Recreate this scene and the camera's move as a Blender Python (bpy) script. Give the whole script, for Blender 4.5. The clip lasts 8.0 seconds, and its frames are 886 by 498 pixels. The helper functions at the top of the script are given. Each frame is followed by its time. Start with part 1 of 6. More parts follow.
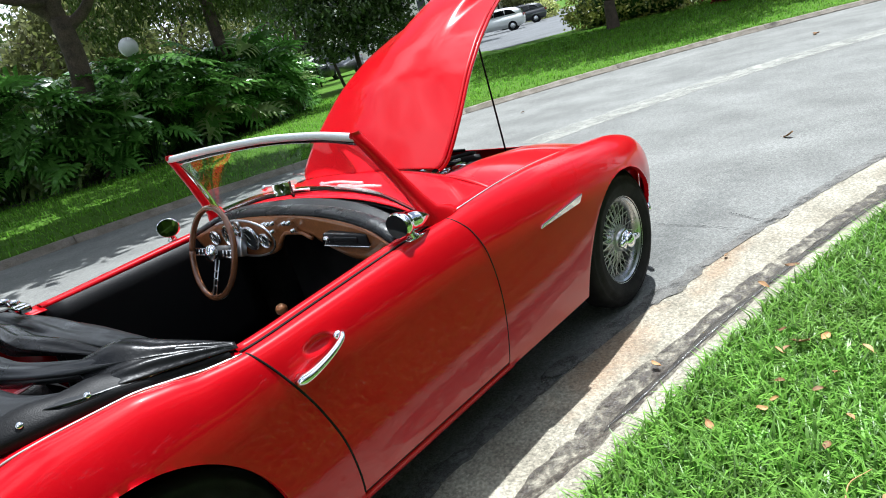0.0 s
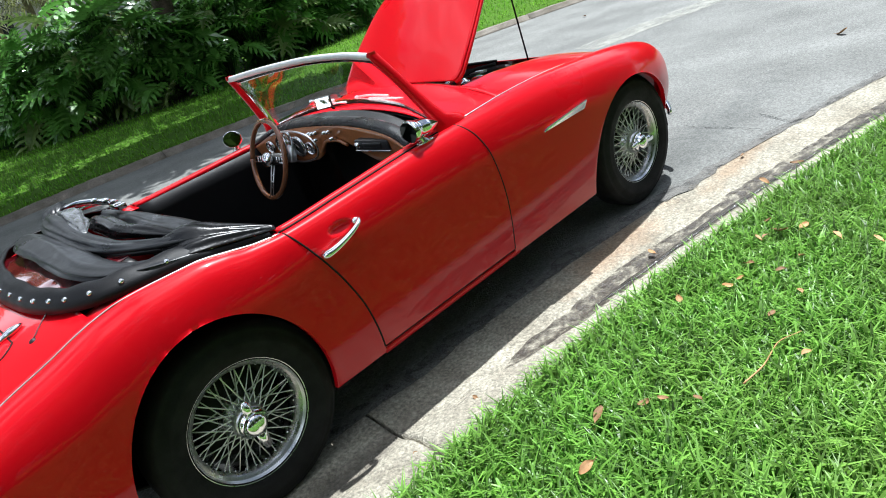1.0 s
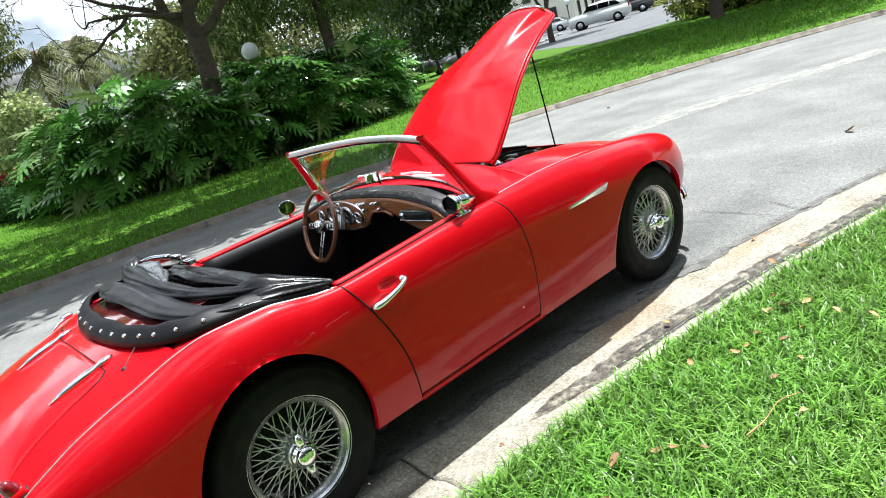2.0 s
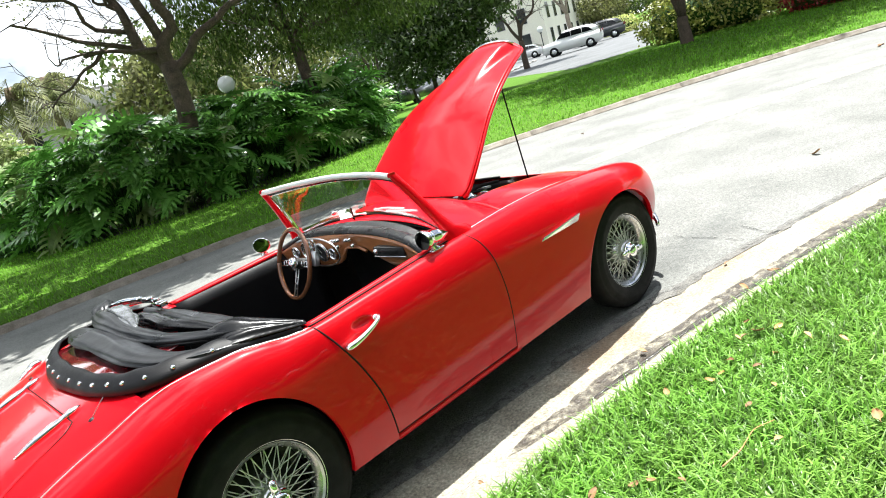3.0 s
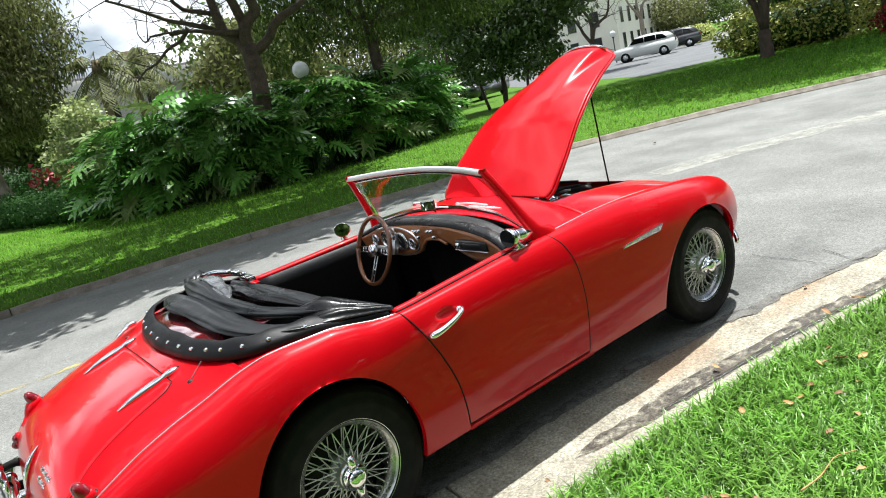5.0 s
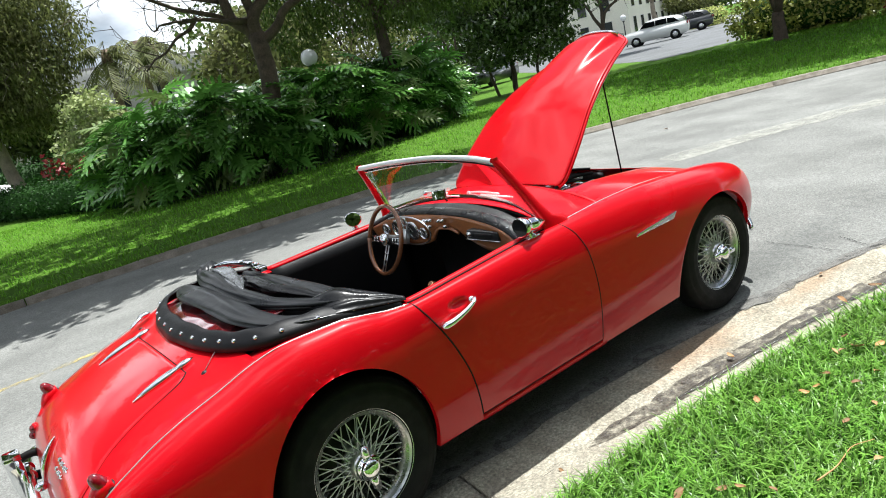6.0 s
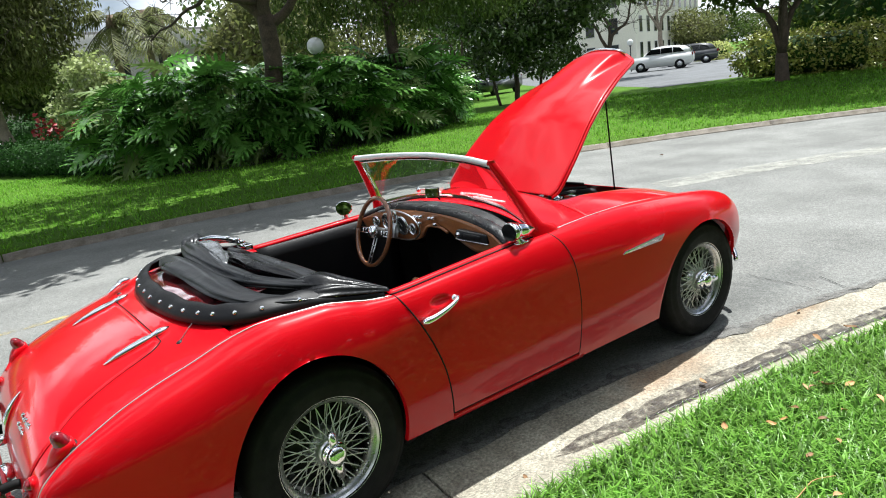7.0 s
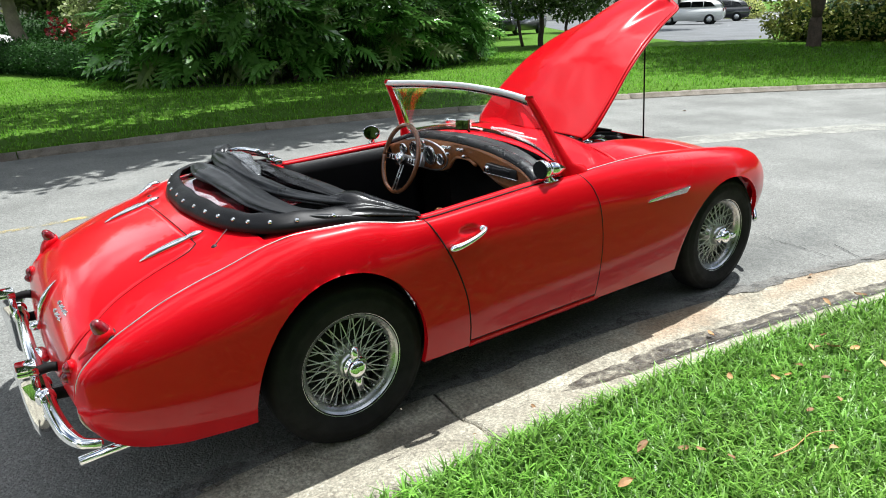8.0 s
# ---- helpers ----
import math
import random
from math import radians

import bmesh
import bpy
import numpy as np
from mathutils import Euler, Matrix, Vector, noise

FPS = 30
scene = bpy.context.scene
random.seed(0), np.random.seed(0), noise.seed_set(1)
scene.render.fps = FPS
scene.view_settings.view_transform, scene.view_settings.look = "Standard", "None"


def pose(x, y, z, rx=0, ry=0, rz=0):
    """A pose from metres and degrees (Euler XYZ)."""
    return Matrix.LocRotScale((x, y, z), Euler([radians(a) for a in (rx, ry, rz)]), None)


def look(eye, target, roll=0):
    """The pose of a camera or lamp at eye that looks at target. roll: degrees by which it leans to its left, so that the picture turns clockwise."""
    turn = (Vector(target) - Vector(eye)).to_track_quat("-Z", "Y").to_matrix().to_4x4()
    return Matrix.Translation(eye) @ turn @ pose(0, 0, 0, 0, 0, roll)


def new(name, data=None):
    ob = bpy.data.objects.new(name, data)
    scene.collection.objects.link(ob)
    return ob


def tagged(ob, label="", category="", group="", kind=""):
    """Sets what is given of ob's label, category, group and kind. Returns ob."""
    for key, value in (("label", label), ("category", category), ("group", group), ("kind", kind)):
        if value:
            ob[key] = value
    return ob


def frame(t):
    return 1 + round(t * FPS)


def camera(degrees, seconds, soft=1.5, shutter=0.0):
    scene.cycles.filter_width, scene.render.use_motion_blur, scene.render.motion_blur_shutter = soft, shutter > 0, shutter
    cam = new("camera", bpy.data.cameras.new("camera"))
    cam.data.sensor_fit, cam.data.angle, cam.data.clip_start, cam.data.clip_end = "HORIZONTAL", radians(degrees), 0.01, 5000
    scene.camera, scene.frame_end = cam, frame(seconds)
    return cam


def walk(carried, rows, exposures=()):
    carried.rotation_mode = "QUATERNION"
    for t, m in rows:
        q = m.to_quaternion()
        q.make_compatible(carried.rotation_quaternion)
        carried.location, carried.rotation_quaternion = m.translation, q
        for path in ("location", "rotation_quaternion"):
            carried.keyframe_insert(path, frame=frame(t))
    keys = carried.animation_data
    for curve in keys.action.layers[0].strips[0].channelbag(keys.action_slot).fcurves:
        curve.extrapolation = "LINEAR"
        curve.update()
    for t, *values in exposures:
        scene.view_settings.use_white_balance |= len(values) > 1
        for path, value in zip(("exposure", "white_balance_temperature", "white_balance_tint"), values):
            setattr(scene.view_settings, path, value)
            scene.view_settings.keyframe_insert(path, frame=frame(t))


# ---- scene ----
cam = camera(66.6, 8.0, soft=1.0)
PATH = [
    (0, (-0.403, -2.131, 1.441), (0.981, -0.82, 0.836), -13.9),
    (0.5, (-0.518, -2.347, 1.506), (0.73, -0.868, 0.999), -17.9),
    (1, (-0.525, -2.595, 1.466), (0.596, -1.135, 0.684), -17.6),
    (1.2, (-0.579, -2.668, 1.494), (0.629, -1.219, 0.829), -16.4),
    (2.3, (-0.79, -2.799, 1.53), (0.379, -1.269, 0.991), -15.3),
    (2.5, (-0.758, -2.798, 1.54), (0.392, -1.258, 0.985), -18.5),
    (3, (-0.732, -2.817, 1.552), (0.509, -1.329, 1.058), -16.4),
    (3.5, (-0.78, -2.835, 1.562), (0.566, -1.428, 1.104), -14.0),
    (4, (-0.821, -2.803, 1.581), (0.392, -1.274, 1.145), -15.5),
    (4.5, (-0.849, -2.786, 1.589), (0.286, -1.198, 1.15), -14.6),
    (5, (-0.868, -2.767, 1.594), (0.26, -1.183, 1.128), -12.7),
    (5.2, (-0.87, -2.756, 1.587), (0.241, -1.166, 1.099), -13.0),
    (6.3, (-0.863, -2.751, 1.607), (0.225, -1.148, 1.11), -13.1),
    (6.5, (-0.875, -2.756, 1.589), (0.174, -1.123, 1.109), -10.8),
    (7, (-0.883, -2.75, 1.58), (0.248, -1.176, 1.087), -6.9),
    (7.5, (-0.963, -2.729, 1.571), (0.04, -1.113, 0.952), -3.0),
    (8, (-0.998, -2.723, 1.559), (0.087, -1.179, 0.895), -1.9),
]
EXPOSURES = [(0, 0.84, 5700, 8), (1.2, 0.80, 5700, 8), (2.5, 1.33, 6050, 8), (3.0, 1.46, 6150, 8), (3.5, 1.38, 6200, 8), (4.0, 1.04, 6150, 8), (5.2, 0.89, 6050, 8), (6.5, 0.84, 6000, 8), (8.0, 0.83, 5950, 8)]
walk(cam, [(t, look(eye, target, roll)) for t, eye, target, roll in PATH], EXPOSURES)

# ---- world, sun ----
SUN_ELEV, SUN_AZ = 68.0, 12.0
world = bpy.data.worlds.new("sky")
scene.world = world
world.use_nodes = True
wn = world.node_tree.nodes
sky = wn.new("ShaderNodeTexSky")
sky.sky_type = "NISHITA"
sky.sun_disc = False
sky.sun_elevation = radians(SUN_ELEV)
sky.sun_rotation = radians(90 - SUN_AZ)
sky.air_density, sky.dust_density, sky.ozone_density = 1.0, 1.5, 1.0
# broken white cloud over the clear sky
wl = world.node_tree.links
wco, wmap, wnoise, wramp, wmix = wn.new("ShaderNodeTexCoord"), wn.new("ShaderNodeMapping"), wn.new("ShaderNodeTexNoise"), wn.new("ShaderNodeMapRange"), wn.new("ShaderNodeMix")
wmap.inputs["Scale"].default_value = (1.0, 1.0, 2.2)
wnoise.inputs["Scale"].default_value, wnoise.inputs["Detail"].default_value = 2.6, 6
wramp.inputs["From Min"].default_value, wramp.inputs["From Max"].default_value = 0.36, 0.58
wmix.data_type = "RGBA"
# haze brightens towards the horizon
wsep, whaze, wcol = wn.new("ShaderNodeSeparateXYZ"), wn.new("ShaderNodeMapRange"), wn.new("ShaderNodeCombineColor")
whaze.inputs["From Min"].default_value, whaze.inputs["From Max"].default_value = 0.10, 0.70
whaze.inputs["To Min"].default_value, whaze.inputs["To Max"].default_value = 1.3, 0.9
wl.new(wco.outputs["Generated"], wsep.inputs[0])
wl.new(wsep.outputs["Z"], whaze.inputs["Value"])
# cloud banks: grey undersides and sunlit white heaps
wbank, wheap, wlit = wn.new("ShaderNodeTexNoise"), wn.new("ShaderNodeMapRange"), wn.new("ShaderNodeMath")
wbank.inputs["Scale"].default_value, wbank.inputs["Detail"].default_value = 2.3, 6
wheap.inputs["From Min"].default_value, wheap.inputs["From Max"].default_value = 0.44, 0.60
wheap.inputs["To Min"].default_value, wheap.inputs["To Max"].default_value = 3.2, 24.0
wlit.operation = "MULTIPLY"
wl.new(wmap.outputs["Vector"], wbank.inputs["Vector"])
wl.new(wbank.outputs["Fac"], wheap.inputs["Value"])
# thin cloud glows round the sun
waur, wpow, wgain, wglow = wn.new("ShaderNodeVectorMath"), wn.new("ShaderNodeMath"), wn.new("ShaderNodeMath"), wn.new("ShaderNodeMath")
waur.operation, wpow.operation, wgain.operation, wglow.operation = "DOT_PRODUCT", "POWER", "MULTIPLY_ADD", "MULTIPLY"
ca, ce = radians(SUN_AZ), radians(SUN_ELEV)
waur.inputs[1].default_value = (math.cos(ca) * math.cos(ce), math.sin(ca) * math.cos(ce), math.sin(ce))
wpow.inputs[1].default_value = 22.0
wgain.inputs[1].default_value, wgain.inputs[2].default_value = 3.0, 1.0
wl.new(wco.outputs["Generated"], waur.inputs[0])
wclip = wn.new("ShaderNodeMath")
wclip.operation = "MAXIMUM"
wl.new(waur.outputs["Value"], wclip.inputs[0])
wl.new(wclip.outputs[0], wpow.inputs[0])
wl.new(wpow.outputs[0], wgain.inputs[0])
wl.new(wheap.outputs["Result"], wglow.inputs[0])
wl.new(wgain.outputs[0], wglow.inputs[1])
wl.new(wglow.outputs[0], wlit.inputs[0])
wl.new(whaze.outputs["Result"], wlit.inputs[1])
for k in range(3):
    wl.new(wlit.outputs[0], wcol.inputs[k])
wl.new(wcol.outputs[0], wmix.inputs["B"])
wl.new(wco.outputs["Generated"], wmap.inputs["Vector"])
wl.new(wmap.outputs["Vector"], wnoise.inputs["Vector"])
wl.new(wnoise.outputs["Fac"], wramp.inputs["Value"])
wl.new(wramp.outputs["Result"], wmix.inputs["Factor"])
wl.new(sky.outputs[0], wmix.inputs["A"])
wl.new(wmix.outputs["Result"], wn["Background"].inputs[0])
wn["Background"].inputs[1].default_value = 0.050
sun = new("sun", bpy.data.lights.new("sun", "SUN"))
sun.data.energy, sun.data.angle, sun.data.color = 5.0, radians(0.6), (1.0, 0.95, 0.87)
sun.matrix_world = look((math.cos(radians(SUN_AZ)) * 20, math.sin(radians(SUN_AZ)) * 20, 20 * math.tan(radians(SUN_ELEV))), (0, 0, 0))


# ---- mesh helpers ----
def smooth_through(*pairs):
    """A monotone cubic through pairs of (x, value)."""
    xs = np.array([p[0] for p in pairs], float)
    ys = np.array([p[1:] for p in pairs], float)
    h = np.diff(xs)[:, None]
    d = np.diff(ys, axis=0) / h
    m = np.zeros_like(ys)
    m[1:-1] = np.where(d[:-1] * d[1:] > 0, 2 * d[:-1] * d[1:] / np.where(np.abs(d[:-1] + d[1:]) < 1e-9, 1, d[:-1] + d[1:]), 0)
    m[0], m[-1] = d[0], d[-1]

    def value(x):
        x = min(max(x, xs[0]), xs[-1])
        i = min(max(int(np.searchsorted(xs, x)) - 1, 0), len(xs) - 2)
        t, g = (x - xs[i]) / h[i, 0], h[i, 0]
        v = (2 * t**3 - 3 * t**2 + 1) * ys[i] + (t**3 - 2 * t**2 + t) * g * m[i] + (3 * t**2 - 2 * t**3) * ys[i + 1] + (t**3 - t**2) * g * m[i + 1]
        return float(v[0]) if len(v) == 1 else Vector(v)

    return value


def along(points, n):
    """n points evenly along a smooth line through the given points."""
    pts = [Vector(p) for p in points]
    length = [0.0]
    for a, b in zip(pts, pts[1:]):
        length.append(length[-1] + (b - a).length)
    f = smooth_through(*[(s, *p) for s, p in zip(length, pts)])
    return [f(length[-1] * i / (n - 1)) for i in range(n)]


def link(name, verts, faces, material, parent=None, label="", smooth=True):
    me = bpy.data.meshes.new(name)
    me.from_pydata([tuple(v) for v in verts], [], faces)
    if smooth:
        me.shade_smooth()
    me.materials.append(material)
    ob = new(name, me)
    ob.parent = parent
    if label:
        tagged(ob, label)
    return ob


def part(name, bm, material, parent, label="", smooth=True):
    me = bpy.data.meshes.new(name)
    bm.to_mesh(me)
    bm.free()
    if smooth:
        me.shade_smooth()
    me.materials.append(material)
    ob = new(name, me)
    ob.parent = parent
    if label:
        tagged(ob, label)
    return ob


def rows_to_faces(rows, cols, wrap=False):
    last = cols if wrap else cols - 1
    return [(i * cols + j, (i + 1) * cols + j, (i + 1) * cols + (j + 1) % cols, i * cols + (j + 1) % cols) for i in range(rows - 1) for j in range(last)]


def grid(name, f, us, vs, material, parent=None, label="", thick=0.0):
    """A sheet f(u, v) over us and vs, with a thickness."""
    verts = [f(u, v) for u in us for v in vs]
    ob = link(name, verts, rows_to_faces(len(us), len(vs)), material, parent, label)
    if thick:
        s = ob.modifiers.new("thickness", "SOLIDIFY")
        s.thickness, s.offset = thick, 0.0
    return ob


def span(a, b, n):
    return [a + (b - a) * i / (n - 1) for i in range(n)]


def tube_data(points, radii, sides=10, flat=1.0, capped=True):
    """Verts and faces of a tube along points; flat squeezes it upright."""
    pts = [Vector(p) for p in points]
    verts, n = [], len(pts)
    side = None
    for i, p in enumerate(pts):
        d = (pts[min(i + 1, n - 1)] - pts[max(i - 1, 0)]).normalized()
        if side is None:
            ref = Vector((0, 0, 1)) if abs(d.z) < 0.9 else Vector((1, 0, 0))
            side = d.cross(ref).normalized()
        side = (side - d * side.dot(d)).normalized()
        up = side.cross(d)
        r = radii[i] if isinstance(radii, (list, tuple)) else radii
        for k in range(sides):
            a = 2 * math.pi * k / sides
            verts.append(p + side * (r * math.cos(a)) + up * (r * flat * math.sin(a)))
    faces = rows_to_faces(n, sides, True)
    if capped:
        faces += [tuple(range(sides)), tuple(reversed(range((n - 1) * sides, n * sides)))]
    return verts, faces


def tube(name, points, radii, material, parent=None, label="", sides=10, flat=1.0):
    v, f = tube_data(points, radii, sides, flat)
    return link(name, v, f, material, parent, label)


def lathe_data(profile, n=48, centre=(0, 0, 0)):
    """Turns (radius, y) pairs round the y axis."""
    verts = [(centre[0] + r * math.cos(2 * math.pi * k / n), centre[1] + y, centre[2] + r * math.sin(2 * math.pi * k / n)) for r, y in profile for k in range(n)]
    return verts, rows_to_faces(len(profile), n, True)


def box_bm(x0, x1, y0, y1, z0, z1, bevel=0.0, seg=2, bm=None):
    own = bm or bmesh.new()
    r = bmesh.ops.create_cube(own, size=1.0)
    for v in r["verts"]:
        v.co = Vector(((x0 + x1) / 2 + v.co.x * (x1 - x0), (y0 + y1) / 2 + v.co.y * (y1 - y0), (z0 + z1) / 2 + v.co.z * (z1 - z0)))
    if bevel:
        edges = list({e for v in r["verts"] for e in v.link_edges})
        bmesh.ops.bevel(own, geom=edges, offset=bevel, segments=seg, affect="EDGES", profile=0.5)
    return own


def ball_bm(c, r, squash=(1, 1, 1), seg=16, rings=10):
    bm = bmesh.new()
    bmesh.ops.create_uvsphere(bm, u_segments=seg, v_segments=rings, radius=r)
    for v in bm.verts:
        v.co = Vector((c[0] + v.co.x * squash[0], c[1] + v.co.y * squash[1], c[2] + v.co.z * squash[2]))
    return bm


def empty(name, at, label, category, group="", kind=""):
    ob = new(name)
    ob.location = at
    ob.empty_display_size = 0.1
    return tagged(ob, label, category, group, kind)


# ---- materials ----
def material(name, colour, rough=0.5, metal=0.0, vary=0.15, scale=8.0, fine=80.0, bump=0.0, bump_scale=60.0, coat=0.0, coat_rough=0.03, second=None, spread=0.5, island=0.0, obj=0.0, rough_vary=0.1, spec=0.5, translucent=0.0):
    """Principled surface with colour varied at two scales, and a fine relief."""
    m = bpy.data.materials.new(name)
    m.use_nodes = True
    t = m.node_tree
    n, l = t.nodes, t.links
    p = n["Principled BSDF"]
    p.inputs["Metallic"].default_value = metal
    p.inputs["Coat Weight"].default_value = coat
    p.inputs["Coat Roughness"].default_value = coat_rough
    p.inputs["Coat IOR"].default_value = 1.40
    p.inputs["Specular IOR Level"].default_value = spec
    co = n.new("ShaderNodeTexCoord")
    big, small = n.new("ShaderNodeTexNoise"), n.new("ShaderNodeTexNoise")
    big.inputs["Scale"].default_value, small.inputs["Scale"].default_value = scale, fine
    big.inputs["Detail"].default_value, small.inputs["Detail"].default_value = 5, 3
    for q in (big, small):
        l.new(co.outputs["Object"], q.inputs["Vector"])
    second = second or tuple(c * (1 - 2 * vary) for c in colour)
    mix = n.new("ShaderNodeMix")
    mix.data_type = "RGBA"
    mix.inputs["A"].default_value, mix.inputs["B"].default_value = (*colour, 1), (*second, 1)
    ramp = n.new("ShaderNodeMapRange")
    ramp.inputs["From Min"].default_value, ramp.inputs["From Max"].default_value = 0.5 - spread / 2, 0.5 + spread / 2
    l.new(big.outputs["Fac"], ramp.inputs["Value"])
    l.new(ramp.outputs["Result"], mix.inputs["Factor"])
    hsv = n.new("ShaderNodeHueSaturation")
    val = n.new("ShaderNodeMapRange")
    val.inputs["From Min"].default_value, val.inputs["From Max"].default_value = 0.3, 0.7
    val.inputs["To Min"].default_value, val.inputs["To Max"].default_value = 1 - vary, 1 + vary
    l.new(small.outputs["Fac"], val.inputs["Value"])
    l.new(mix.outputs["Result"], hsv.inputs["Color"])
    last = val.outputs["Result"]
    for amount, node, socket in ((island, "ShaderNodeNewGeometry", "Random Per Island"), (obj, "ShaderNodeObjectInfo", "Random")):
        if amount:
            g = n.new(node)
            r = n.new("ShaderNodeMapRange")
            r.inputs["To Min"].default_value, r.inputs["To Max"].default_value = 1 - amount, 1 + amount
            l.new(g.outputs[socket], r.inputs["Value"])
            mul = n.new("ShaderNodeMath")
            mul.operation = "MULTIPLY"
            l.new(last, mul.inputs[0])
            l.new(r.outputs["Result"], mul.inputs[1])
            last = mul.outputs[0]
    l.new(last, hsv.inputs["Value"])
    l.new(hsv.outputs["Color"], p.inputs["Base Color"])
    rr = n.new("ShaderNodeMapRange")
    rr.inputs["From Min"].default_value, rr.inputs["From Max"].default_value = 0.3, 0.7
    rr.inputs["To Min"].default_value, rr.inputs["To Max"].default_value = max(rough - rough_vary * rough, 0.0), min(rough + rough_vary * rough, 1.0)
    l.new(big.outputs["Fac"], rr.inputs["Value"])
    l.new(rr.outputs["Result"], p.inputs["Roughness"])
    if bump:
        b, q = n.new("ShaderNodeBump"), n.new("ShaderNodeTexNoise")
        q.inputs["Scale"].default_value, q.inputs["Detail"].default_value = bump_scale, 6
        b.inputs["Strength"].default_value, b.inputs["Distance"].default_value = min(bump, 1.0), 0.01
        l.new(co.outputs["Object"], q.inputs["Vector"])
        l.new(q.outputs["Fac"], b.inputs["Height"])
        l.new(b.outputs["Normal"], p.inputs["Normal"])
    if translucent:
        tr, ms = n.new("ShaderNodeBsdfTranslucent"), n.new("ShaderNodeMixShader")
        l.new(hsv.outputs["Color"], tr.inputs["Color"])
        ms.inputs[0].default_value = translucent
        l.new(p.outputs[0], ms.inputs[1])
        l.new(tr.outputs[0], ms.inputs[2])
        l.new(ms.outputs[0], n["Material Output"].inputs["Surface"])
    return m


def glass_material(name, colour, rough=0.0):
    m = bpy.data.materials.new(name)
    m.use_nodes = True
    p = m.node_tree.nodes["Principled BSDF"]
    p.inputs["Base Color"].default_value = (*colour, 1)
    p.inputs["Roughness"].default_value = rough
    p.inputs["Transmission Weight"].default_value = 1.0
    p.inputs["IOR"].default_value = 1.45
    return m


RED = material("red car paint", (0.57, 0.002, 0.008), 0.30, vary=0.02, scale=3, fine=900, coat=0.68, coat_rough=0.015, rough_vary=0.1, second=(0.53, 0.002, 0.007), spec=0.07)
CHROME = material("chrome", (0.86, 0.87, 0.88), 0.06, 1.0, vary=0.03, rough_vary=0.5)
SPOKE = material("bright wheel spoke", (0.84, 0.84, 0.82), 0.40, 0.6, vary=0.05)
STEEL = material("brushed aluminium", (0.72, 0.73, 0.74), 0.28, 1.0, vary=0.06, fine=300)
# chrome darkened in its colour for the dark it reflects inside the rim
SHADED_CHROME = material("dull plated rim well", (0.48, 0.48, 0.48), 0.30, 1.0, vary=0.15, scale=30, fine=200, rough_vary=0.4)
RUBBER = material("tyre rubber", (0.008, 0.008, 0.009), 0.75, vary=0.2, scale=20, fine=200, bump=0.15, bump_scale=250, spec=0.25)
BLACK = material("black trim rubber", (0.005, 0.005, 0.005), 0.75, vary=0.2, spec=0.2)
VINYL = material("black vinyl cloth", (0.006, 0.006, 0.007), 0.45, vary=0.2, scale=6, fine=400, bump=0.12, bump_scale=300, rough_vary=0.2, spec=0.22)
CANVAS = material("folded grey-black hood cloth", (0.013, 0.014, 0.016), 0.34, vary=0.2, scale=7, fine=600, bump=0.14, bump_scale=22, rough_vary=0.3)
SHEEN = material("shiny folded black cloth", (0.010, 0.010, 0.011), 0.26, vary=0.2, scale=7, fine=600, bump=0.35, bump_scale=24, rough_vary=0.4, spec=0.32)
# pale grey stands in for the sheen on the shiny black hood vinyl
PALE_SHEEN = material("shiny grey hood lining", (0.17, 0.18, 0.19), 0.20, vary=0.25, scale=12, fine=200, bump=0.45, bump_scale=30, second=(0.03, 0.03, 0.034), spec=0.8)
CARPET = material("black carpet", (0.012, 0.011, 0.010), 0.95, vary=0.3, fine=300, bump=0.5, bump_scale=400)
LEATHER = material("black leather", (0.015, 0.015, 0.016), 0.38, vary=0.2, fine=300, bump=0.3, bump_scale=200)
WOOD = material("varnished walnut", (0.42, 0.165, 0.058), 0.30, vary=0.2, scale=5, fine=120, coat=0.6, second=(0.27, 0.098, 0.034))
RIMWOOD = material("varnished wheel rim wood", (0.20, 0.075, 0.030), 0.25, vary=0.15, scale=12, fine=90, coat=0.8)
DIAL = material("black dial face", (0.012, 0.012, 0.013), 0.35, vary=0.1)
WHITE_MARK = material("white dial marking", (0.75, 0.74, 0.70), 0.5, vary=0.05)
REDLENS = material("red lamp lens", (0.26, 0.004, 0.012), 0.10, vary=0.3, scale=60, coat=1.0)
RAIL = material("satin bright metal", (0.86, 0.87, 0.88), 0.50, 0.7, vary=0.04)
BEAD = material("dulled bright bead", (0.62, 0.61, 0.58), 0.38, 0.8, vary=0.15, scale=9, fine=60)
DARK = material("dark engine metal", (0.020, 0.020, 0.021), 0.55, 0.3, vary=0.3, scale=20)
CLEAR = glass_material("clear glass", (0.93, 0.97, 0.95))
PLASTIC = material("glossy rear window plastic", (0.13, 0.008, 0.012), 0.05, vary=0.3, scale=9, second=(0.05, 0.004, 0.006), coat=0.8)
MIRROR = material("mirror glass", (0.80, 0.85, 0.80), 0.02, 1.0, vary=0.01)
ASPHALT = material("weathered asphalt", (0.214, 0.217, 0.203), 0.88, vary=0.26, scale=0.9, fine=95, bump=0.8, bump_scale=130, second=(0.166, 0.168, 0.157))
COURT = material("smooth grey asphalt", (0.125, 0.132, 0.138), 0.6, vary=0.2, scale=0.5, fine=30, bump=0.4, bump_scale=90)
CONCRETE = material("stained gutter concrete", (0.385, 0.36, 0.285), 0.9, vary=0.34, scale=5, fine=70, bump=1.0, bump_scale=90, second=(0.27, 0.245, 0.19), spread=0.35)
KERBTOP = material("mossy kerb edge concrete", (0.27, 0.24, 0.20), 0.9, vary=0.25, scale=6, fine=70, bump=0.6, bump_scale=120, second=(0.14, 0.12, 0.09))
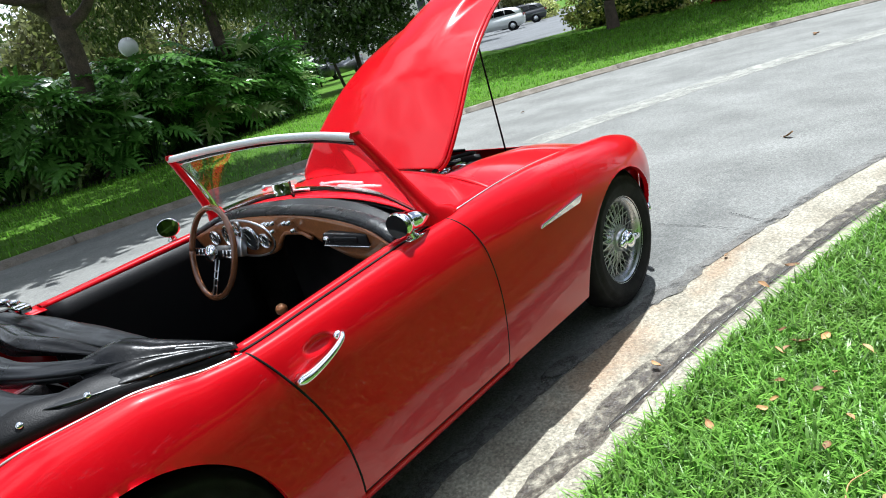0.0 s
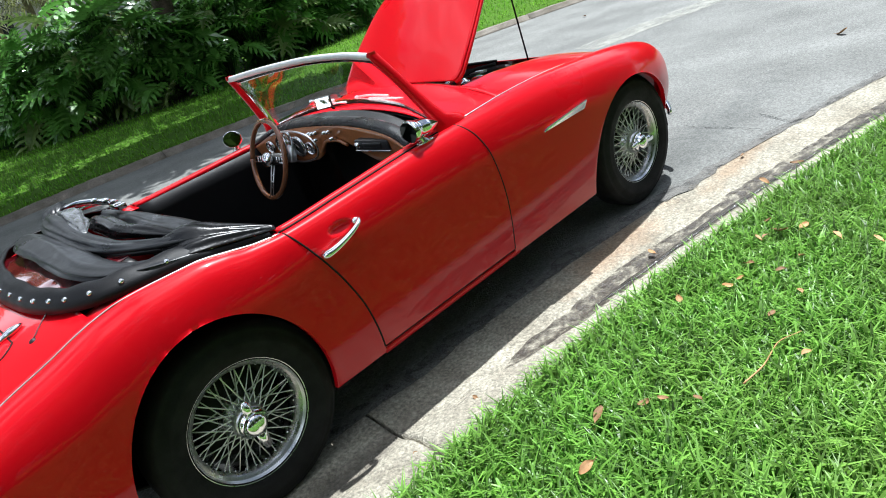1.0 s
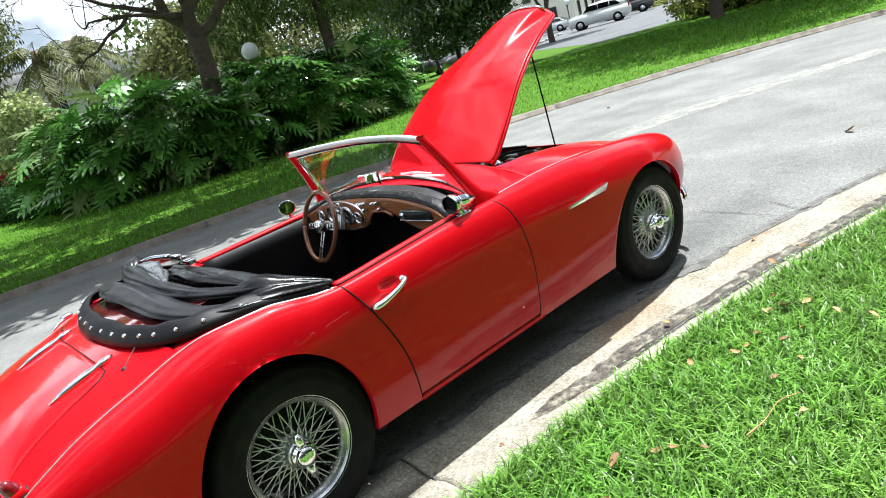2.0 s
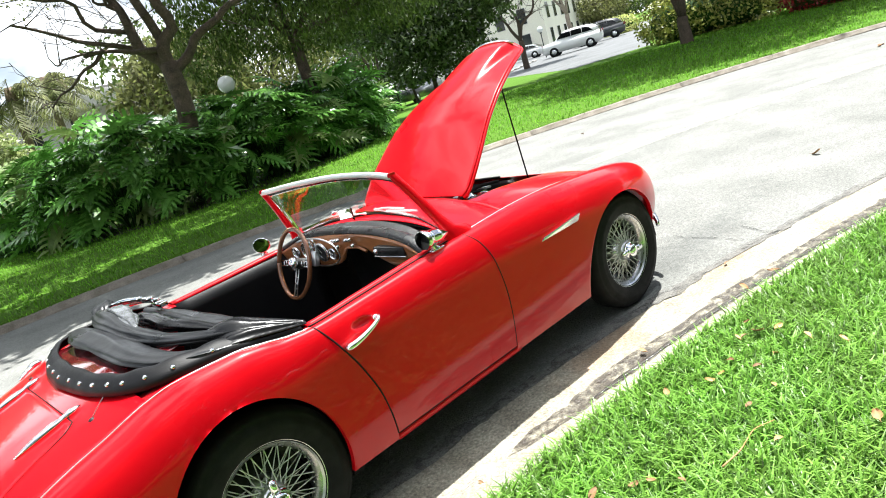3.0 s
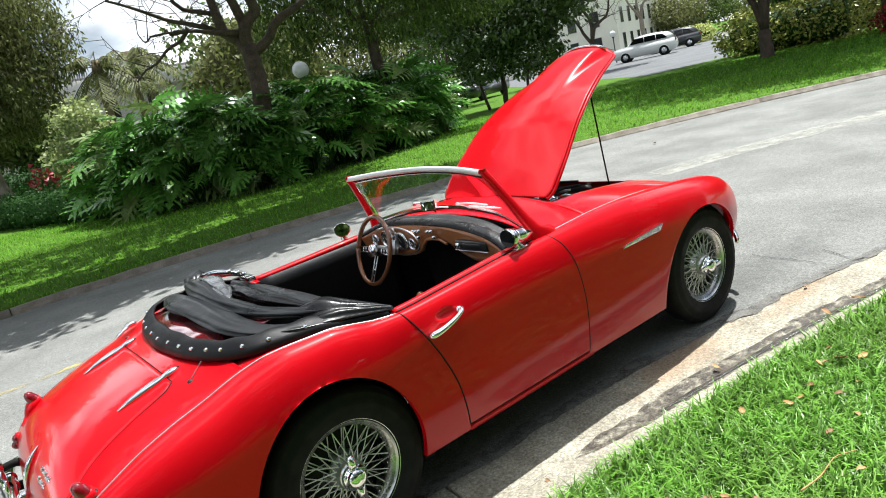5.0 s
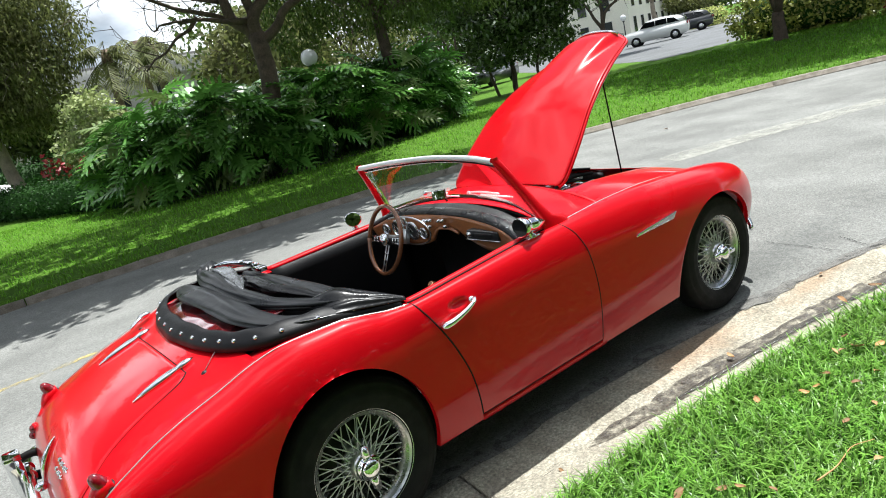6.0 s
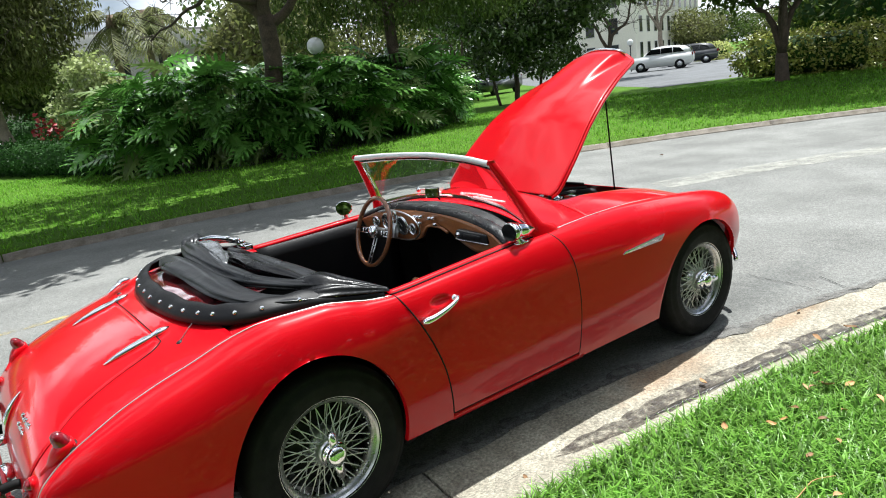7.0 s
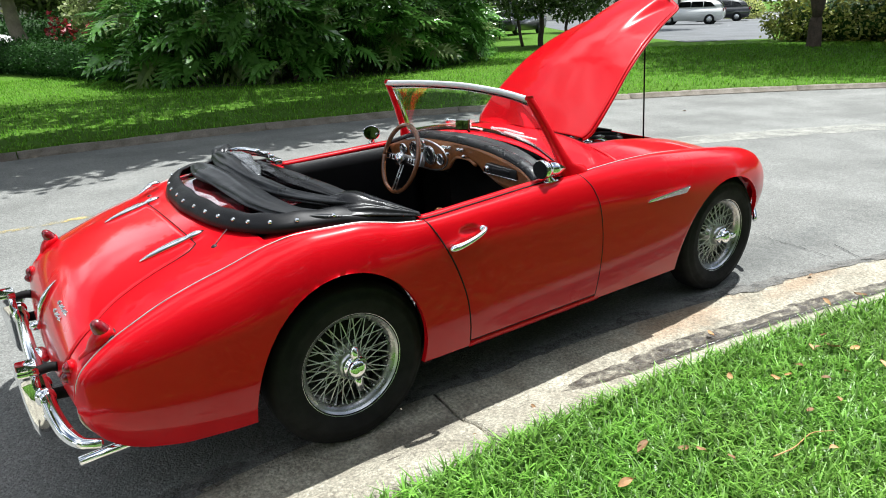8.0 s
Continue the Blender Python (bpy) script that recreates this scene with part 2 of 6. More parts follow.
GRIT = material("grey road grit", (0.115, 0.112, 0.105), 0.9, vary=0.4, scale=9, fine=120, bump=0.8, bump_scale=120, second=(0.17, 0.165, 0.15))
WETDIRT = material("wet dirt", (0.024, 0.023, 0.023), 0.16, vary=0.4, scale=9, fine=120, bump=0.6, bump_scale=90, second=(0.095, 0.088, 0.078))
# colours the silt ahead, and the painted shade line under the back lip
SILT_SHADE = material("damp gutter silt", (0.085, 0.072, 0.060), 0.42, vary=0.35, scale=6, fine=110, bump=0.7, bump_scale=90, second=(0.045, 0.037, 0.030))
OLDPAINT = material("worn line paint", (0.43, 0.43, 0.38), 0.8, vary=0.12, scale=6, fine=60, bump=0.3)
YELLOW = material("yellow line paint", (0.56, 0.45, 0.17), 0.8, vary=0.2, scale=6, fine=60)
SOIL = material("lawn soil", (0.080, 0.175, 0.016), 0.95, vary=0.3, scale=2.5, fine=30, bump=0.6, bump_scale=40, second=(0.065, 0.130, 0.016), spec=0.1)
GRASS = material("lawn grass", (0.165, 0.365, 0.050), 0.40, vary=0.15, scale=1.2, fine=6, island=0.62, second=(0.210, 0.375, 0.065), translucent=0.35)
GRASS_FAR = material("far lawn grass", (0.125, 0.320, 0.020), 0.6, vary=0.15, scale=0.5, fine=3, island=0.5, second=(0.155, 0.310, 0.030), translucent=0.5, spec=0.2)
MULCH = material("dark mulch", (0.050, 0.036, 0.024), 0.95, vary=0.35, scale=4, fine=40, bump=0.8, bump_scale=50)
PHILO = material("philodendron leaf", (0.150, 0.340, 0.062), 0.16, vary=0.15, scale=3, fine=30, obj=0.6, second=(0.080, 0.190, 0.036), translucent=0.25, spec=0.9)
PHILO_OLD = material("pale philodendron leaf", (0.22, 0.32, 0.09), 0.35, vary=0.15, scale=3, fine=30, obj=0.2, translucent=0.25)
BARK = material("grey-brown bark", (0.105, 0.074, 0.054), 0.95, vary=0.4, scale=7, fine=40, bump=1.0, bump_scale=22, second=(0.050, 0.040, 0.032))
BARK_PALE = material("pale smooth bark", (0.30, 0.25, 0.20), 0.9, vary=0.2, scale=4, fine=30, bump=0.6, bump_scale=25)
PALM_BARK = material("palm trunk", (0.20, 0.145, 0.100), 0.95, vary=0.25, scale=6, fine=25, bump=0.8, bump_scale=20)
LEAF = material("dark tree leaf", (0.062, 0.110, 0.018), 0.5, vary=0.1, island=0.55, second=(0.090, 0.130, 0.024), scale=0.6, fine=3, translucent=0.35, spec=0.3)
LEAF_GLOSS = material("glossy tree leaf", (0.080, 0.128, 0.040), 0.13, vary=0.1, island=0.55, second=(0.105, 0.150, 0.052), scale=0.6, fine=3, translucent=0.25, spec=0.9)
LEAF_OLIVE = material("olive tree leaf", (0.125, 0.150, 0.048), 0.55, vary=0.1, island=0.6, second=(0.170, 0.175, 0.062), scale=0.6, fine=3, translucent=0.42, spec=0.3)
LEAF_LIGHT = material("light green leaf", (0.40, 0.46, 0.12), 0.5, vary=0.1, island=0.35, second=(0.55, 0.56, 0.22), scale=1.2, fine=5, translucent=0.3)
LEAF_PALE_SHRUB = material("pale grey-green leaf", (0.26, 0.33, 0.11), 0.5, vary=0.1, island=0.45, second=(0.40, 0.44, 0.20), scale=1.6, fine=5, translucent=0.3)
LEAF_HEDGE = material("hedge leaf", (0.026, 0.075, 0.013), 0.6, vary=0.1, island=0.55, scale=1.0, fine=4, translucent=0.25, spec=0.2)
LEAF_CROTON = material("variegated croton leaf", (0.15, 0.22, 0.035), 0.4, vary=0.15, island=0.6, second=(0.42, 0.40, 0.10), scale=4, fine=9, translucent=0.2)
LEAF_RED = material("red flowering leaf", (0.42, 0.020, 0.030), 0.45, vary=0.15, island=0.5, second=(0.10, 0.020, 0.020), scale=5, fine=12, translucent=0.2)
LEAF_BROWN = material("dry brown leaf", (0.46, 0.27, 0.12), 0.7, vary=0.2, obj=0.45, scale=10, fine=60, second=(0.30, 0.15, 0.06))
STUCCO = material("pale yellow stucco", (0.74, 0.72, 0.62), 0.9, vary=0.06, scale=0.4, fine=8)
STUCCO_WHITE = material("white stucco", (0.56, 0.55, 0.52), 0.9, vary=0.07, scale=0.4, fine=8)
WINDOW = material("dark window pane", (0.03, 0.035, 0.04), 0.08, vary=0.2)
ROOF = material("grey roof", (0.30, 0.29, 0.28), 0.9, vary=0.1)
GLOBE = material("white lamp globe", (0.70, 0.71, 0.72), 0.25, vary=0.05)
POST = material("black painted post", (0.012, 0.012, 0.012), 0.4, vary=0.1)
GREYPOST = material("grey metal post", (0.38, 0.39, 0.40), 0.5, vary=0.08)
CARWHITE = material("silver-white car paint", (0.80, 0.81, 0.81), 0.3, vary=0.02, coat=0.8)
CARDARK = material("dark car paint", (0.03, 0.032, 0.038), 0.3, vary=0.02, coat=0.8)
CARBLUE = material("blue car paint", (0.03, 0.14, 0.45), 0.3, vary=0.02, coat=0.8)
CARGLASS = material("dark car window", (0.012, 0.014, 0.016), 0.05, vary=0.05)


def ragged_patch(mat, centre, radii, colour, amount):
    """A ragged patch of another colour, of its own shape, round a place on the ground."""
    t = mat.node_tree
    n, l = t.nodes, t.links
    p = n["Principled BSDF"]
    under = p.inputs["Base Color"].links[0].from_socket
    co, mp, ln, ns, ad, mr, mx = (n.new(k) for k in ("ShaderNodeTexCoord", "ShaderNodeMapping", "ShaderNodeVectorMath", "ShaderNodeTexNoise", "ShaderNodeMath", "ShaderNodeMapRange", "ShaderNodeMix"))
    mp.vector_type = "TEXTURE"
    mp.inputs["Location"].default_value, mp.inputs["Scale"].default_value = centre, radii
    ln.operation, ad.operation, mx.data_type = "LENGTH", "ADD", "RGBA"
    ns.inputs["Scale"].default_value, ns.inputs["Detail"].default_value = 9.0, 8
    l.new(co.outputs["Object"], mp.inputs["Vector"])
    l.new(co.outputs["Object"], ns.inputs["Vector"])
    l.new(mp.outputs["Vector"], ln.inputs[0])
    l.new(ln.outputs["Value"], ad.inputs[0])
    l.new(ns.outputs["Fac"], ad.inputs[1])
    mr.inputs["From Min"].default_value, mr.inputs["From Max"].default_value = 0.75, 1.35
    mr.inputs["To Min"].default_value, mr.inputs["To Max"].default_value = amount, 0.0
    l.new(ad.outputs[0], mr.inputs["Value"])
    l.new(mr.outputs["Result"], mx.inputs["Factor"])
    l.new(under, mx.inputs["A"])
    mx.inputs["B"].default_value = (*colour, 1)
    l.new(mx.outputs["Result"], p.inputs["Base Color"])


# brown stains and a darker patch in the gutter concrete
ragged_patch(CONCRETE, (1.85, -0.82, 0), (0.62, 0.15, 0.5), (0.36, 0.215, 0.115), 0.50)
ragged_patch(CONCRETE, (2.9, -0.95, 0), (0.75, 0.10, 0.5), (0.34, 0.225, 0.13), 0.50)
ragged_patch(CONCRETE, (0.2, -0.80, 0), (0.35, 0.09, 0.5), (0.12, 0.105, 0.085), 0.7)
# darker band of asphalt beside the gutter, from the door past the nose
ragged_patch(ASPHALT, (3.0, -0.55, 0), (1.9, 0.30, 0.5), (0.10, 0.105, 0.10), 0.55)


def aggregate(mat, scale, amount, relief):
    """Stones of uneven shade set in a binder, standing a little proud, with paler and darker patches at a walking scale."""
    t = mat.node_tree
    n, l = t.nodes, t.links
    p = n["Principled BSDF"]
    under = p.inputs["Base Color"].links[0].from_socket
    co, vo, se, mr, hs, bp, big, mb, mu = (n.new(k) for k in ("ShaderNodeTexCoord", "ShaderNodeTexVoronoi", "ShaderNodeSeparateColor", "ShaderNodeMapRange", "ShaderNodeHueSaturation", "ShaderNodeBump", "ShaderNodeTexNoise", "ShaderNodeMapRange", "ShaderNodeMath"))
    vo.inputs["Scale"].default_value = scale
    big.inputs["Scale"].default_value, big.inputs["Detail"].default_value = 1.7, 8
    mu.operation = "MULTIPLY"
    for q in (vo, big):
        l.new(co.outputs["Object"], q.inputs["Vector"])
    l.new(vo.outputs["Color"], se.inputs[0])
    l.new(se.outputs[0], mr.inputs["Value"])
    mr.inputs["To Min"].default_value, mr.inputs["To Max"].default_value = 1 - amount, 1 + amount
    l.new(big.outputs["Fac"], mb.inputs["Value"])
    mb.inputs["From Min"].default_value, mb.inputs["From Max"].default_value = 0.35, 0.65
    mb.inputs["To Min"].default_value, mb.inputs["To Max"].default_value = 0.86, 1.12
    l.new(mr.outputs["Result"], mu.inputs[0])
    l.new(mb.outputs["Result"], mu.inputs[1])
    l.new(under, hs.inputs["Color"])
    l.new(mu.outputs[0], hs.inputs["Value"])
    l.new(hs.outputs["Color"], p.inputs["Base Color"])
    bp.inputs["Strength"].default_value, bp.inputs["Distance"].default_value, bp.invert = relief, 0.004, True
    l.new(vo.outputs["Distance"], bp.inputs["Height"])
    if p.inputs["Normal"].links:
        l.new(p.inputs["Normal"].links[0].from_socket, bp.inputs["Normal"])
    l.new(bp.outputs["Normal"], p.inputs["Normal"])


aggregate(ASPHALT, 85, 0.22, 0.6)
aggregate(CONCRETE, 120, 0.22, 0.5)


def wear_through(mat, scale, low, high):
    """Lets the road show through worn paint in ragged patches."""
    t = mat.node_tree
    n, l = t.nodes, t.links
    p, out = n["Principled BSDF"], n["Material Output"]
    co, ns, mr, tr, mx = (n.new(k) for k in ("ShaderNodeTexCoord", "ShaderNodeTexNoise", "ShaderNodeMapRange", "ShaderNodeBsdfTransparent", "ShaderNodeMixShader"))
    ns.inputs["Scale"].default_value, ns.inputs["Detail"].default_value, ns.inputs["Roughness"].default_value = scale, 10, 0.75
    mr.inputs["From Min"].default_value, mr.inputs["From Max"].default_value = low, high
    l.new(co.outputs["Object"], ns.inputs["Vector"])
    l.new(ns.outputs["Fac"], mr.inputs["Value"])
    l.new(mr.outputs["Result"], mx.inputs[0])
    l.new(tr.outputs[0], mx.inputs[1])
    l.new(p.outputs[0], mx.inputs[2])
    l.new(mx.outputs[0], out.inputs["Surface"])


wear_through(OLDPAINT, 2.6, 0.30, 0.72)
wear_through(YELLOW, 5.0, 0.46, 0.66)
wear_through(SILT_SHADE, 13.0, 0.40, 0.60)
wear_through(GRIT, 9.0, 0.36, 0.52)
STOP_PAINT = material("pale concrete stop", (0.52, 0.50, 0.44), 0.85, vary=0.15, scale=4, fine=50, bump=0.4)

# ---- ground, road, kerbs ----
CX, CY = 0.0, -14.4           # centre of the bend
R_GRASS, R_GUTTER, R_FAR = 13.29, 13.80, 21.50


def bend(s, r, z=0.0):
    """A point of the road's plan: s metres along (on a radius of 17.6 m), r metres from the centre of the bend."""
    a0, a1 = -1.05, 1.45
    a = s / 17.6
    b = min(max(a, a0), a1)
    on = Vector((CX + r * math.sin(b), CY + r * math.cos(b), z))
    return on + Vector((math.cos(b), -math.sin(b), 0)) * ((a - b) * 17.6)


def strip(name, profile, s_list, mat, label="", kind="structure", category=""):
    """Sweeps (radius, height) pairs along the bend."""
    verts = [bend(s, r, z) for s in s_list for r, z in profile]
    ob = link(name, verts, rows_to_faces(len(s_list), len(profile)), mat, None, label)
    return tagged(ob, kind=kind, category=category)


S_ALL = [-90, -60, -40, -30] + span(-18.4, 25.4, 120) + [40, 60, 90]
gv = [(0, 0, -0.06)] + [(r * math.cos(2 * math.pi * k / 48), r * math.sin(2 * math.pi * k / 48), -0.06) for r in (60, 300, 2500) for k in range(48)]
gf = [(0, 1 + k, 1 + (k + 1) % 48) for k in range(48)] + [(1 + i * 48 + k, 1 + (i + 1) * 48 + k, 1 + (i + 1) * 48 + (k + 1) % 48, 1 + i * 48 + (k + 1) % 48) for i in range(2) for k in range(48)]
tagged(link("ground", gv, gf, SOIL, None, "wide flat grassy ground out to the horizon"), kind="structure", category="ground")
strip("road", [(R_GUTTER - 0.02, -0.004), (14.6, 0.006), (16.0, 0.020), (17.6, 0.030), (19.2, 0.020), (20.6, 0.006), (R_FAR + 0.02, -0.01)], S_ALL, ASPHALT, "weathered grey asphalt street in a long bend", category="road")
strip("lawn_near", [(4.0, 0.03), (9.0, 0.025), (12.4, 0.02), (13.2, 0.018), (R_GRASS + 0.01, 0.0), (R_GRASS + 0.012, -0.05)], S_ALL, SOIL, "green lawn verge beside the gutter", category="lawn")
strip("lawn_far", [(R_FAR + 0.15, -0.05), (R_FAR + 0.155, 0.060), (R_FAR + 0.4, 0.095), (25.0, 0.12), (32.0, 0.12), (60.0, 0.12), (110.0, 0.12)], S_ALL, SOIL, "green lawn across the street", category="lawn")

# gutter in cast lengths, with open joints between
gutter = empty("gutter", (0, 0, 0), "stained low concrete gutter and kerb along the lawn", "kerb", kind="structure")
G_PROFILE = [(R_GUTTER, -0.05), (R_GUTTER, 0.004), (R_GUTTER - 0.012, 0.010), (13.68, 0.0), (13.56, -0.010), (13.47, -0.008), (13.425, 0.006), (13.395, 0.018), (13.35, 0.024), (R_GRASS, 0.022), (R_GRASS - 0.01, -0.05)]
G_DRIFT = (0, 0, 0, 0.1, 0.6, 1.0, 1.0, 1.0, 0.75, 0.45, 0.45)
JOINTS = [-12.6, -9.0, -4.4, 0.52, 6.7, 9.8, 12.9, 16.0, 19.0, 22.0, 25.0]


def lip_drift(s):
    """The back lip of the gutter stands wider behind the car than ahead of it."""
    u = min(max((1.7 - s) / 1.0, 0), 1)
    return 0.095 * u * u * (3 - 2 * u)


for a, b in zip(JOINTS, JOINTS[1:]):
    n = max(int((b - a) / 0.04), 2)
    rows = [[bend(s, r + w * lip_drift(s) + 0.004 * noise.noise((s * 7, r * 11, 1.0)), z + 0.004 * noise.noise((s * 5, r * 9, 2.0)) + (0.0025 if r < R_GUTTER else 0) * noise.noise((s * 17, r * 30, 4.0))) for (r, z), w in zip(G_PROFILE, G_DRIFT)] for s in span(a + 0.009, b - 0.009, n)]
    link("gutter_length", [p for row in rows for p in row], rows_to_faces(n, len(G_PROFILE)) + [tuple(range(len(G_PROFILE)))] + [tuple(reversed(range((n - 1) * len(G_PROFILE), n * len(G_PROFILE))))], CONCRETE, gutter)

# silt spread over the bottom of the gutter, and a wet dark trickle at its lowest line
gutter_height = smooth_through(*sorted((r, z) for r, z in G_PROFILE[2:9]))


def gutter_film(name, s0, s1, inner, outer, lift, mat, label):
    verts, n = [], int((s1 - s0) / 0.035)
    for s in span(s0, s1, n):
        ends = min(1, (s - s0) / 0.25, (s1 - s) / 0.25)
        a, b = inner(s), outer(s)
        mid = (a + b) / 2
        a, b = mid + (a - mid) * max(ends, 0.05), mid + (b - mid) * max(ends, 0.05)
        for k in range(8):
            r = a + (b - a) * k / 7
            verts.append(bend(s, r, gutter_height(r - lip_drift(s) * 0.8) + (lift if 0 < k < 7 else lift * 0.4)))
    tagged(link(name, verts, rows_to_faces(n, 8), mat, None, label), kind="stuff", category="dirt")


gutter_film("gutter_silt", 0.75, 14.0, lambda s: 13.395 + lip_drift(s) * 1.05 + 0.010 * noise.noise((s * 6, 9, 0)), lambda s: 13.50 + 0.050 * min(max((s - 0.9) / 0.6, 0), 1) + 0.045 * noise.noise((s * 1.6, 0, 0)) + 0.030 * noise.noise((s * 7, 3, 0)), 0.006, SILT_SHADE, "damp grey-brown silt lying in the gutter")
# dark strip that paints the shade of the step below the back lip
gutter_film("gutter_silt", -9.0, 1.1, lambda s: 13.507 + 0.006 * noise.noise((s * 5, 9, 0)), lambda s: 13.526 + 0.014 * noise.noise((s * 1.8, 2, 0)) + 0.012 * noise.noise((s * 8, 3, 0)), 0.006, SILT_SHADE, "thin dark line painting the shade under the gutter's back lip")
gutter_film("gutter_trickle", 1.75, 13.5, lambda s: 13.418 + 0.006 * noise.noise((s * 8, 9, 0)), lambda s: 13.462 + 0.028 * noise.noise((s * 1.9, 4, 0)) + 0.014 * noise.noise((s * 9, 3, 0)), 0.010, WETDIRT, "wet black trickle along the gutter bottom")

# far kerb, also in lengths
kerb = empty("far_kerb", (0, 0, 0), "low weathered pinkish concrete kerb across the street", "kerb", kind="structure")
K_PROFILE = [(R_FAR - 0.02, -0.05), (R_FAR - 0.02, 0.004), (R_FAR + 0.03, 0.012), (R_FAR + 0.06, 0.060), (R_FAR + 0.08, 0.072), (R_FAR + 0.15, 0.076), (R_FAR + 0.165, 0.066), (R_FAR + 0.17, -0.05)]
for i in range(16):
    a, b = -16 + i * 2.6, -13.4 + i * 2.6
    rows = [[bend(s, r, z + 0.012 * noise.noise((s * 3, r * 5, 7.0)) + 0.006 * noise.noise((s * 13, r * 9, 1.0))) for r, z in K_PROFILE] for s in span(a + 0.008, b - 0.008, 14)]
    link("kerb_length", [p for row in rows for p in row], rows_to_faces(14, len(K_PROFILE)) + [tuple(range(len(K_PROFILE))), tuple(reversed(range(13 * len(K_PROFILE), 14 * len(K_PROFILE))))], KERBTOP, kerb)


def worn_line(name, r, half, s0, s1, mat, label):
    """A painted line with ragged edges, a hair above the road."""
    n = int((s1 - s0) / 0.05)
    verts = []
    for i in range(n):
        s = s0 + (s1 - s0) * i / (n - 1)
        a, b = (half * (1 + 0.22 * noise.noise((s * 2.3, k, 0)) + 0.12 * noise.noise((s * 11, k, 5))) for k in (1, 8))
        for o in (-a, 0, b):
            verts.append(bend(s, r + o, 0.030 - 0.0062 * abs(r + o - 17.6) + 0.004))
    return tagged(link(name, verts, rows_to_faces(n, 3), mat, None, label), kind="structure", category="road marking")


worn_line("lane_line", 17.50, 0.22, 6.0, 24, OLDPAINT, "broad worn pale line down the street")
worn_line("lane_line_yellow", 17.84, 0.045, -6.0, 5.0, YELLOW, "worn yellow centre line on asphalt")

# parking court beyond the lawn
pv = [(33, 31, .126), (28.5, 22.5, .126), (22.9, 14.2, .126), (26.4, 12.6, .126), (38, 19.5, .126), (52, 27.0, .126), (95, 48, .126), (95, 95, .126), (55, 60, .126)]
tagged(link("parking_court", pv, [tuple(range(len(pv)))], COURT, None, "grey asphalt parking court"), kind="structure", category="road")


def blades(name, mat, label, n, place, height, width, seed, lean=0.6):
    """Grass as one mesh of bent blades; place(u, v) gives a root from two random numbers."""
    rng = np.random.default_rng(seed)
    root = place(rng.random(n), rng.random(n))
    ang, tilt = rng.random(n) * 2 * np.pi, rng.random(n) * lean
    h = height * (0.55 + 0.9 * rng.random(n))
    w = width * (0.7 + 0.6 * rng.random(n))
    d = np.stack([np.cos(ang), np.sin(ang), 0 * ang], 1)
    q = np.stack([-np.sin(ang), np.cos(ang), 0 * ang], 1)
    up = np.array([0, 0, 1.0])
    mid = root + d * (h * 0.45 * np.sin(tilt))[:, None] + up * (h * 0.6 * np.cos(tilt))[:, None]
    tip = root + d * (h * (0.35 + 1.0 * np.sin(tilt)))[:, None] + up * (h * (0.95 * np.cos(tilt) - 0.15 * tilt))[:, None]
    v = np.stack([root - q * w[:, None] * .5, root + q * w[:, None] * .5, mid - q * w[:, None] * .45, mid + q * w[:, None] * .45, tip], 1).reshape(-1, 3)
    b = (np.arange(n) * 5)[:, None]
    loops = np.concatenate([b + np.array([0, 1, 3, 2]), b + np.array([2, 3, 4])], 1)
    me = bpy.data.meshes.new(name)
    me.vertices.add(len(v))
    me.vertices.foreach_set("co", v.ravel())
    me.loops.add(loops.size)
    me.loops.foreach_set("vertex_index", loops.ravel().astype(np.int32))
    me.polygons.add(2 * n)
    start = (np.arange(n) * 7)[:, None] + np.array([0, 4])
    me.polygons.foreach_set("loop_start", start.ravel().astype(np.int32))
    me.update(calc_edges=True)
    me.validate()
    me.materials.append(mat)
    return tagged(new(name, me), label, "grass", kind="stuff")


def polar(r0, r1, s0, s1, z, power=1.0):
    def place(u, v):
        r = r1 - (r1 - r0) * u ** power
        a = (s0 + (s1 - s0) * v) / 17.6
        h = np.interp(r, [p[0] for p in z], [p[1] for p in z]) if isinstance(z, tuple) else np.full_like(r, z)
        return np.stack([CX + r * np.sin(a), CY + r * np.cos(a), h], 1)
    return place


blades("grass", GRASS, "thick bright green lawn grass", 46000, polar(10.6, 13.29, -1.6, 1.9, 0.012, 1.25), 0.078, 0.0088, 3, 1.15)
blades("grass", GRASS, "thick bright green lawn grass", 90000, polar(10.6, 13.288, 1.9, 9.0, 0.012, 1.25), 0.078, 0.0088, 13, 1.15)
blades("grass", GRASS, "thick bright green lawn grass", 30000, polar(11.6, 13.33, 9.0, 22.0, 0.012, 1.5), 0.055, 0.010, 4, 1.0)
blades("grass", GRASS_FAR, "mown lawn grass across the street", 200000, polar(R_FAR + 0.11, 34.0, -13.0, 24.0, ((21.6, 0.055), (21.9, 0.092), (25.0, 0.117)), 1.5), 0.065, 0.014, 5, 1.3)

blades("grass", GRASS, "thick bright green lawn grass", 26000, polar(8.0, 13.335, -9.0, -1.6, 0.012, 1.25), 0.080, 0.012, 23, 1.15)
blades("grass", GRASS, "thick bright green lawn grass", 34000, polar(5.5, 10.8, -1.6, 12.0, 0.018, 1.0), 0.080, 0.014, 24, 1.15)
# drive in front of the white flats
tagged(link("drive", [(-34, 32.5, .127), (14, 33.5, .127), (18, 50.5, .127), (-34, 49.5, .127)], [(0, 1, 2, 3)], ASPHALT, None, "grey asphalt drive before the flats"), kind="structure", category="road")

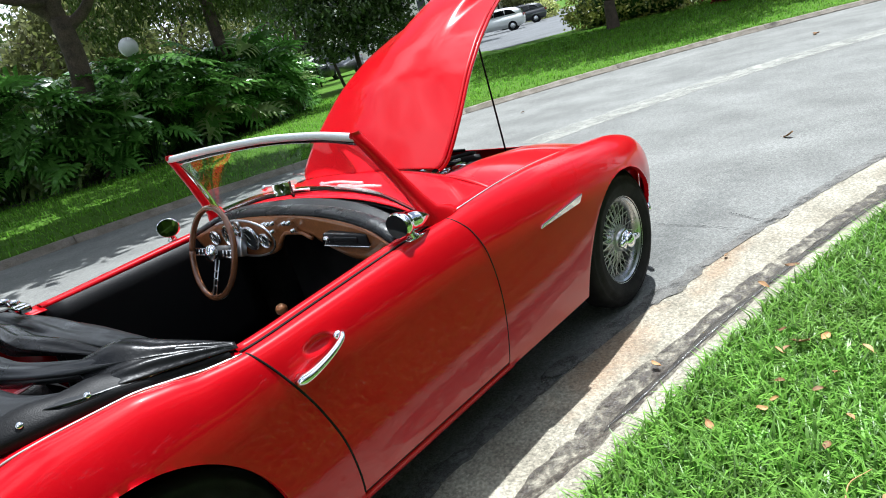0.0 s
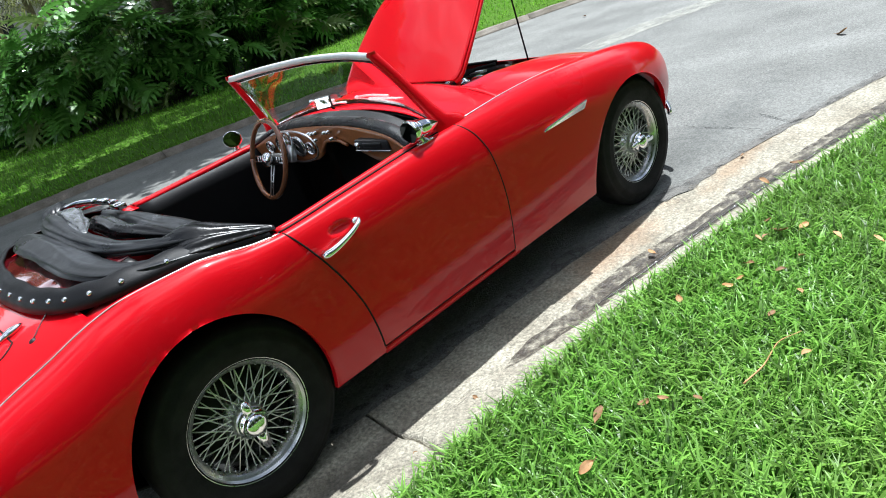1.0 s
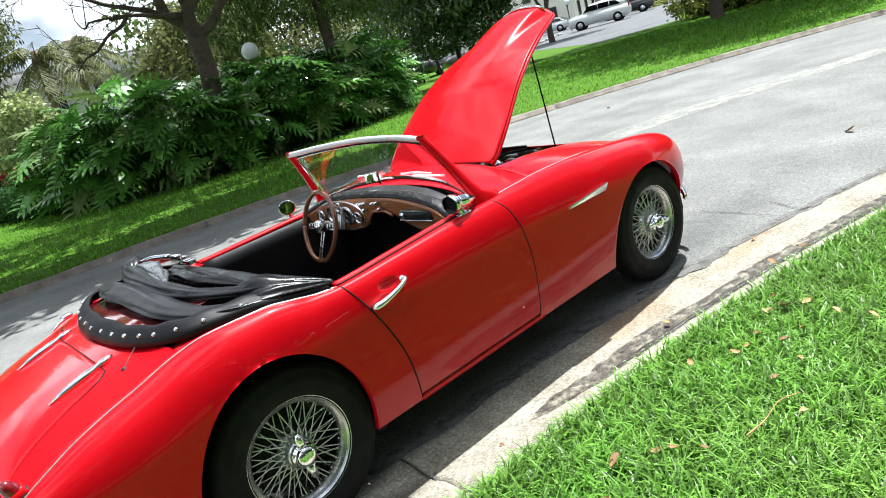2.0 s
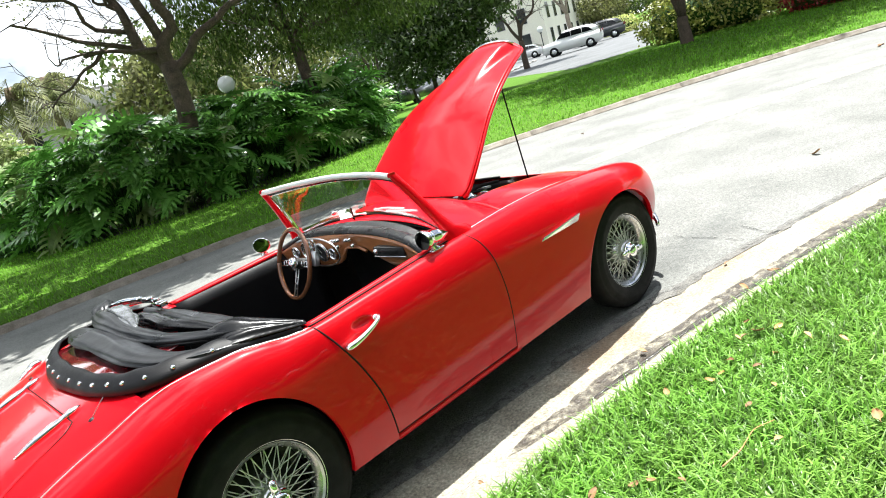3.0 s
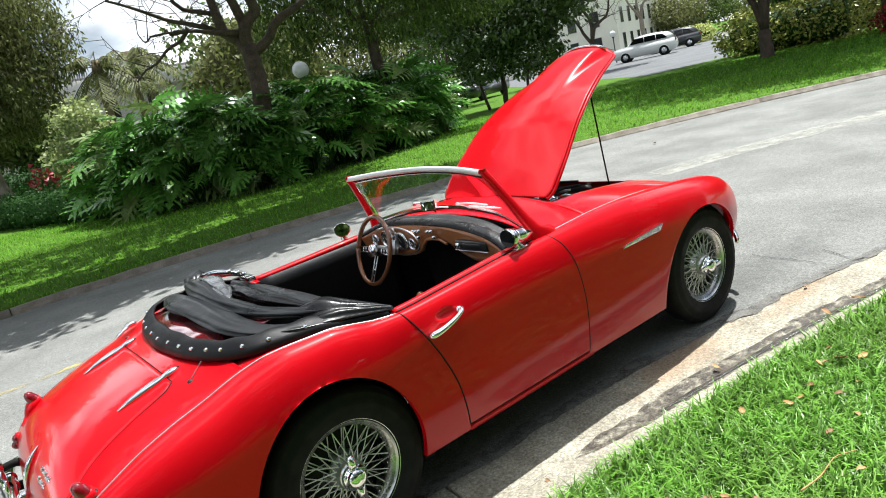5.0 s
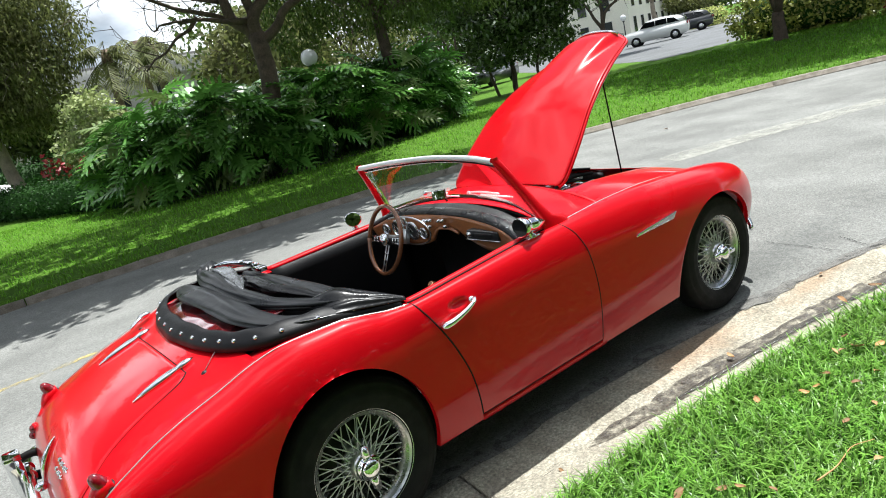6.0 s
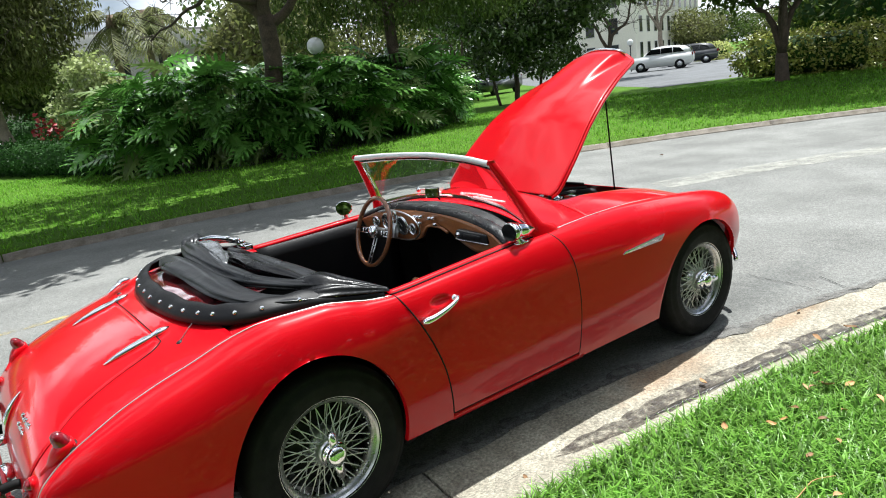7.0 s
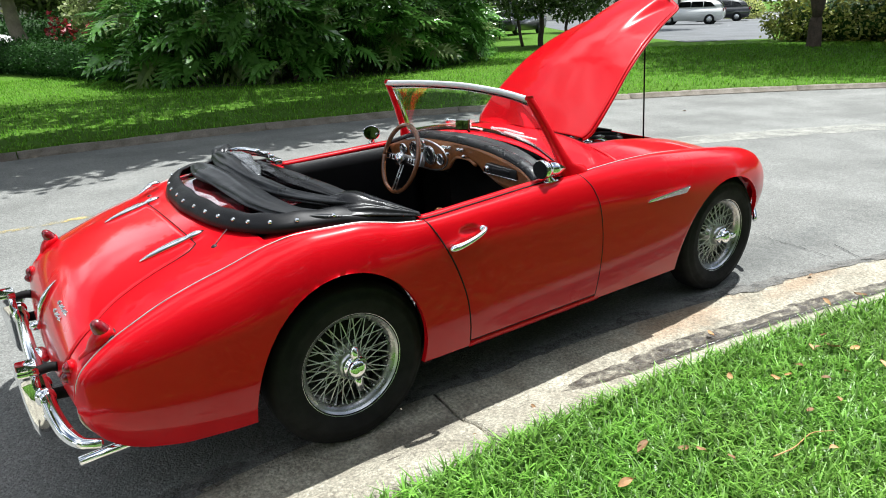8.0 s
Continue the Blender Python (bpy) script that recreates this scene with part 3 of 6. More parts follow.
# ---- the sports car: x forward, rear axle at x = 0 ----
car = empty("sports_car", (0, 0, 0), "red open sports car with raised bonnet parked beside the gutter", "car")
zc = smooth_through((-.895, .475), (-.875, .548), (-.83, .600), (-.77, .643), (-.68, .686), (-.56, .735), (-.39, .787), (-.23, .838), (-.1, .858), (.05, .858), (.14, .847), (.22, .830), (.338, .821), (.6, .832), (.9, .848), (1.24, .862), (1.5, .868), (1.7, .866), (1.95, .852), (2.27, .824), (2.48, .795), (2.63, .755), (2.73, .705), (2.80, .65), (2.84, .58), (2.86, .51))
yc = smooth_through((-.895, .618), (-.77, .622), (-.56, .612), (-.39, .618), (-.23, .632), (-.1, .65), (.05, .668), (.22, .69), (.338, .705), (.6, .695), (.9, .685), (1.24, .675), (1.5, .660), (1.7, .652), (1.95, .64), (2.27, .63), (2.48, .62), (2.7, .60), (2.86, .565))
ym = smooth_through((-.895, .62), (-.86, .660), (-.7, .712), (-.4, .752), (0, .772), (.34, .765), (.9, .765), (1.3, .768), (1.9, .776), (2.3, .77), (2.55, .735), (2.7, .69), (2.8, .64), (2.86, .57))
zm = smooth_through((-.895, .452), (-.7, .48), (-.4, .52), (0, .56), (.4, .58), (1.0, .58), (1.9, .58), (2.4, .58), (2.7, .55), (2.86, .50))
yb = smooth_through((-.895, .615), (-.7, .64), (-.38, .685), (.3, .71), (1.3, .725), (1.9, .735), (2.6, .66), (2.86, .56))
zb = smooth_through((-.895, .448), (-.875, .385), (-.83, .320), (-.77, .277), (-.70, .252), (-.59, .234), (-.38, .232), (.32, .24), (1.9, .255), (2.3, .26), (2.6, .30), (2.8, .38), (2.86, .49))
yv = smooth_through((1.20, .675), (1.5, .654), (1.7, .638), (2.0, .60), (2.3, .56), (2.6, .53), (2.86, .50))
zv = smooth_through((1.20, .863), (1.5, .869), (1.7, .864), (2.0, .838), (2.3, .792), (2.6, .72), (2.86, .51))
MIRROR_Y = Matrix.Diagonal((1, -1, 1, 1))


def side_point(x, s):
    """The flank at x; s runs from the sill (0) over the widest line (0.5) to the crest (1). Right side: y below 0."""
    if s <= 0.5:
        u = s * 2
        y, z = ym(x) - (ym(x) - yb(x)) * (1 - u) ** 2, zb(x) + (zm(x) - zb(x)) * u
    else:
        a = (s - 0.5) * math.pi
        y, z = yc(x) + (ym(x) - yc(x)) * max(math.cos(a), 0) ** 0.85, zm(x) + (zc(x) - zm(x)) * math.sin(a) ** 0.9
    return Vector((x, -y, z))


def both(ob, name=None):
    """The same part mirrored to the left side of the car, with its own sub-parts."""
    made = {}
    for o in (ob, *ob.children_recursive):
        me = o.data.copy()
        me.transform(MIRROR_Y)
        me.flip_normals()
        c = o.copy()
        c.data = me
        scene.collection.objects.link(c)
        c.parent = made.get(o.parent, o.parent)
        made[o] = c
    return made[ob]


def thicken(ob, t=0.006):
    s = ob.modifiers.new("thickness", "SOLIDIFY")
    s.thickness, s.offset = t, 0.0
    ob.modifiers.new("crisp rim", "EDGE_SPLIT").split_angle = radians(50)
    return ob


def arched_panel(name, xs, ss, arch, edges=None):
    """A fender: the flank over xs with a wheel opening (centre x, centre z, half width, half height) cut into it and a turned-in lip."""
    cx, cz, a, b = arch
    pts = []
    for i, u in enumerate(xs):
        row = []
        for s in ss:
            x = edges(u, s) if edges else u
            row.append(side_point(x, s))
        pts.append(row)
    n, m = len(pts), len(ss)
    inside = [[((p.x - cx) / a) ** 2 + ((p.z - cz) / b) ** 2 < 1 for p in row] for row in pts]
    quads, used, lip = [], set(), set()
    for i in range(n - 1):
        for j in range(m - 1):
            q = [(i, j), (i + 1, j), (i + 1, j + 1), (i, j + 1)]
            if not all(inside[k][l] for k, l in q):
                quads.append(q)
                used.update(q)
    for i, j in used:
        if inside[i][j]:
            p = pts[i][j]
            dx, dz = (p.x - cx) / a, (p.z - cz) / b
            k = 1 / max(math.hypot(dx, dz), 1e-6)
            pts[i][j] = Vector((cx + dx * k * a, p.y, cz + dz * k * b))
            lip.add((i, j))
    index = {q: c for c, q in enumerate(sorted(used))}
    verts = [pts[i][j] for i, j in sorted(used)]
    faces = [tuple(index[c] for c in q) for q in quads]
    # lip
    for q in quads:
        for c, d in zip(q, q[1:] + q[:1]):
            if c in lip and d in lip:
                o = len(verts)
                verts += [verts[index[c]] + Vector((0, 0.020, 0)), verts[index[d]] + Vector((0, 0.020, 0))]
                faces.append((index[d], index[c], o, o + 1))
    return thicken(link(name, verts, faces, RED, car), 0.005)


SEAM_R = smooth_through((.24, .534), (.27, .532), (.45, .502), (.60, .452), (.74, .386), (.83, .336))
SEAM_F = smooth_through((.24, 1.268), (.27, 1.267), (.5, 1.265), (.7, 1.248), (.80, 1.215), (.87, 1.165))
S_SIDE = span(0, 0.5, 26) + span(0.515, 1.0, 30)


def rear_edge(u, s):
    """Rear fender rows: u from 0 (tail) to 1 (door seam)."""
    z = side_point(.42, s).z
    tail = -.893
    return tail + (SEAM_R(z) - 0.0035 - tail) * u


def front_edge(u, s):
    z = side_point(1.24, s).z
    return SEAM_F(z) + 0.0035 + (2.858 - SEAM_F(z) - 0.0035) * u


us_r = span(0, 1, 120)
us_r = sorted(set([0, .004, .01, .02, .03] + us_r))
rear_fender = arched_panel("rear_fender", us_r, S_SIDE, (-.035, .30, .347, .418), rear_edge)
front_fender = arched_panel("front_fender", sorted(set(span(0, 1, 130) + [.975, .985, .993, .997])), S_SIDE, (2.265, .30, .40, .385), front_edge)
inner = grid("fender_inner_edge", lambda x, t: Vector((x, -(yc(x) + (yv(x) - yc(x)) * t), zc(x) + (zv(x) - zc(x)) * t * t)), span(1.2, 2.858, 50), span(0, 1, 4), RED, front_fender, thick=0.004)
vent = bmesh.new()
vv = [(1.566, -.7635, .674), (1.858, -.768, .674), (1.872, -.779, .711), (1.582, -.7665, .688)]
fs = [vent.verts.new(Vector(v) + Vector((0, o, 0))) for o in (-0.012, 0.02) for v in vv]
for q in ((0, 1, 2, 3), (7, 6, 5, 4), (0, 4, 5, 1), (1, 5, 6, 2), (2, 6, 7, 3), (3, 7, 4, 0)):
    vent.faces.new([fs[i] for i in q])
bmesh.ops.recalc_face_normals(vent, faces=vent.faces)
bmesh.ops.bevel(vent, geom=vent.edges[:], offset=0.003, segments=2, affect="EDGES")
part("side_flash", vent, CHROME, front_fender, "pointed chrome flash on the fender side", False)

# doors
S_DOOR = span(0.045, 0.5, 16) + span(0.515, 1.0, 44)


def door_point(u, s):
    a, b = SEAM_R(side_point(.42, s).z), SEAM_F(side_point(1.24, s).z)
    p = side_point(a + (b - a) * u, s)
    # finger scoop behind the handle
    e = ((p.x - .512) / .046) ** 2 + ((p.z - .758) / .021) ** 2
    if e < 1:
        p.y += .015 * (1 - e) ** 0.7
    return p


door = grid("door", door_point, span(0, 1, 110), S_DOOR, RED, car, "red door, shut", 0.006)
door.modifiers.new("crisp rim", "EDGE_SPLIT").split_angle = radians(50)


def door_top(u, t):
    x = SEAM_R(.83) + (1.165 - SEAM_R(.83)) * u
    y, z = yc(x), zc(x)
    prof = ((0, 0), (-.012, .000), (-.016, -.008), (-.026, -.008), (-.030, .006), (-.046, .010), (-.060, .006), (-.066, -.010))
    return Vector((x, -(y + prof[t][0]), z + prof[t][1]))


grid("door_capping", door_top, span(0, 1, 30), range(8), RED, door, "red door capping rail", 0.003)
grid("door_seal", lambda u, t: door_top(u, 2) + Vector((0, -0.001 + 0.008 * t, 0.0105)), span(0, 1, 30), (0, 1), BLACK, door, "black rubber seal strip", 0.004)
grid("door_trim", lambda u, t: Vector((SEAM_R(.83) + (1.2 - SEAM_R(.83)) * u, -(yc(.4 + .8 * u) - .068 - .02 * t), .815 - .52 * t + .03 * u)), span(0, 1, 12), span(0, 1, 8), VINYL, door, "black inner door trim panel", 0.01)
grid("door_end", lambda u, s: door_point(0, s) + Vector((0.0, 0.03 * u, 0)), span(0, 1, 3), S_DOOR, BLACK, door, thick=0.002)
grid("door_front_end", lambda u, s: door_point(1, s) + Vector((0.0, 0.03 * u, 0)), span(0, 1, 3), S_DOOR, BLACK, door, thick=0.002)
hv = along([(.412, -.764, .713), (.420, -.779, .714), (.455, -.790, .722), (.515, -.796, .741), (.556, -.791, .756), (.576, -.772, .764)], 18)
hand = tube("door_handle", hv, [(.012 if i == 0 else .0275 - .0165 * (i / 17) ** .7) for i in range(18)], CHROME, door, "tapered chrome pull handle", 12, 0.62)
part("handle_boss", ball_bm((.422, -.766, .714), .015, (1.2, 1.0, .9)), CHROME, door, "chrome handle mounting")
part("handle_boss", ball_bm((.568, -.768, .760), .014, (1.2, 1.0, .9)), CHROME, door, "chrome handle mounting")

tube("door_seam", [door_point(0, s) + Vector((-.002, -0.0005, 0)) for s in S_DOOR], .0042, BLACK, door, "dark shut line", 6)
tube("door_seam", [door_point(1, s) + Vector((.002, -0.0005, 0)) for s in S_DOOR], .0042, BLACK, door, "dark shut line", 6)
tube("door_seam", [door_point(u, .045) + Vector((0, 0.0, -.002)) for u in span(0, 1, 20)], .0035, BLACK, door, "dark shut line", 6)
sill = grid("sill", lambda x, t: side_point(x, 0.04 * t) + Vector((0, 0.004 if t > .9 else 0, -0.006)), span(.53, 1.30, 30), span(0, 1, 3), RED, car, "red sill under the door", 0.004)
for p in (rear_fender, front_fender, door, sill):
    both(p)

# chrome bead along fender tops
beads = [tube("fender_bead", along([Vector((x, -yc(x) + 0.002, zc(x) + 0.003)) for x in [.33, .25, .16, .06, -.05, -.15, -.25, -.39, -.5, -.6, -.7, -.78, -.83, -.865, -.885]] + [Vector((-.893, -.618, .43)), Vector((-.878, -.612, .38)), Vector((-.850, -.605, .345))], 90), .0034, BEAD, car, "bright bead along the rear fender", 8),
         tube("fender_bead", [Vector((x, -yv(x), zv(x) + 0.003)) for x in span(1.24, 2.75, 60)], .0030, BEAD, car, "bright bead along the front fender", 8)]
for b in beads:
    both(b)

# rear shroud between the beads
RB = [(-.24, .632, .838), (-.39, .618, .787), (-.56, .612, .735), (-.68, .614, .686), (-.77, .62, .643), (-.83, .62, .600), (-.875, .618, .548), (-.893, .616, .470), (-.850, .602, .350)]
RC = [(-.24, 0, .862), (-.40, 0, .826), (-.58, 0, .776), (-.70, 0, .732), (-.80, 0, .680), (-.862, 0, .62), (-.90, 0, .545), (-.915, 0, .455), (-.885, 0, .35)]
rb = smooth_through(*[(i / 8, *p) for i, p in enumerate(RB)])
rc = smooth_through(*[(i / 8, *p) for i, p in enumerate(RC)])


def deck(v, s, lift=0.0):
    b, c = rb(v), rc(v)
    w = abs(s) ** 2.3
    p = Vector((c.x + (b.x - c.x) * w, -b.y * s, c.z + (b.z - c.z) * w))
    if lift:
        e = 0.004
        q, r = deck(min(v + e, 1), s), deck(v, s + e)
        n = (q - p).cross(r - p)
        n = n if n.z > 0 or (n.x < 0 and abs(n.z) < abs(n.x)) else -n
        p = p + n.normalized() * lift
    return p


shroud = grid("rear_shroud", deck, span(0, 1, 60), span(-1, 1, 60), RED, car, "red rear body panel", 0.005)
LID = smooth_through((0.135, .60), (.16, .655), (.22, .69), (.4, .74), (.55, .80), (.7, .80), (.80, .74), (.87, .62), (.90, .45))
lid = grid("boot_lid", lambda v, t: deck(v, t * LID(v), 0.0035), span(.135, .90, 50), span(-1, 1, 44), RED, car, "smooth red boot lid", 0.003)
edge = [deck(v, LID(v), 0.003) for v in span(.135, .90, 60)]
edge = [deck(.135, t * LID(.135), 0.003) for t in span(-.97, .97, 30)] + edge + [deck(.90, t * LID(.90), 0.003) for t in span(.97, -.97, 24)] + [deck(v, -LID(v), 0.003) for v in reversed(span(.135, .90, 60))]
tube("lid_seam", edge + edge[:1], [.0034] * 30 + [max(.0034 - .0003 * i, .0008) for i in range(60)] + [.0008] * 24 + [max(.0034 - .0003 * i, .0008) for i in reversed(range(60))] + [.0034], BLACK, lid, "dark gap round the boot lid", 6)
for sgn in (-1, 1):
    at = [deck(v, .50 * sgn, .009) for v in (.262, .23, .20, .165, .13, .095)]
    tube("boot_hinge", along(at, 20), [1.3 * (.003, .0055, .008, .0095, .011, .012, .013, .0138, .0143, .0146, .0148, .0148, .0145, .012, .0105, .013, .0145, .013, .009, .003)[i] for i in range(20)], CHROME, lid, "long tapered chrome boot hinge", 12, 0.7)
tube("boot_handle", along([deck(v, .0, .012) for v in (.545, .60, .66, .72, .785)], 26), [.003 + .009 * math.sin(math.pi * i / 25) for i in range(26)], CHROME, lid, "slim upright chrome boot handle", 10)
part("boot_lock", ball_bm(deck(.80, 0, .02), .018, (1.3, 1, 1)), CHROME, lid, "round chrome boot lock")
for k, (v0, s0, w) in enumerate(((.585, .27, 5), (.63, .275, 4))):
    for j in range(w):
        a, b = deck(v0 + .012, s0 + .042 * j, .006), deck(v0 - .012, s0 + .042 * j + .03, .006)
        tube("badge_stroke", along([a, a.lerp(b, .5) + Vector((0, .008 * (-1) ** j, .003)), b], 8), [.003, .004, .005, .005, .004, .004, .003, .002], CHROME, lid, "chrome badge stroke", 6)
    tube("badge_bar", [deck(v0 + .004, s0 - .01, .006), deck(v0 + .004, s0 + .042 * w, .006)], .0025, CHROME, lid, "thin chrome badge bar", 6)
for sgn in (-1, 1):
    # upright lens on a teardrop plinth, two small round lamps below
    p = deck(.492, .950 * sgn, .004)
    up = Vector((-.45, 0, .89))
    plinth = tube("lamp_plinth", along([p + Vector((.020, 0, .014)), p + Vector((-.006, 0, .006)), deck(.575, .93 * sgn, .002), deck(.66, .90 * sgn, -.004)], 20), [.014 + .019 * math.sin(math.pi * min(i / 19 * 1.25 + .12, 1)) ** .8 for i in range(20)], RED, car, "red teardrop lamp plinth", 14, .8)
    tube("lamp_lens", [p - up * .004, p + up * .012, p + up * .030, p + up * .050, p + up * .062, p + up * .067], [.0265, .027, .0245, .0195, .0125, .003], REDLENS, plinth, "tall rounded red tail lamp lens", 18)
    tube("lamp_rim", [p - up * .008, p + up * .003], .029, DARK, plinth, "dark lamp base ring", 18)
    for v, s, r in ((.735, .86, .021), (.785, .87, .018)):
        p = deck(v, s * sgn, .004)
        q = tube("tail_lamp", [p + Vector((.02, 0, -.004)), p, p + Vector((-.010, 0, .003)), p + Vector((-.018, 0, .005)), p + Vector((-.021, 0, .006))], [r, r, r * .9, r * .6, r * .15], REDLENS, car, "round red tail lamp", 18)
        tube("ring", [p + Vector((.012, 0, 0)), p + Vector((-.004, 0, 0))], r * 1.15, RED, q, "red lamp plinth", 18)
part("knob", ball_bm((-.37, -.452, .810), .013), DARK, car, "small dark tonneau fastener")
part("knob", ball_bm((-.37, .452, .810), .013), DARK, car, "small dark tonneau fastener")

for a, b, r in (((-.405, .495, .822), (-.300, .560, .846), .012), ((-.36, .535, .834), (-.30, .545, .850), .017)):
    tube("hood_latch", along([a, Vector(a).lerp(Vector(b), .5) + Vector((0, 0, .008)), b], 10), [r * .5, r * .8, r, r, r, r, r, r, r * .9, r * .5], CHROME, car, "chrome hood latch on the rear deck", 10, .7)
# cockpit surround
surround = grid("cockpit_surround", lambda x, t: Vector((x, -(yc(x) - 0.11 * t), zc(x) - 0.006 * t)), span(-.26, .336, 24), span(0, 1, 4), RED, car, "red body edge beside the cockpit", 0.005)
both(surround)
# cowl
def cowl_point(x, s):
    y = yv(x) * s
    mid = .962 - .05 * (1.47 - x)
    return Vector((x + .05 * (1 - s * s) * min(1, max(0, (1.47 - x) / .17)), -y, zv(x) + (mid - zv(x)) * (1 - abs(s) ** 2.6)))


cowl = grid("cowl", cowl_point, span(1.13, 1.475, 14), span(-1, 1, 50), RED, car, "red scuttle panel ahead of the windscreen", 0.005)
ye = smooth_through((1.455, .445), (1.6, .452), (1.8, .445), (2.0, .415), (2.2, .36), (2.4, .27), (2.52, .15), (2.58, 0), (2.86, 0))
ze = smooth_through((1.455, .925), (1.6, .922), (1.8, .905), (2.1, .862), (2.3, .822), (2.5, .775), (2.86, .60))


def front_shroud_point(x, t):
    y = yv(x) + (ye(x) - yv(x)) * t
    z = zv(x) + (ze(x) - zv(x)) * (1 - (1 - t) ** 1.6)
    nose = max((x - 2.5) / .36, 0) * .17 * (1 - (y / max(yv(x), .01)) ** 2)
    return Vector((x + nose, -y, z))


fsh = grid("front_shroud", front_shroud_point, span(1.455, 2.86, 56), span(0, 1, 18), RED, car, "red front body panel beside the engine bay", 0.006)
lip = grid("bay_edge", lambda x, t: front_shroud_point(x, 1) + Vector((0, .004 + .018 * t, -.02 - .05 * t)), span(1.455, 2.5, 40), (0, .5, 1), DARK, fsh, "dark inner wall of the engine bay", 0.004)
both(fsh)
grid("front_panel", lambda z, s: Vector((2.87 + .16 * (1 - s * s) - .06 * ((z - .5) / .2) ** 2, .55 * s, z)), span(.28, .60, 10), span(-1, 1, 20), RED, car, "red front apron", 0.006)

grid("cowl_liner", lambda x, s: cowl_point(x, s * .97) + Vector((0, 0, -.012)), span(1.13, 1.45, 6), span(-1, 1, 24), BLACK, cowl, "black underside of the scuttle", 0.004)
for sgn in (-1, 1):
    grid("footwell_side", lambda x, z: Vector((x, sgn * .64, z)), span(1.16, 1.46, 4), span(.2, .86, 4), CARPET, car, "black footwell side trim", 0.01)
# bonnet, hinged at the scuttle
HINGE, OPEN = Vector((1.475, 0, .952)), radians(43.0)
bh = smooth_through((0, 0), (.2, .012), (.4, .010), (.6, -.018), (.8, -.078), (1.0, -.165), (1.12, -.228))
bw = smooth_through((0, .40), (.015, .415), (.05, .428), (.12, .430), (.4, .398), (.65, .348), (.85, .290), (1.0, .238), (1.08, .204), (1.12, .172))


def bonnet_point(l, s, drop=0.0):
    w = bw(l)
    y = w * s
    h = bh(l) + .045 * (1 - s * s) * min(1, .4 + l) - drop
    b = min(max((l - .50) / .55, 0), 1) ** 1.6 * .05
    e = min(max((.185 - abs(y)) / .05, 0), 1)
    h += b * e * e * (3 - 2 * e)
    c, sn = math.cos(OPEN), math.sin(OPEN)
    return HINGE + Vector((l * c - h * sn, -y - .025, l * sn + h * c))


LS = sorted(set(span(0, 1.12, 50) + [.005, .015, .03, 1.05, 1.10]))
bonnet = grid("bonnet", bonnet_point, LS, span(-1, 1, 56), RED, car, "red bonnet raised on its rear hinges", 0.006)
rim_line = [bonnet_point(l, 1, .012) for l in LS] + [bonnet_point(1.12, s, .012) for s in span(1, -1, 16)] + [bonnet_point(l, -1, .012) for l in reversed(LS)]
tube("bonnet_flange", rim_line, .009, RED, bonnet, "turned-down bonnet edge", 8)
tube("scoop_trim", [bonnet_point(1.112, s, -.008) for s in span(-.88, .88, 24)], .012, CHROME, bonnet, "chrome strip on the air scoop lip", 10, .7)
for s in (-.55, .55):
    part("bonnet_hinge", box_bm(1.44, 1.50, s * .45 - .02, s * .45 + .02, .93, .955, .004), DARK, bonnet, "black bonnet hinge")
tube("prop_rod", [(2.218, -.213, .79), (2.25, -.15, 1.40)], .0045, BLACK, car, "thin black bonnet prop rod", 8)

# engine bay
part("engine_bay", box_bm(1.46, 2.75, -.50, .50, .45, .62, .02), DARK, car, "dark engine bay floor")
grid("bulkhead", lambda y, z: Vector((1.452, y, z)), span(-.46, .46, 6), span(.45, .90, 4), DARK, car, "black bulkhead", 0.01)
part("engine_block", box_bm(1.56, 2.40, -.16, .16, .52, .70, .03), DARK, car, "dark engine block")
part("rocker_cover", box_bm(1.60, 2.32, -.11, .11, .68, .765, .03, 3), DARK, car, "dark rocker cover")
rng = random.Random(4)
for y in (-.20, -.34):
    ac = tube("air_cleaner", [(1.66, y, .845), (1.672, y, .845), (1.73, y, .845), (1.742, y, .845)], [.050, .062, .062, .050], CHROME, car, "round chrome air cleaner", 24)
    tube("cleaner_stud", [(1.655, y, .845), (1.64, y, .845)], .008, STEEL, ac, "bright wing nut", 8)
    tube("carburettor", [(1.742, y, .845), (1.80, y, .840), (1.84, y, .80)], [.034, .030, .026], STEEL, car, "grey alloy carburettor", 14)
for i in range(16):
    x, y = rng.uniform(1.50, 1.80), rng.uniform(-.43, -.12)
    part("fitting", ball_bm((x, y, rng.uniform(.850, .900)), rng.uniform(.008, .017), (1, 1, rng.uniform(.8, 1.6)), 10, 8), STEEL if i % 3 else DARK, car, "small metal engine fitting")
for i in range(8):
    a = Vector((rng.uniform(1.5, 1.62), rng.uniform(-.42, -.05), rng.uniform(.86, .90)))
    b = a + Vector((rng.uniform(.2, .5), rng.uniform(-.02, .2), rng.uniform(-.05, .0)))
    tube("hose", along([a, a.lerp(b, .5) + Vector((0, 0, .025)), b], 14), rng.uniform(.005, .011), (BLACK, BLACK, STEEL)[i % 3], car, "black rubber engine hose", 8)
tube("bay_seal", [Vector((x, ye(x) - .004, ze(x) + .004)) for x in span(1.47, 2.45, 30)], .008, BLACK, car, "black rubber seal round the engine bay", 8)

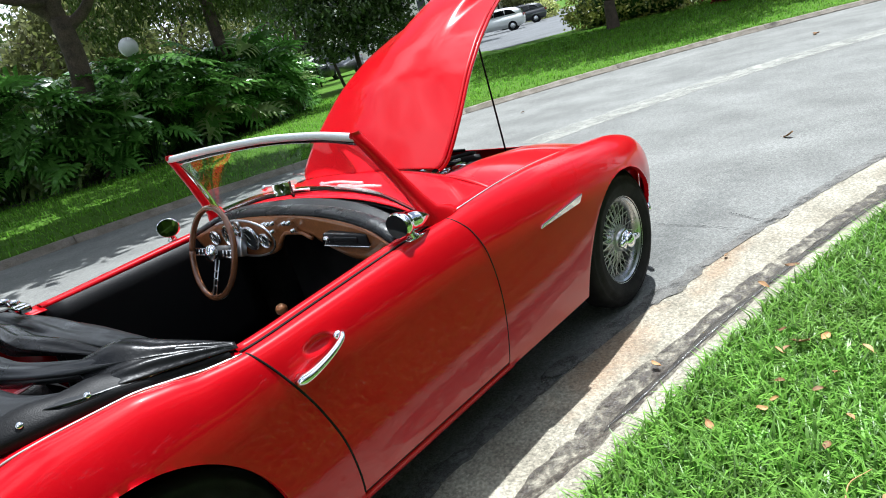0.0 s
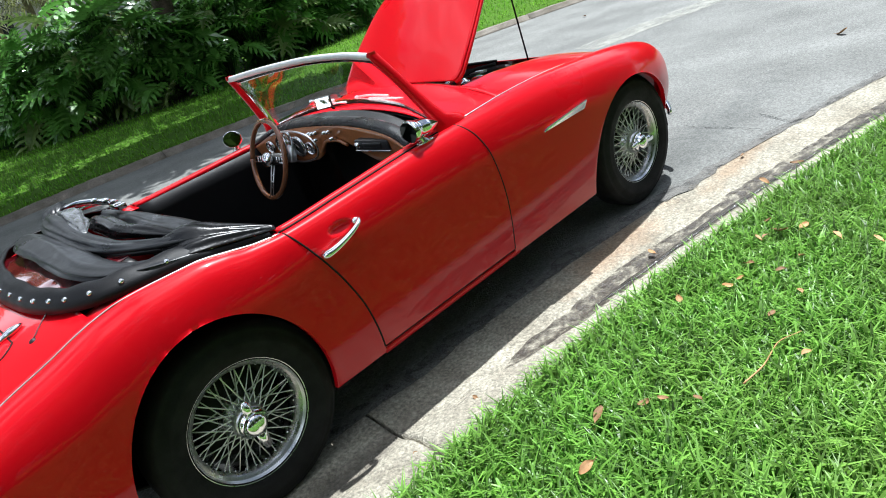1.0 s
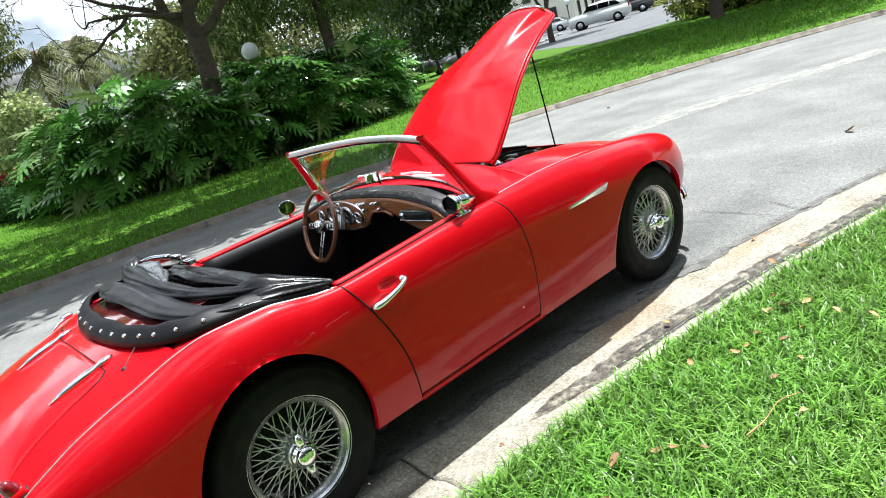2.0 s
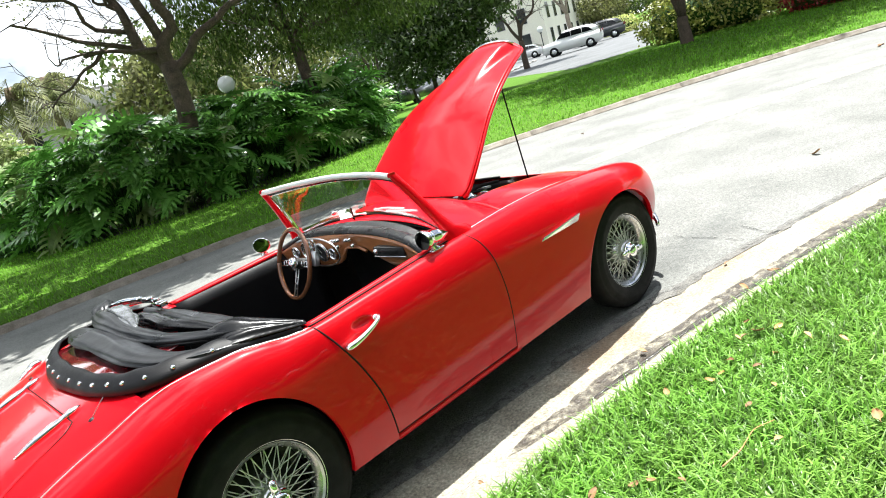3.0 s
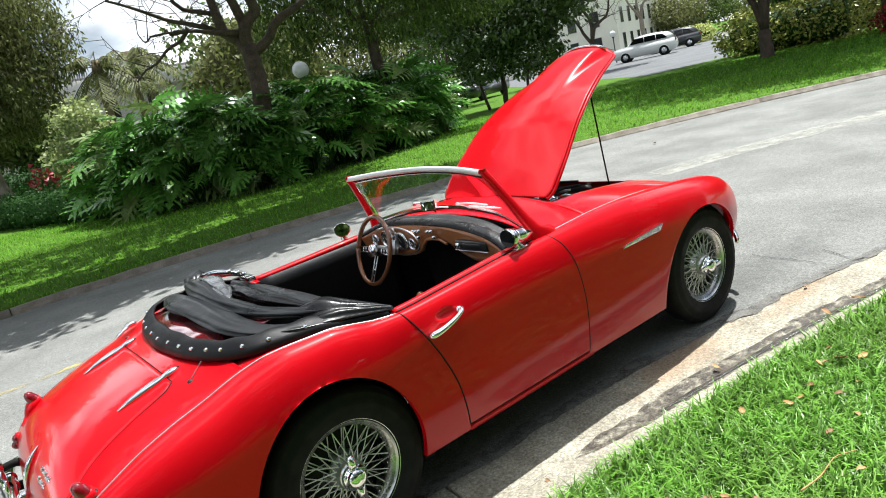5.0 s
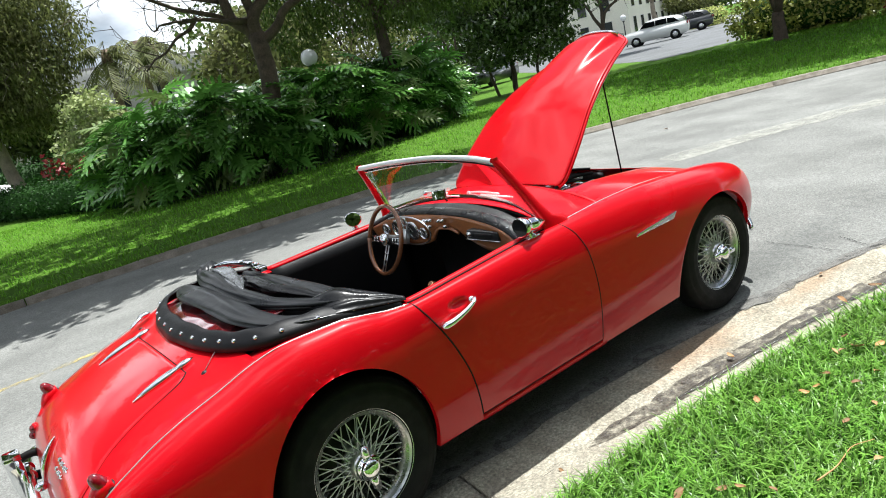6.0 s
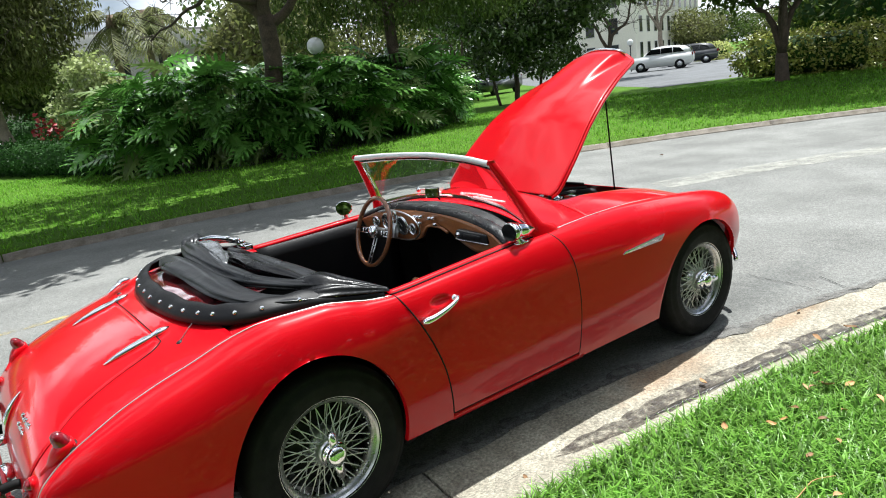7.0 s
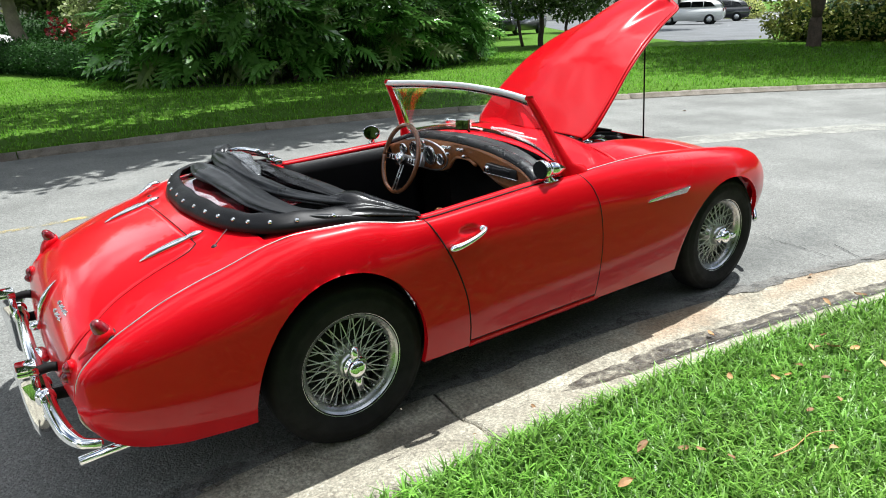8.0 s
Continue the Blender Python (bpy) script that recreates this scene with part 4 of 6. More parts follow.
# windscreen
ws_top = smooth_through((-1, .977, -.580, 1.196), (-.5, 1.035, -.30, 1.208), (0, 1.058, 0, 1.213), (.5, 1.035, .30, 1.208), (1, .977, .580, 1.196))
ws_low = smooth_through((-1, 1.135, -.630, .885), (-.5, 1.215, -.33, .940), (0, 1.245, 0, .957), (.5, 1.215, .33, .940), (1, 1.135, .630, .885))
screen = grid("windscreen_glass", lambda s, t: ws_low(s).lerp(ws_top(s), t) + Vector((.015 * math.sin(math.pi * t), 0, 0)), span(-1, 1, 30), span(0, 1, 10), CLEAR, car, "clear curved windscreen glass", 0.004)
screen.visible_shadow = False
tube("windscreen_rail", [ws_top(s) for s in span(-1, 1, 40)], .0125, RAIL, car, "satin chrome windscreen top rail", 12, 1.1)
tube("windscreen_seal", [ws_low(s) + Vector((.0, 0, .004)) for s in span(-1, 1, 40)], .006, BLACK, car, "black windscreen base seal", 8)


def pillar():
    secs = [(.856, 1.085, 1.262, .686, .612), (.875, 1.100, 1.235, .683, .622), (.91, 1.098, 1.178, .672, .626), (.96, 1.080, 1.140, .655, .618), (1.05, 1.040, 1.088, .630, .598), (1.15, .990, 1.034, .603, .572), (1.200, .962, 1.006, .590, .560), (1.212, .966, .998, .585, .565)]
    verts = []
    for z, x0, x1, y0, y1 in secs:
        for k in range(14):
            a = 2 * math.pi * k / 14
            ca, sa = math.cos(a), math.sin(a)
            verts.append(((x0 + x1) / 2 + (x1 - x0) / 2 * math.copysign(abs(ca) ** .7, ca), -((y0 + y1) / 2 + (y0 - y1) / 2 * math.copysign(abs(sa) ** .7, sa)), z + (.02 * ca if z < .9 else 0)))
    return link("windscreen_pillar", verts, rows_to_faces(len(secs), 14, True) + [tuple(range((len(secs) - 1) * 14, len(secs) * 14))], RED, car, "red windscreen pillar flaring into the body")


both(pillar())
for y0, y1 in ((.02, -.26), (.42, .16)):
    part("wiper_arm_pivot", ball_bm((1.275, y0, .972), .014), CHROME, car, "chrome wiper spindle")
    w = tube("wiper", along([(1.275, y0, .975), (1.255, (y0 + y1) / 2, .985), (1.24, y1, .98)], 10), .006, RAIL, car, "bright wiper arm", 8)
    tube("blade", [(1.238, y1 + .14, .975), (1.235, y1 - .10, .966)], .006, RAIL, w, "straight wiper blade", 6)
im = part("inside_mirror", box_bm(-.006, .006, -.040, .040, -.028, .028, .005), DARK, car, "small rectangular rear-view mirror on a dark stem")
im.matrix_basis = Matrix.Translation((1.168, .14, .992)) @ Matrix.Rotation(radians(34), 4, "Z") @ Matrix.Rotation(radians(6), 4, "Y")
part("mirror_glass", box_bm(-.0095, -.0065, -.036, .036, -.024, .024, .001), MIRROR, im, "clear rectangular mirror glass", False)
tube("mirror_stem", along([(1.205, .125, .940), (1.195, .128, .962), (1.174, .138, .985)], 8), .006, BLACK, car, "short black mirror stem", 8)


def door_mirror():
    m = tube("door_mirror", along([(.965, -.672, .912), (.972, -.672, .912), (1.00, -.673, .911), (1.06, -.676, .905), (1.105, -.680, .900)], 16), [.048, .050, .048, .043, .040, .040, .039, .038, .037, .034, .030, .026, .021, .016, .010, .004], CHROME, car, "bullet-shaped chrome door mirror", 18, 0.85)
    v, f = tube_data([(.9665, -.672, .912), (.9600, -.672, .912)], [.047, .045], 24, 0.85)
    link("mirror_glass", v, f, MIRROR, m, "mirror glass facing back", False)
    tube("mirror_foot", along([(1.00, -.674, .880), (1.015, -.676, .862), (1.02, -.677, .853)], 6), [.012, .012, .014, .016, .019, .022], CHROME, m, "chrome mirror foot", 12)
    tube("foot_plate", [(.985, -.678, .853), (1.03, -.680, .856), (1.075, -.684, .857)], [.014, .017, .006], CHROME, m, "pointed chrome foot plate", 10, .5)
    return m


left_mirror = both(door_mirror())
left_mirror.matrix_basis = Matrix.Translation((.927, .697, .912)) @ Matrix.Rotation(radians(55), 4, "Z") @ Matrix.Rotation(radians(7), 4, "Y") @ Matrix.Translation((-.972, -.672, -.912))

# dashboard
def dash_x(y):
    return 1.065 - .16 * y * y


dash_top = smooth_through((-.60, .838), (-.5, .880), (-.35, .906), (-.15, .922), (0, .925), (.2, .922), (.4, .908), (.6, .85))
dash_low = smooth_through((-.60, .80), (-.52, .765), (-.36, .762), (-.20, .80), (-.10, .845), (-.02, .856), (.06, .84), (.12, .775), (.20, .752), (.35, .745), (.5, .76), (.60, .80))
dash = grid("dashboard", lambda y, t: Vector((dash_x(y) - .02 * t, y, dash_low(y) + (dash_top(y) - dash_low(y)) * t)), span(-.60, .60, 60), span(0, 1, 8), WOOD, car, "varnished walnut dashboard with round gauges", 0.014)
grid("dash_pad", lambda y, a: Vector((dash_x(y) + .012 - .034 * math.cos(a), y * 1.02, dash_top(y) + .004 + .020 * math.sin(a))), span(-.60, .60, 50), span(-.5, math.pi, 12), SHEEN, dash, "padded black crash roll", 0.006)
grid("dash_shelf", lambda s, t: Vector((dash_x(.58 * s) + .02, .58 * s, dash_top(.58 * s) + .012)).lerp(ws_low(s * .985) + Vector((-.004, 0, .006)), t) + Vector((0, 0, .006 * math.sin(math.pi * t))), span(-1, 1, 40), span(0, .42, 6), VINYL, dash, "black scuttle trim under the windscreen", 0.006)
oval = [Vector((dash_x(.30) - .022 - .02 * (.5 + .5 * math.sin(a)), .315 + .235 * math.cos(a) * (1 if math.cos(a) > 0 else 1.0), .835 + .080 * math.sin(a) * (1 - .15 * math.cos(a)))) for a in span(0, 2 * math.pi, 50)]
tube("gauge_surround", oval, .005, STEEL, dash, "bright rim round the gauge cluster", 6)


def gauge(y, z, r):
    g = link("gauge", *lathe_data([(0.001, 0), (r, 0), (r, .004)], 28), DIAL, dash, "black-faced gauge")
    bz = link("bezel", *lathe_data([(r * .92, -.001), (r, .010), (r * 1.08, .012), (r * 1.16, .008), (r * 1.18, 0)], 28), CHROME, g, "chrome gauge bezel")
    verts, faces = [], []
    for k in range(11):
        a = math.radians(-45 + k * 27)
        for rr, ww in ((r * .72, .0016), (r * .88, .0016)):
            verts += [(rr * math.cos(a) - ww * math.sin(a), .0045, rr * math.sin(a) + ww * math.cos(a)), (rr * math.cos(a) + ww * math.sin(a), .0045, rr * math.sin(a) - ww * math.cos(a))]
        o = k * 4
        faces.append((o, o + 1, o + 3, o + 2))
    verts += [(-.004, .006, -.004), (.004, .006, -.004), (r * .5, .006, r * .55)]
    faces.append((44, 45, 46))
    link("dial_marks", verts, faces, WHITE_MARK, g, "white dial marks and needle", False)
    g.matrix_basis = Matrix.Translation((dash_x(y) - .024, y, z)) @ Matrix.Rotation(math.pi / 2, 4, "Z") @ Matrix.Rotation(radians(-6), 4, "X")
    return g


for y, z, r in ((.255, .832, .046), (.375, .842, .046), (.165, .822, .028), (.475, .84, .028), (.315, .885, .024)):
    gauge(y, z, r)
for y, z in ((.13, .893), (.075, .896), (-.03, .898), (.09, .862), (-.045, .868), (.105, .893), (.0, .896)):
    k = tube("switch", [(dash_x(y) - .018, y, z), (dash_x(y) - .03, y, z), (dash_x(y) - .045, y, z)], [.011, .009, .0075], CHROME, dash, "small chrome dashboard knob", 12)
radio = part("radio", box_bm(dash_x(-.36) - .045, dash_x(-.36) + .02, -.475, -.25, .826, .870, .005), DARK, dash, "black slot-faced radio")
part("radio_trim", box_bm(dash_x(-.36) - .048, dash_x(-.36) - .03, -.480, -.245, .822, .828, .002), CHROME, radio, "chrome radio trim strip")
part("radio_display", box_bm(dash_x(-.36) - .049, dash_x(-.36) - .04, -.43, -.31, .838, .860, .002), DIAL, radio, "dark radio display")
tube("radio_knob", [(dash_x(-.27) - .04, -.27, .848), (dash_x(-.27) - .065, -.27, .848)], .014, CHROME, radio, "round chrome radio knob", 16)
tube("grab_arch", along([(1.05, .10, .80), (1.05, .03, .85), (1.05, -.05, .852), (1.05, -.12, .83)], 14), .008, WOOD, dash, "wooden edge of the knee arch", 8)

# steering wheel
SW = Matrix.Translation((.905, .359, .815)) @ Matrix.Rotation(radians(18), 4, "Y") @ Matrix.Rotation(radians(-4), 4, "Z")
wheel_s = new("steering_wheel")
wheel_s.parent = car
wheel_s.matrix_basis = SW
wheel_s.empty_display_size = 0.1
tagged(wheel_s, "wood-rimmed three-spoke steering wheel")
R_SW = .183
tube("wheel_rim", [Vector((0, R_SW * math.cos(a), R_SW * math.sin(a))) for a in span(0, 2 * math.pi, 65)], .0125, RIMWOOD, wheel_s, "polished wooden wheel rim", 12)
for a in (0, math.pi, -math.pi / 2):
    d, q = Vector((0, math.cos(a), math.sin(a))), Vector((0, -math.sin(a), math.cos(a)))
    for o in (-.013, .013):
        tube("wheel_spoke", [Vector((.02, 0, 0)) + d * .03 + q * o, d * (R_SW - .01) + q * o * 1.1], .0045, CHROME if a != -math.pi / 2 else STEEL, wheel_s, "drilled alloy spoke", 8, .6)
    for t in (.075, .105, .135):
        tube("spoke_bridge", [Vector((.008, 0, 0)) + d * t + q * -.013, Vector((.008, 0, 0)) + d * t + q * .013], .005, CHROME, wheel_s, "alloy bridge between spoke holes", 6, .6)
part("hub_cap", ball_bm((-.004, 0, 0), .036, (.7, 1, 1), 20, 12), CHROME, wheel_s, "domed chrome horn boss")
tube("column", [(.02, 0, 0), (.12, 0, 0), (.32, 0, -.02)], [.03, .024, .022], DARK, wheel_s, "black steering column", 14)
part("column_switch", box_bm(.085, .115, -.075, -.035, -.02, .06, .006), STEEL, wheel_s, "alloy column switch box")

# cockpit
grid("cockpit_floor", lambda x, y: Vector((x, y, .20 + .02 * math.cos(y * 9))), span(.32, 1.5, 10), span(-.66, .66, 14), CARPET, car, "black carpeted cockpit floor", 0.01)
part("transmission_tunnel", box_bm(.1, 1.5, -.13, .13, .2, .40, .05, 4), CARPET, car, "carpeted transmission tunnel")
grid("footwell_wall", lambda y, z: Vector((1.44 - .05 * z, y, z)), span(-.60, .60, 6), span(.2, .85, 5), CARPET, car, "dark footwell bulkhead", 0.01)
grid("rear_bulkhead", lambda y, z: Vector((.02 - .18 * (z - .2), y, z)), span(-.50, .50, 8), span(.2, .86, 6), VINYL, car, "black panel behind the seats", 0.01)
for sgn in (-1, 1):
    grid("side_wall", lambda x, z: Vector((x, sgn * .665, z)), span(.318, .37, 3), span(.2, .80, 6), VINYL, car, "black rear side trim", 0.01)
    seat = new("seat")
    seat.parent = car
    seat.location = (.42, sgn * .34, .22)
    tagged(seat, "low black leather bucket seat with ribbed cushion")
    for k in range(9):
        y0 = -.20 + .045 * k
        part("cushion_rib", box_bm(-.22, .26, y0, y0 + .043, .03, .17 + .006 * math.cos((k - 4) * .6), .018, 3), LEATHER, seat)
    part("cushion_side", box_bm(-.22, .27, -.25, -.19, .0, .19, .025, 3), LEATHER, seat)
    part("cushion_side", box_bm(-.22, .27, .20, .25, .0, .19, .025, 3), LEATHER, seat)
    b = box_bm(-.30, -.20, -.23, .23, .10, .54, .04, 4)
    bmesh.ops.rotate(b, verts=b.verts[:], cent=(-.22, 0, .1), matrix=Matrix.Rotation(radians(-14), 3, "Y"))
    part("backrest", b, LEATHER, seat)
tube("gear_lever", along([(.98, .05, .40), (.95, .04, .50), (.93, .04, .57)], 8), .008, CHROME, car, "chrome gear lever", 8)
part("gear_knob", ball_bm((.928, .04, .58), .024), WOOD, car, "wooden gear knob")

# folded soft top
top = new("soft_top")
top.parent = car
tagged(top, "black cloth soft top folded down behind the seats")
OUT = smooth_through((0, .325, -.700, .835), (.12, .20, -.672, .848), (.25, .02, -.640, .876), (.38, -.16, -.600, .878), (.50, -.265, -.48, .872), (.62, -.330, -.25, .868), (.72, -.352, 0, .868))


def band_point(t, w):
    side = 1 if t <= .72 else -1
    p = OUT(t if t <= .72 else 1.44 - t)
    p = Vector((p.x, p.y * side, p.z))
    c = Vector((.05, 0, p.z))
    d = (c - p)
    d.z = 0
    d.normalize()
    return p + d * (.066 * w) + Vector((0, 0, .004 + (.028 - .010 * max(1 - min(t, 1.44 - t) / .35, 0)) * math.sin(math.pi * max(w, 0) * .62) - .20 * max(-w, 0) + .003 * math.sin(t * 60) * w))


band = grid("hood_band", band_point, span(.02, 1.42, 90), span(-.12, 1, 10), VINYL, top, "black cloth band with press studs", 0.006)
for t in (.06, .17, .26, .35, .425, .49, .535, .58, .625, .67, .715, .76, .81, .86, .95, 1.02, 1.1):
    c = band_point(t, .18)
    out = Vector((c.x - .05, c.y, 0)).normalized() * .75 + Vector((0, 0, .66))
    link("press_stud", *lathe_data([(.0005, .006), (.007, .005), (.0080, .002), (.0080, -.002)], 12), CHROME, band, "round chrome press stud").matrix_basis = Matrix.Translation(c + out * .004) @ out.to_track_quat("Y", "X").to_matrix().to_4x4()
grid("rear_window", lambda u, s: Vector((-.30 + .30 * u + .05 * s * s, .42 * s, .884 + .02 * u + .003 * math.sin(5 * u + 3 * s) + .005 * noise.noise((u * 3, s * 3, 3)))), span(0, 1, 24), span(-1, 1, 48), PLASTIC, top, "creased clear rear window over red", 0.003)


def fold(name, pts, r, flat, seed, label, crease=.006):
    """A slack roll of cloth with creases that run along it."""
    line = along(pts, 70)
    rad = smooth_through(*[(i / (len(r) - 1), v) for i, v in enumerate(r)])
    m = 40
    v, f = tube_data(line, [rad(i / 69) for i in range(70)], m, flat)
    out = []
    for i, p in enumerate(v):
        q = Vector(p)
        k, a = i // m, 2 * math.pi * (i % m) / m
        t = k / 69
        n = noise.noise((math.cos(a) * 2.2 + seed, math.sin(a) * 2.2, t * 2.5)) * crease * 2.4 + noise.noise((math.cos(a) * 5 + t * 3, math.sin(a) * 5 + seed, t * 5)) * crease
        d = q - line[k]
        n *= min(d.length / .03, 1)
        out.append(q + d.normalized() * n - Vector((0, 0, .25 * max(q.z - line[k].z, 0) * abs(math.cos(a)))))
    return link(name, out, f, CANVAS, top, label)


fold("hood_fold", [(.16, -.650, .868), (-.03, -.580, .890), (-.115, -.46, .900), (-.145, -.28, .910), (-.145, -.05, .918), (-.152, .20, .926), (-.145, .43, .926)], [.012, .040, .058, .068, .072, .070, .030], .40, 1, "broad slack outer fold of black cloth", .005)
fold("hood_fold", [(.32, -.690, .846), (.17, -.605, .890), (.03, -.47, .912), (-.045, -.28, .922), (-.062, -.05, .930), (-.050, .22, .942), (-.025, .50, .940)], [.008, .026, .030, .034, .040, .050, .030], .70, 2, "rolled middle fold of black cloth", .007)
# top fold whose grey colour paints the glossy highlight
pale = fold("hood_lining", [(-.045, -.06, .948), (-.015, .12, .958), (.0, .30, .964), (.02, .46, .960)], [.008, .034, .050, .022], .30, 7, "creased black vinyl fold with its pale sheen painted in", .010)
pale.data.materials[0] = PALE_SHEEN
fold("hood_fold", [(.13, -.42, .895), (.10, -.26, .905), (.06, -.06, .915), (.06, .14, .918), (.09, .30, .910)], [.014, .030, .040, .042, .018], .6, 4, "rolled inner fold of black cloth").data.materials[0] = SHEEN
fold("hood_fold", [(.25, -.60, .83), (.24, -.3, .835), (.22, .0, .84), (.20, .3, .845), (.18, .55, .86)], [.03, .05, .05, .05, .03], .6, 5, "packed cloth under the folds")
# flap that rises to a shiny ridge beside the door and tapers to the front
FLAP = [smooth_through((0, .02, -.620, .880), (.5, .10, -.652, .878), (1, .328, -.700, .842)), smooth_through((0, .03, -.585, .892), (.5, .135, -.628, .902), (1, .328, -.694, .850)),
        smooth_through((0, .05, -.47, .915), (.30, .130, -.525, .938), (.6, .20, -.595, .910), (1, .330, -.686, .853)), smooth_through((0, .09, -.42, .885), (.4, .185, -.49, .896), (1, .335, -.672, .846)), smooth_through((0, .12, -.40, .80), (.5, .23, -.47, .80), (1, .335, -.655, .80))]


def flap(t, w):
    k = smooth_through(*[(i / 4, *f(t)) for i, f in enumerate(FLAP)])(w)
    pleat = .006 * math.sin(w * 30 + 2.2 * math.sin(t * 3.0)) * math.sin(math.pi * min(max(w * 1.25, 0), 1)) + .006 * noise.noise((t * 3, w * 3, 1.5))
    return k + Vector((0, -.3, .9)) * pleat * (1 - t ** 4)


grid("hood_flap", flap, span(0, 1, 60), span(0, 1, 44), SHEEN, top, "shiny black flap of the folded hood", 0.004)
for k, (a, b) in enumerate((((.06, .60, .935), (.185, .40, .935)), ((.035, .57, .948), (.150, .42, .950)), ((.10, .60, .915), (.215, .42, .915)))):
    tube("hood_bow", along([a, Vector(a).lerp(Vector(b), .5) + Vector((0, 0, .012)), b], 10), [.008, .010, .011, .011, .011, .011, .011, .011, .012, .013], CHROME, top, "bright folded hood bow", 10)
fold("hood_fold", [(-.04, .50, .925), (.01, .56, .958), (.05, .60, .965), (.08, .62, .935)], [.018, .040, .030, .010], .5, 6, "cloth corner over the hood frame")
part("hood_bow_end", box_bm(.19, .23, .34, .46, .890, .915, .006), CHROME, top, "chrome hood frame end")

# wheels
def road_wheel(x, y, sgn, ear):
    w = new("wheel")
    w.parent = car
    w.location = (x, y * sgn, .325)
    tagged(w, "wire-spoked wheel with black tyre and chrome knock-off")
    o = -1 if sgn < 0 else 1
    f = lambda prof, n=56: lathe_data([(r, t * o) for r, t in prof], n)
    link("tyre", *f([(.200, -.065), (.225, -.078), (.262, -.082), (.296, -.074), (.316, -.060), (.3245, -.045), (.326, -.020), (.326, .0), (.326, .020), (.3245, .045), (.316, .060), (.306, .068), (.298, .0715), (.296, .0705), (.285, .0765), (.270, .0795), (.262, .082), (.258, .0805), (.240, .080), (.225, .076), (.212, .070), (.200, .062)]), RUBBER, w, "black radial tyre")
    link("rim", *f([(.190, -.062), (.206, -.062), (.2085, -.055), (.196, -.045), (.180, -.020), (.180, .020), (.192, .040), (.203, .052), (.210, .060), (.2115, .064), (.2095, .0665), (.205, .066), (.200, .058), (.194, .052)]), STEEL, w, "bright satin wire wheel rim")
    link("rim_well", *f([(.194, .052), (.188, .047), (.178, .040), (.174, .020), (.174, -.045)]), SHADED_CHROME, w, "dull inner well of the rim")
    link("hub", *f([(.070, -.05), (.074, -.01), (.074, .012), (.070, .022), (.060, .034), (.055, .050), (.053, .074), (.030, .078), (.001, .078)], 32), STEEL, w, "bright splined hub")
    sp = None
    for k in range(60):
        a = 2 * math.pi * k / 60
        kind = k % 3
        r0, y0 = ((.053, .043), (.055, .040), (.064, -.030))[kind]
        y1 = (.018, -.020, .030)[kind]
        twist = (.42, -.42, .30 * (1 if (k // 3) % 2 else -1))[kind]
        p, q = Vector((r0 * math.cos(a), y0 * o, r0 * math.sin(a))), Vector((.178 * math.cos(a + twist), y1 * o, .178 * math.sin(a + twist)))
        v, ff = tube_data([p, q], .0023, 5, capped=False)
        link("spoke", v, ff, SPOKE, w)
    for k in range(30):
        a = 2 * math.pi * (k + .5) / 30
        p = Vector((.172 * math.cos(a), .022 * o, .172 * math.sin(a)))
        q = Vector((.180 * math.cos(a), .024 * o, .180 * math.sin(a)))
        v, ff = tube_data([p, q], .0042, 6)
        link("spoke_nipple", v, ff, CHROME, w)
    link("spinner", *f([(.050, .070), (.051, .080), (.046, .088), (.040, .092), (.038, .102), (.032, .112), (.018, .118), (.001, .120)], 28), CHROME, w, "chrome knock-off spinner")
    for a in (ear, ear + math.pi):
        bm = bmesh.new()
        d, q = Vector((math.cos(a), 0, math.sin(a))), Vector((-math.sin(a), 0, math.cos(a)))
        pts = [d * .02 + q * .018, d * .088 + q * .013, d * .096, d * .088 - q * .013, d * .02 - q * .018]
        lo = [bm.verts.new(p + Vector((0, .082 * o, 0))) for i, p in enumerate(pts)]
        hi = [bm.verts.new(p + Vector((0, (.100 if i in (0, 4) else .106) * o, 0))) for i, p in enumerate(pts)]
        bm.faces.new(lo)
        bm.faces.new(hi)
        for i in range(5):
            bm.faces.new((lo[i], lo[(i + 1) % 5], hi[(i + 1) % 5], hi[i]))
        bmesh.ops.recalc_face_normals(bm, faces=bm.faces)
        bmesh.ops.bevel(bm, geom=bm.edges[:], offset=.003, segments=2, affect="EDGES")
        part("spinner_ear", bm, CHROME, w, "knock-off ear")
    link("brake_drum", *f([(.001, -.06), (.14, -.06), (.14, -.03), (.001, -.03)], 28), DARK, w, "dark brake drum")
    return w


for x, y, ear in ((0, .630, 1.66), (2.337, .622, 3.05)):
    for sgn in (-1, 1):
        road_wheel(x, y, sgn, ear)
for x0, a, b in ((-.045, .385, .44), (2.265, .43, .41)):
    for sgn in (-1, 1):
        grid("wheel_well", lambda t, y: Vector((x0 + a * math.cos(t), sgn * y, .28 + b * math.sin(t))), span(0, math.pi, 20), span(.36, .665 if x0 < 1 else .66, 4), BLACK, car, "black wheel well", 0.004)
        grid("wheel_well_wall", lambda t, r: Vector((x0 + a * r * math.cos(t), sgn * .37, .28 + b * r * math.sin(t))), span(0, math.pi, 20), span(.05, 1, 4), BLACK, car, "black wheel well wall", 0.004)
grid("underbody", lambda x, y: Vector((x, y, .22 + (.14 if x < -.3 else 0) * min((-x - .3) / .3, 1) if x < -.3 else .22)), span(-.86, 2.8, 20), span(-.50, .50, 8), BLACK, car, "black underbody", 0.01)

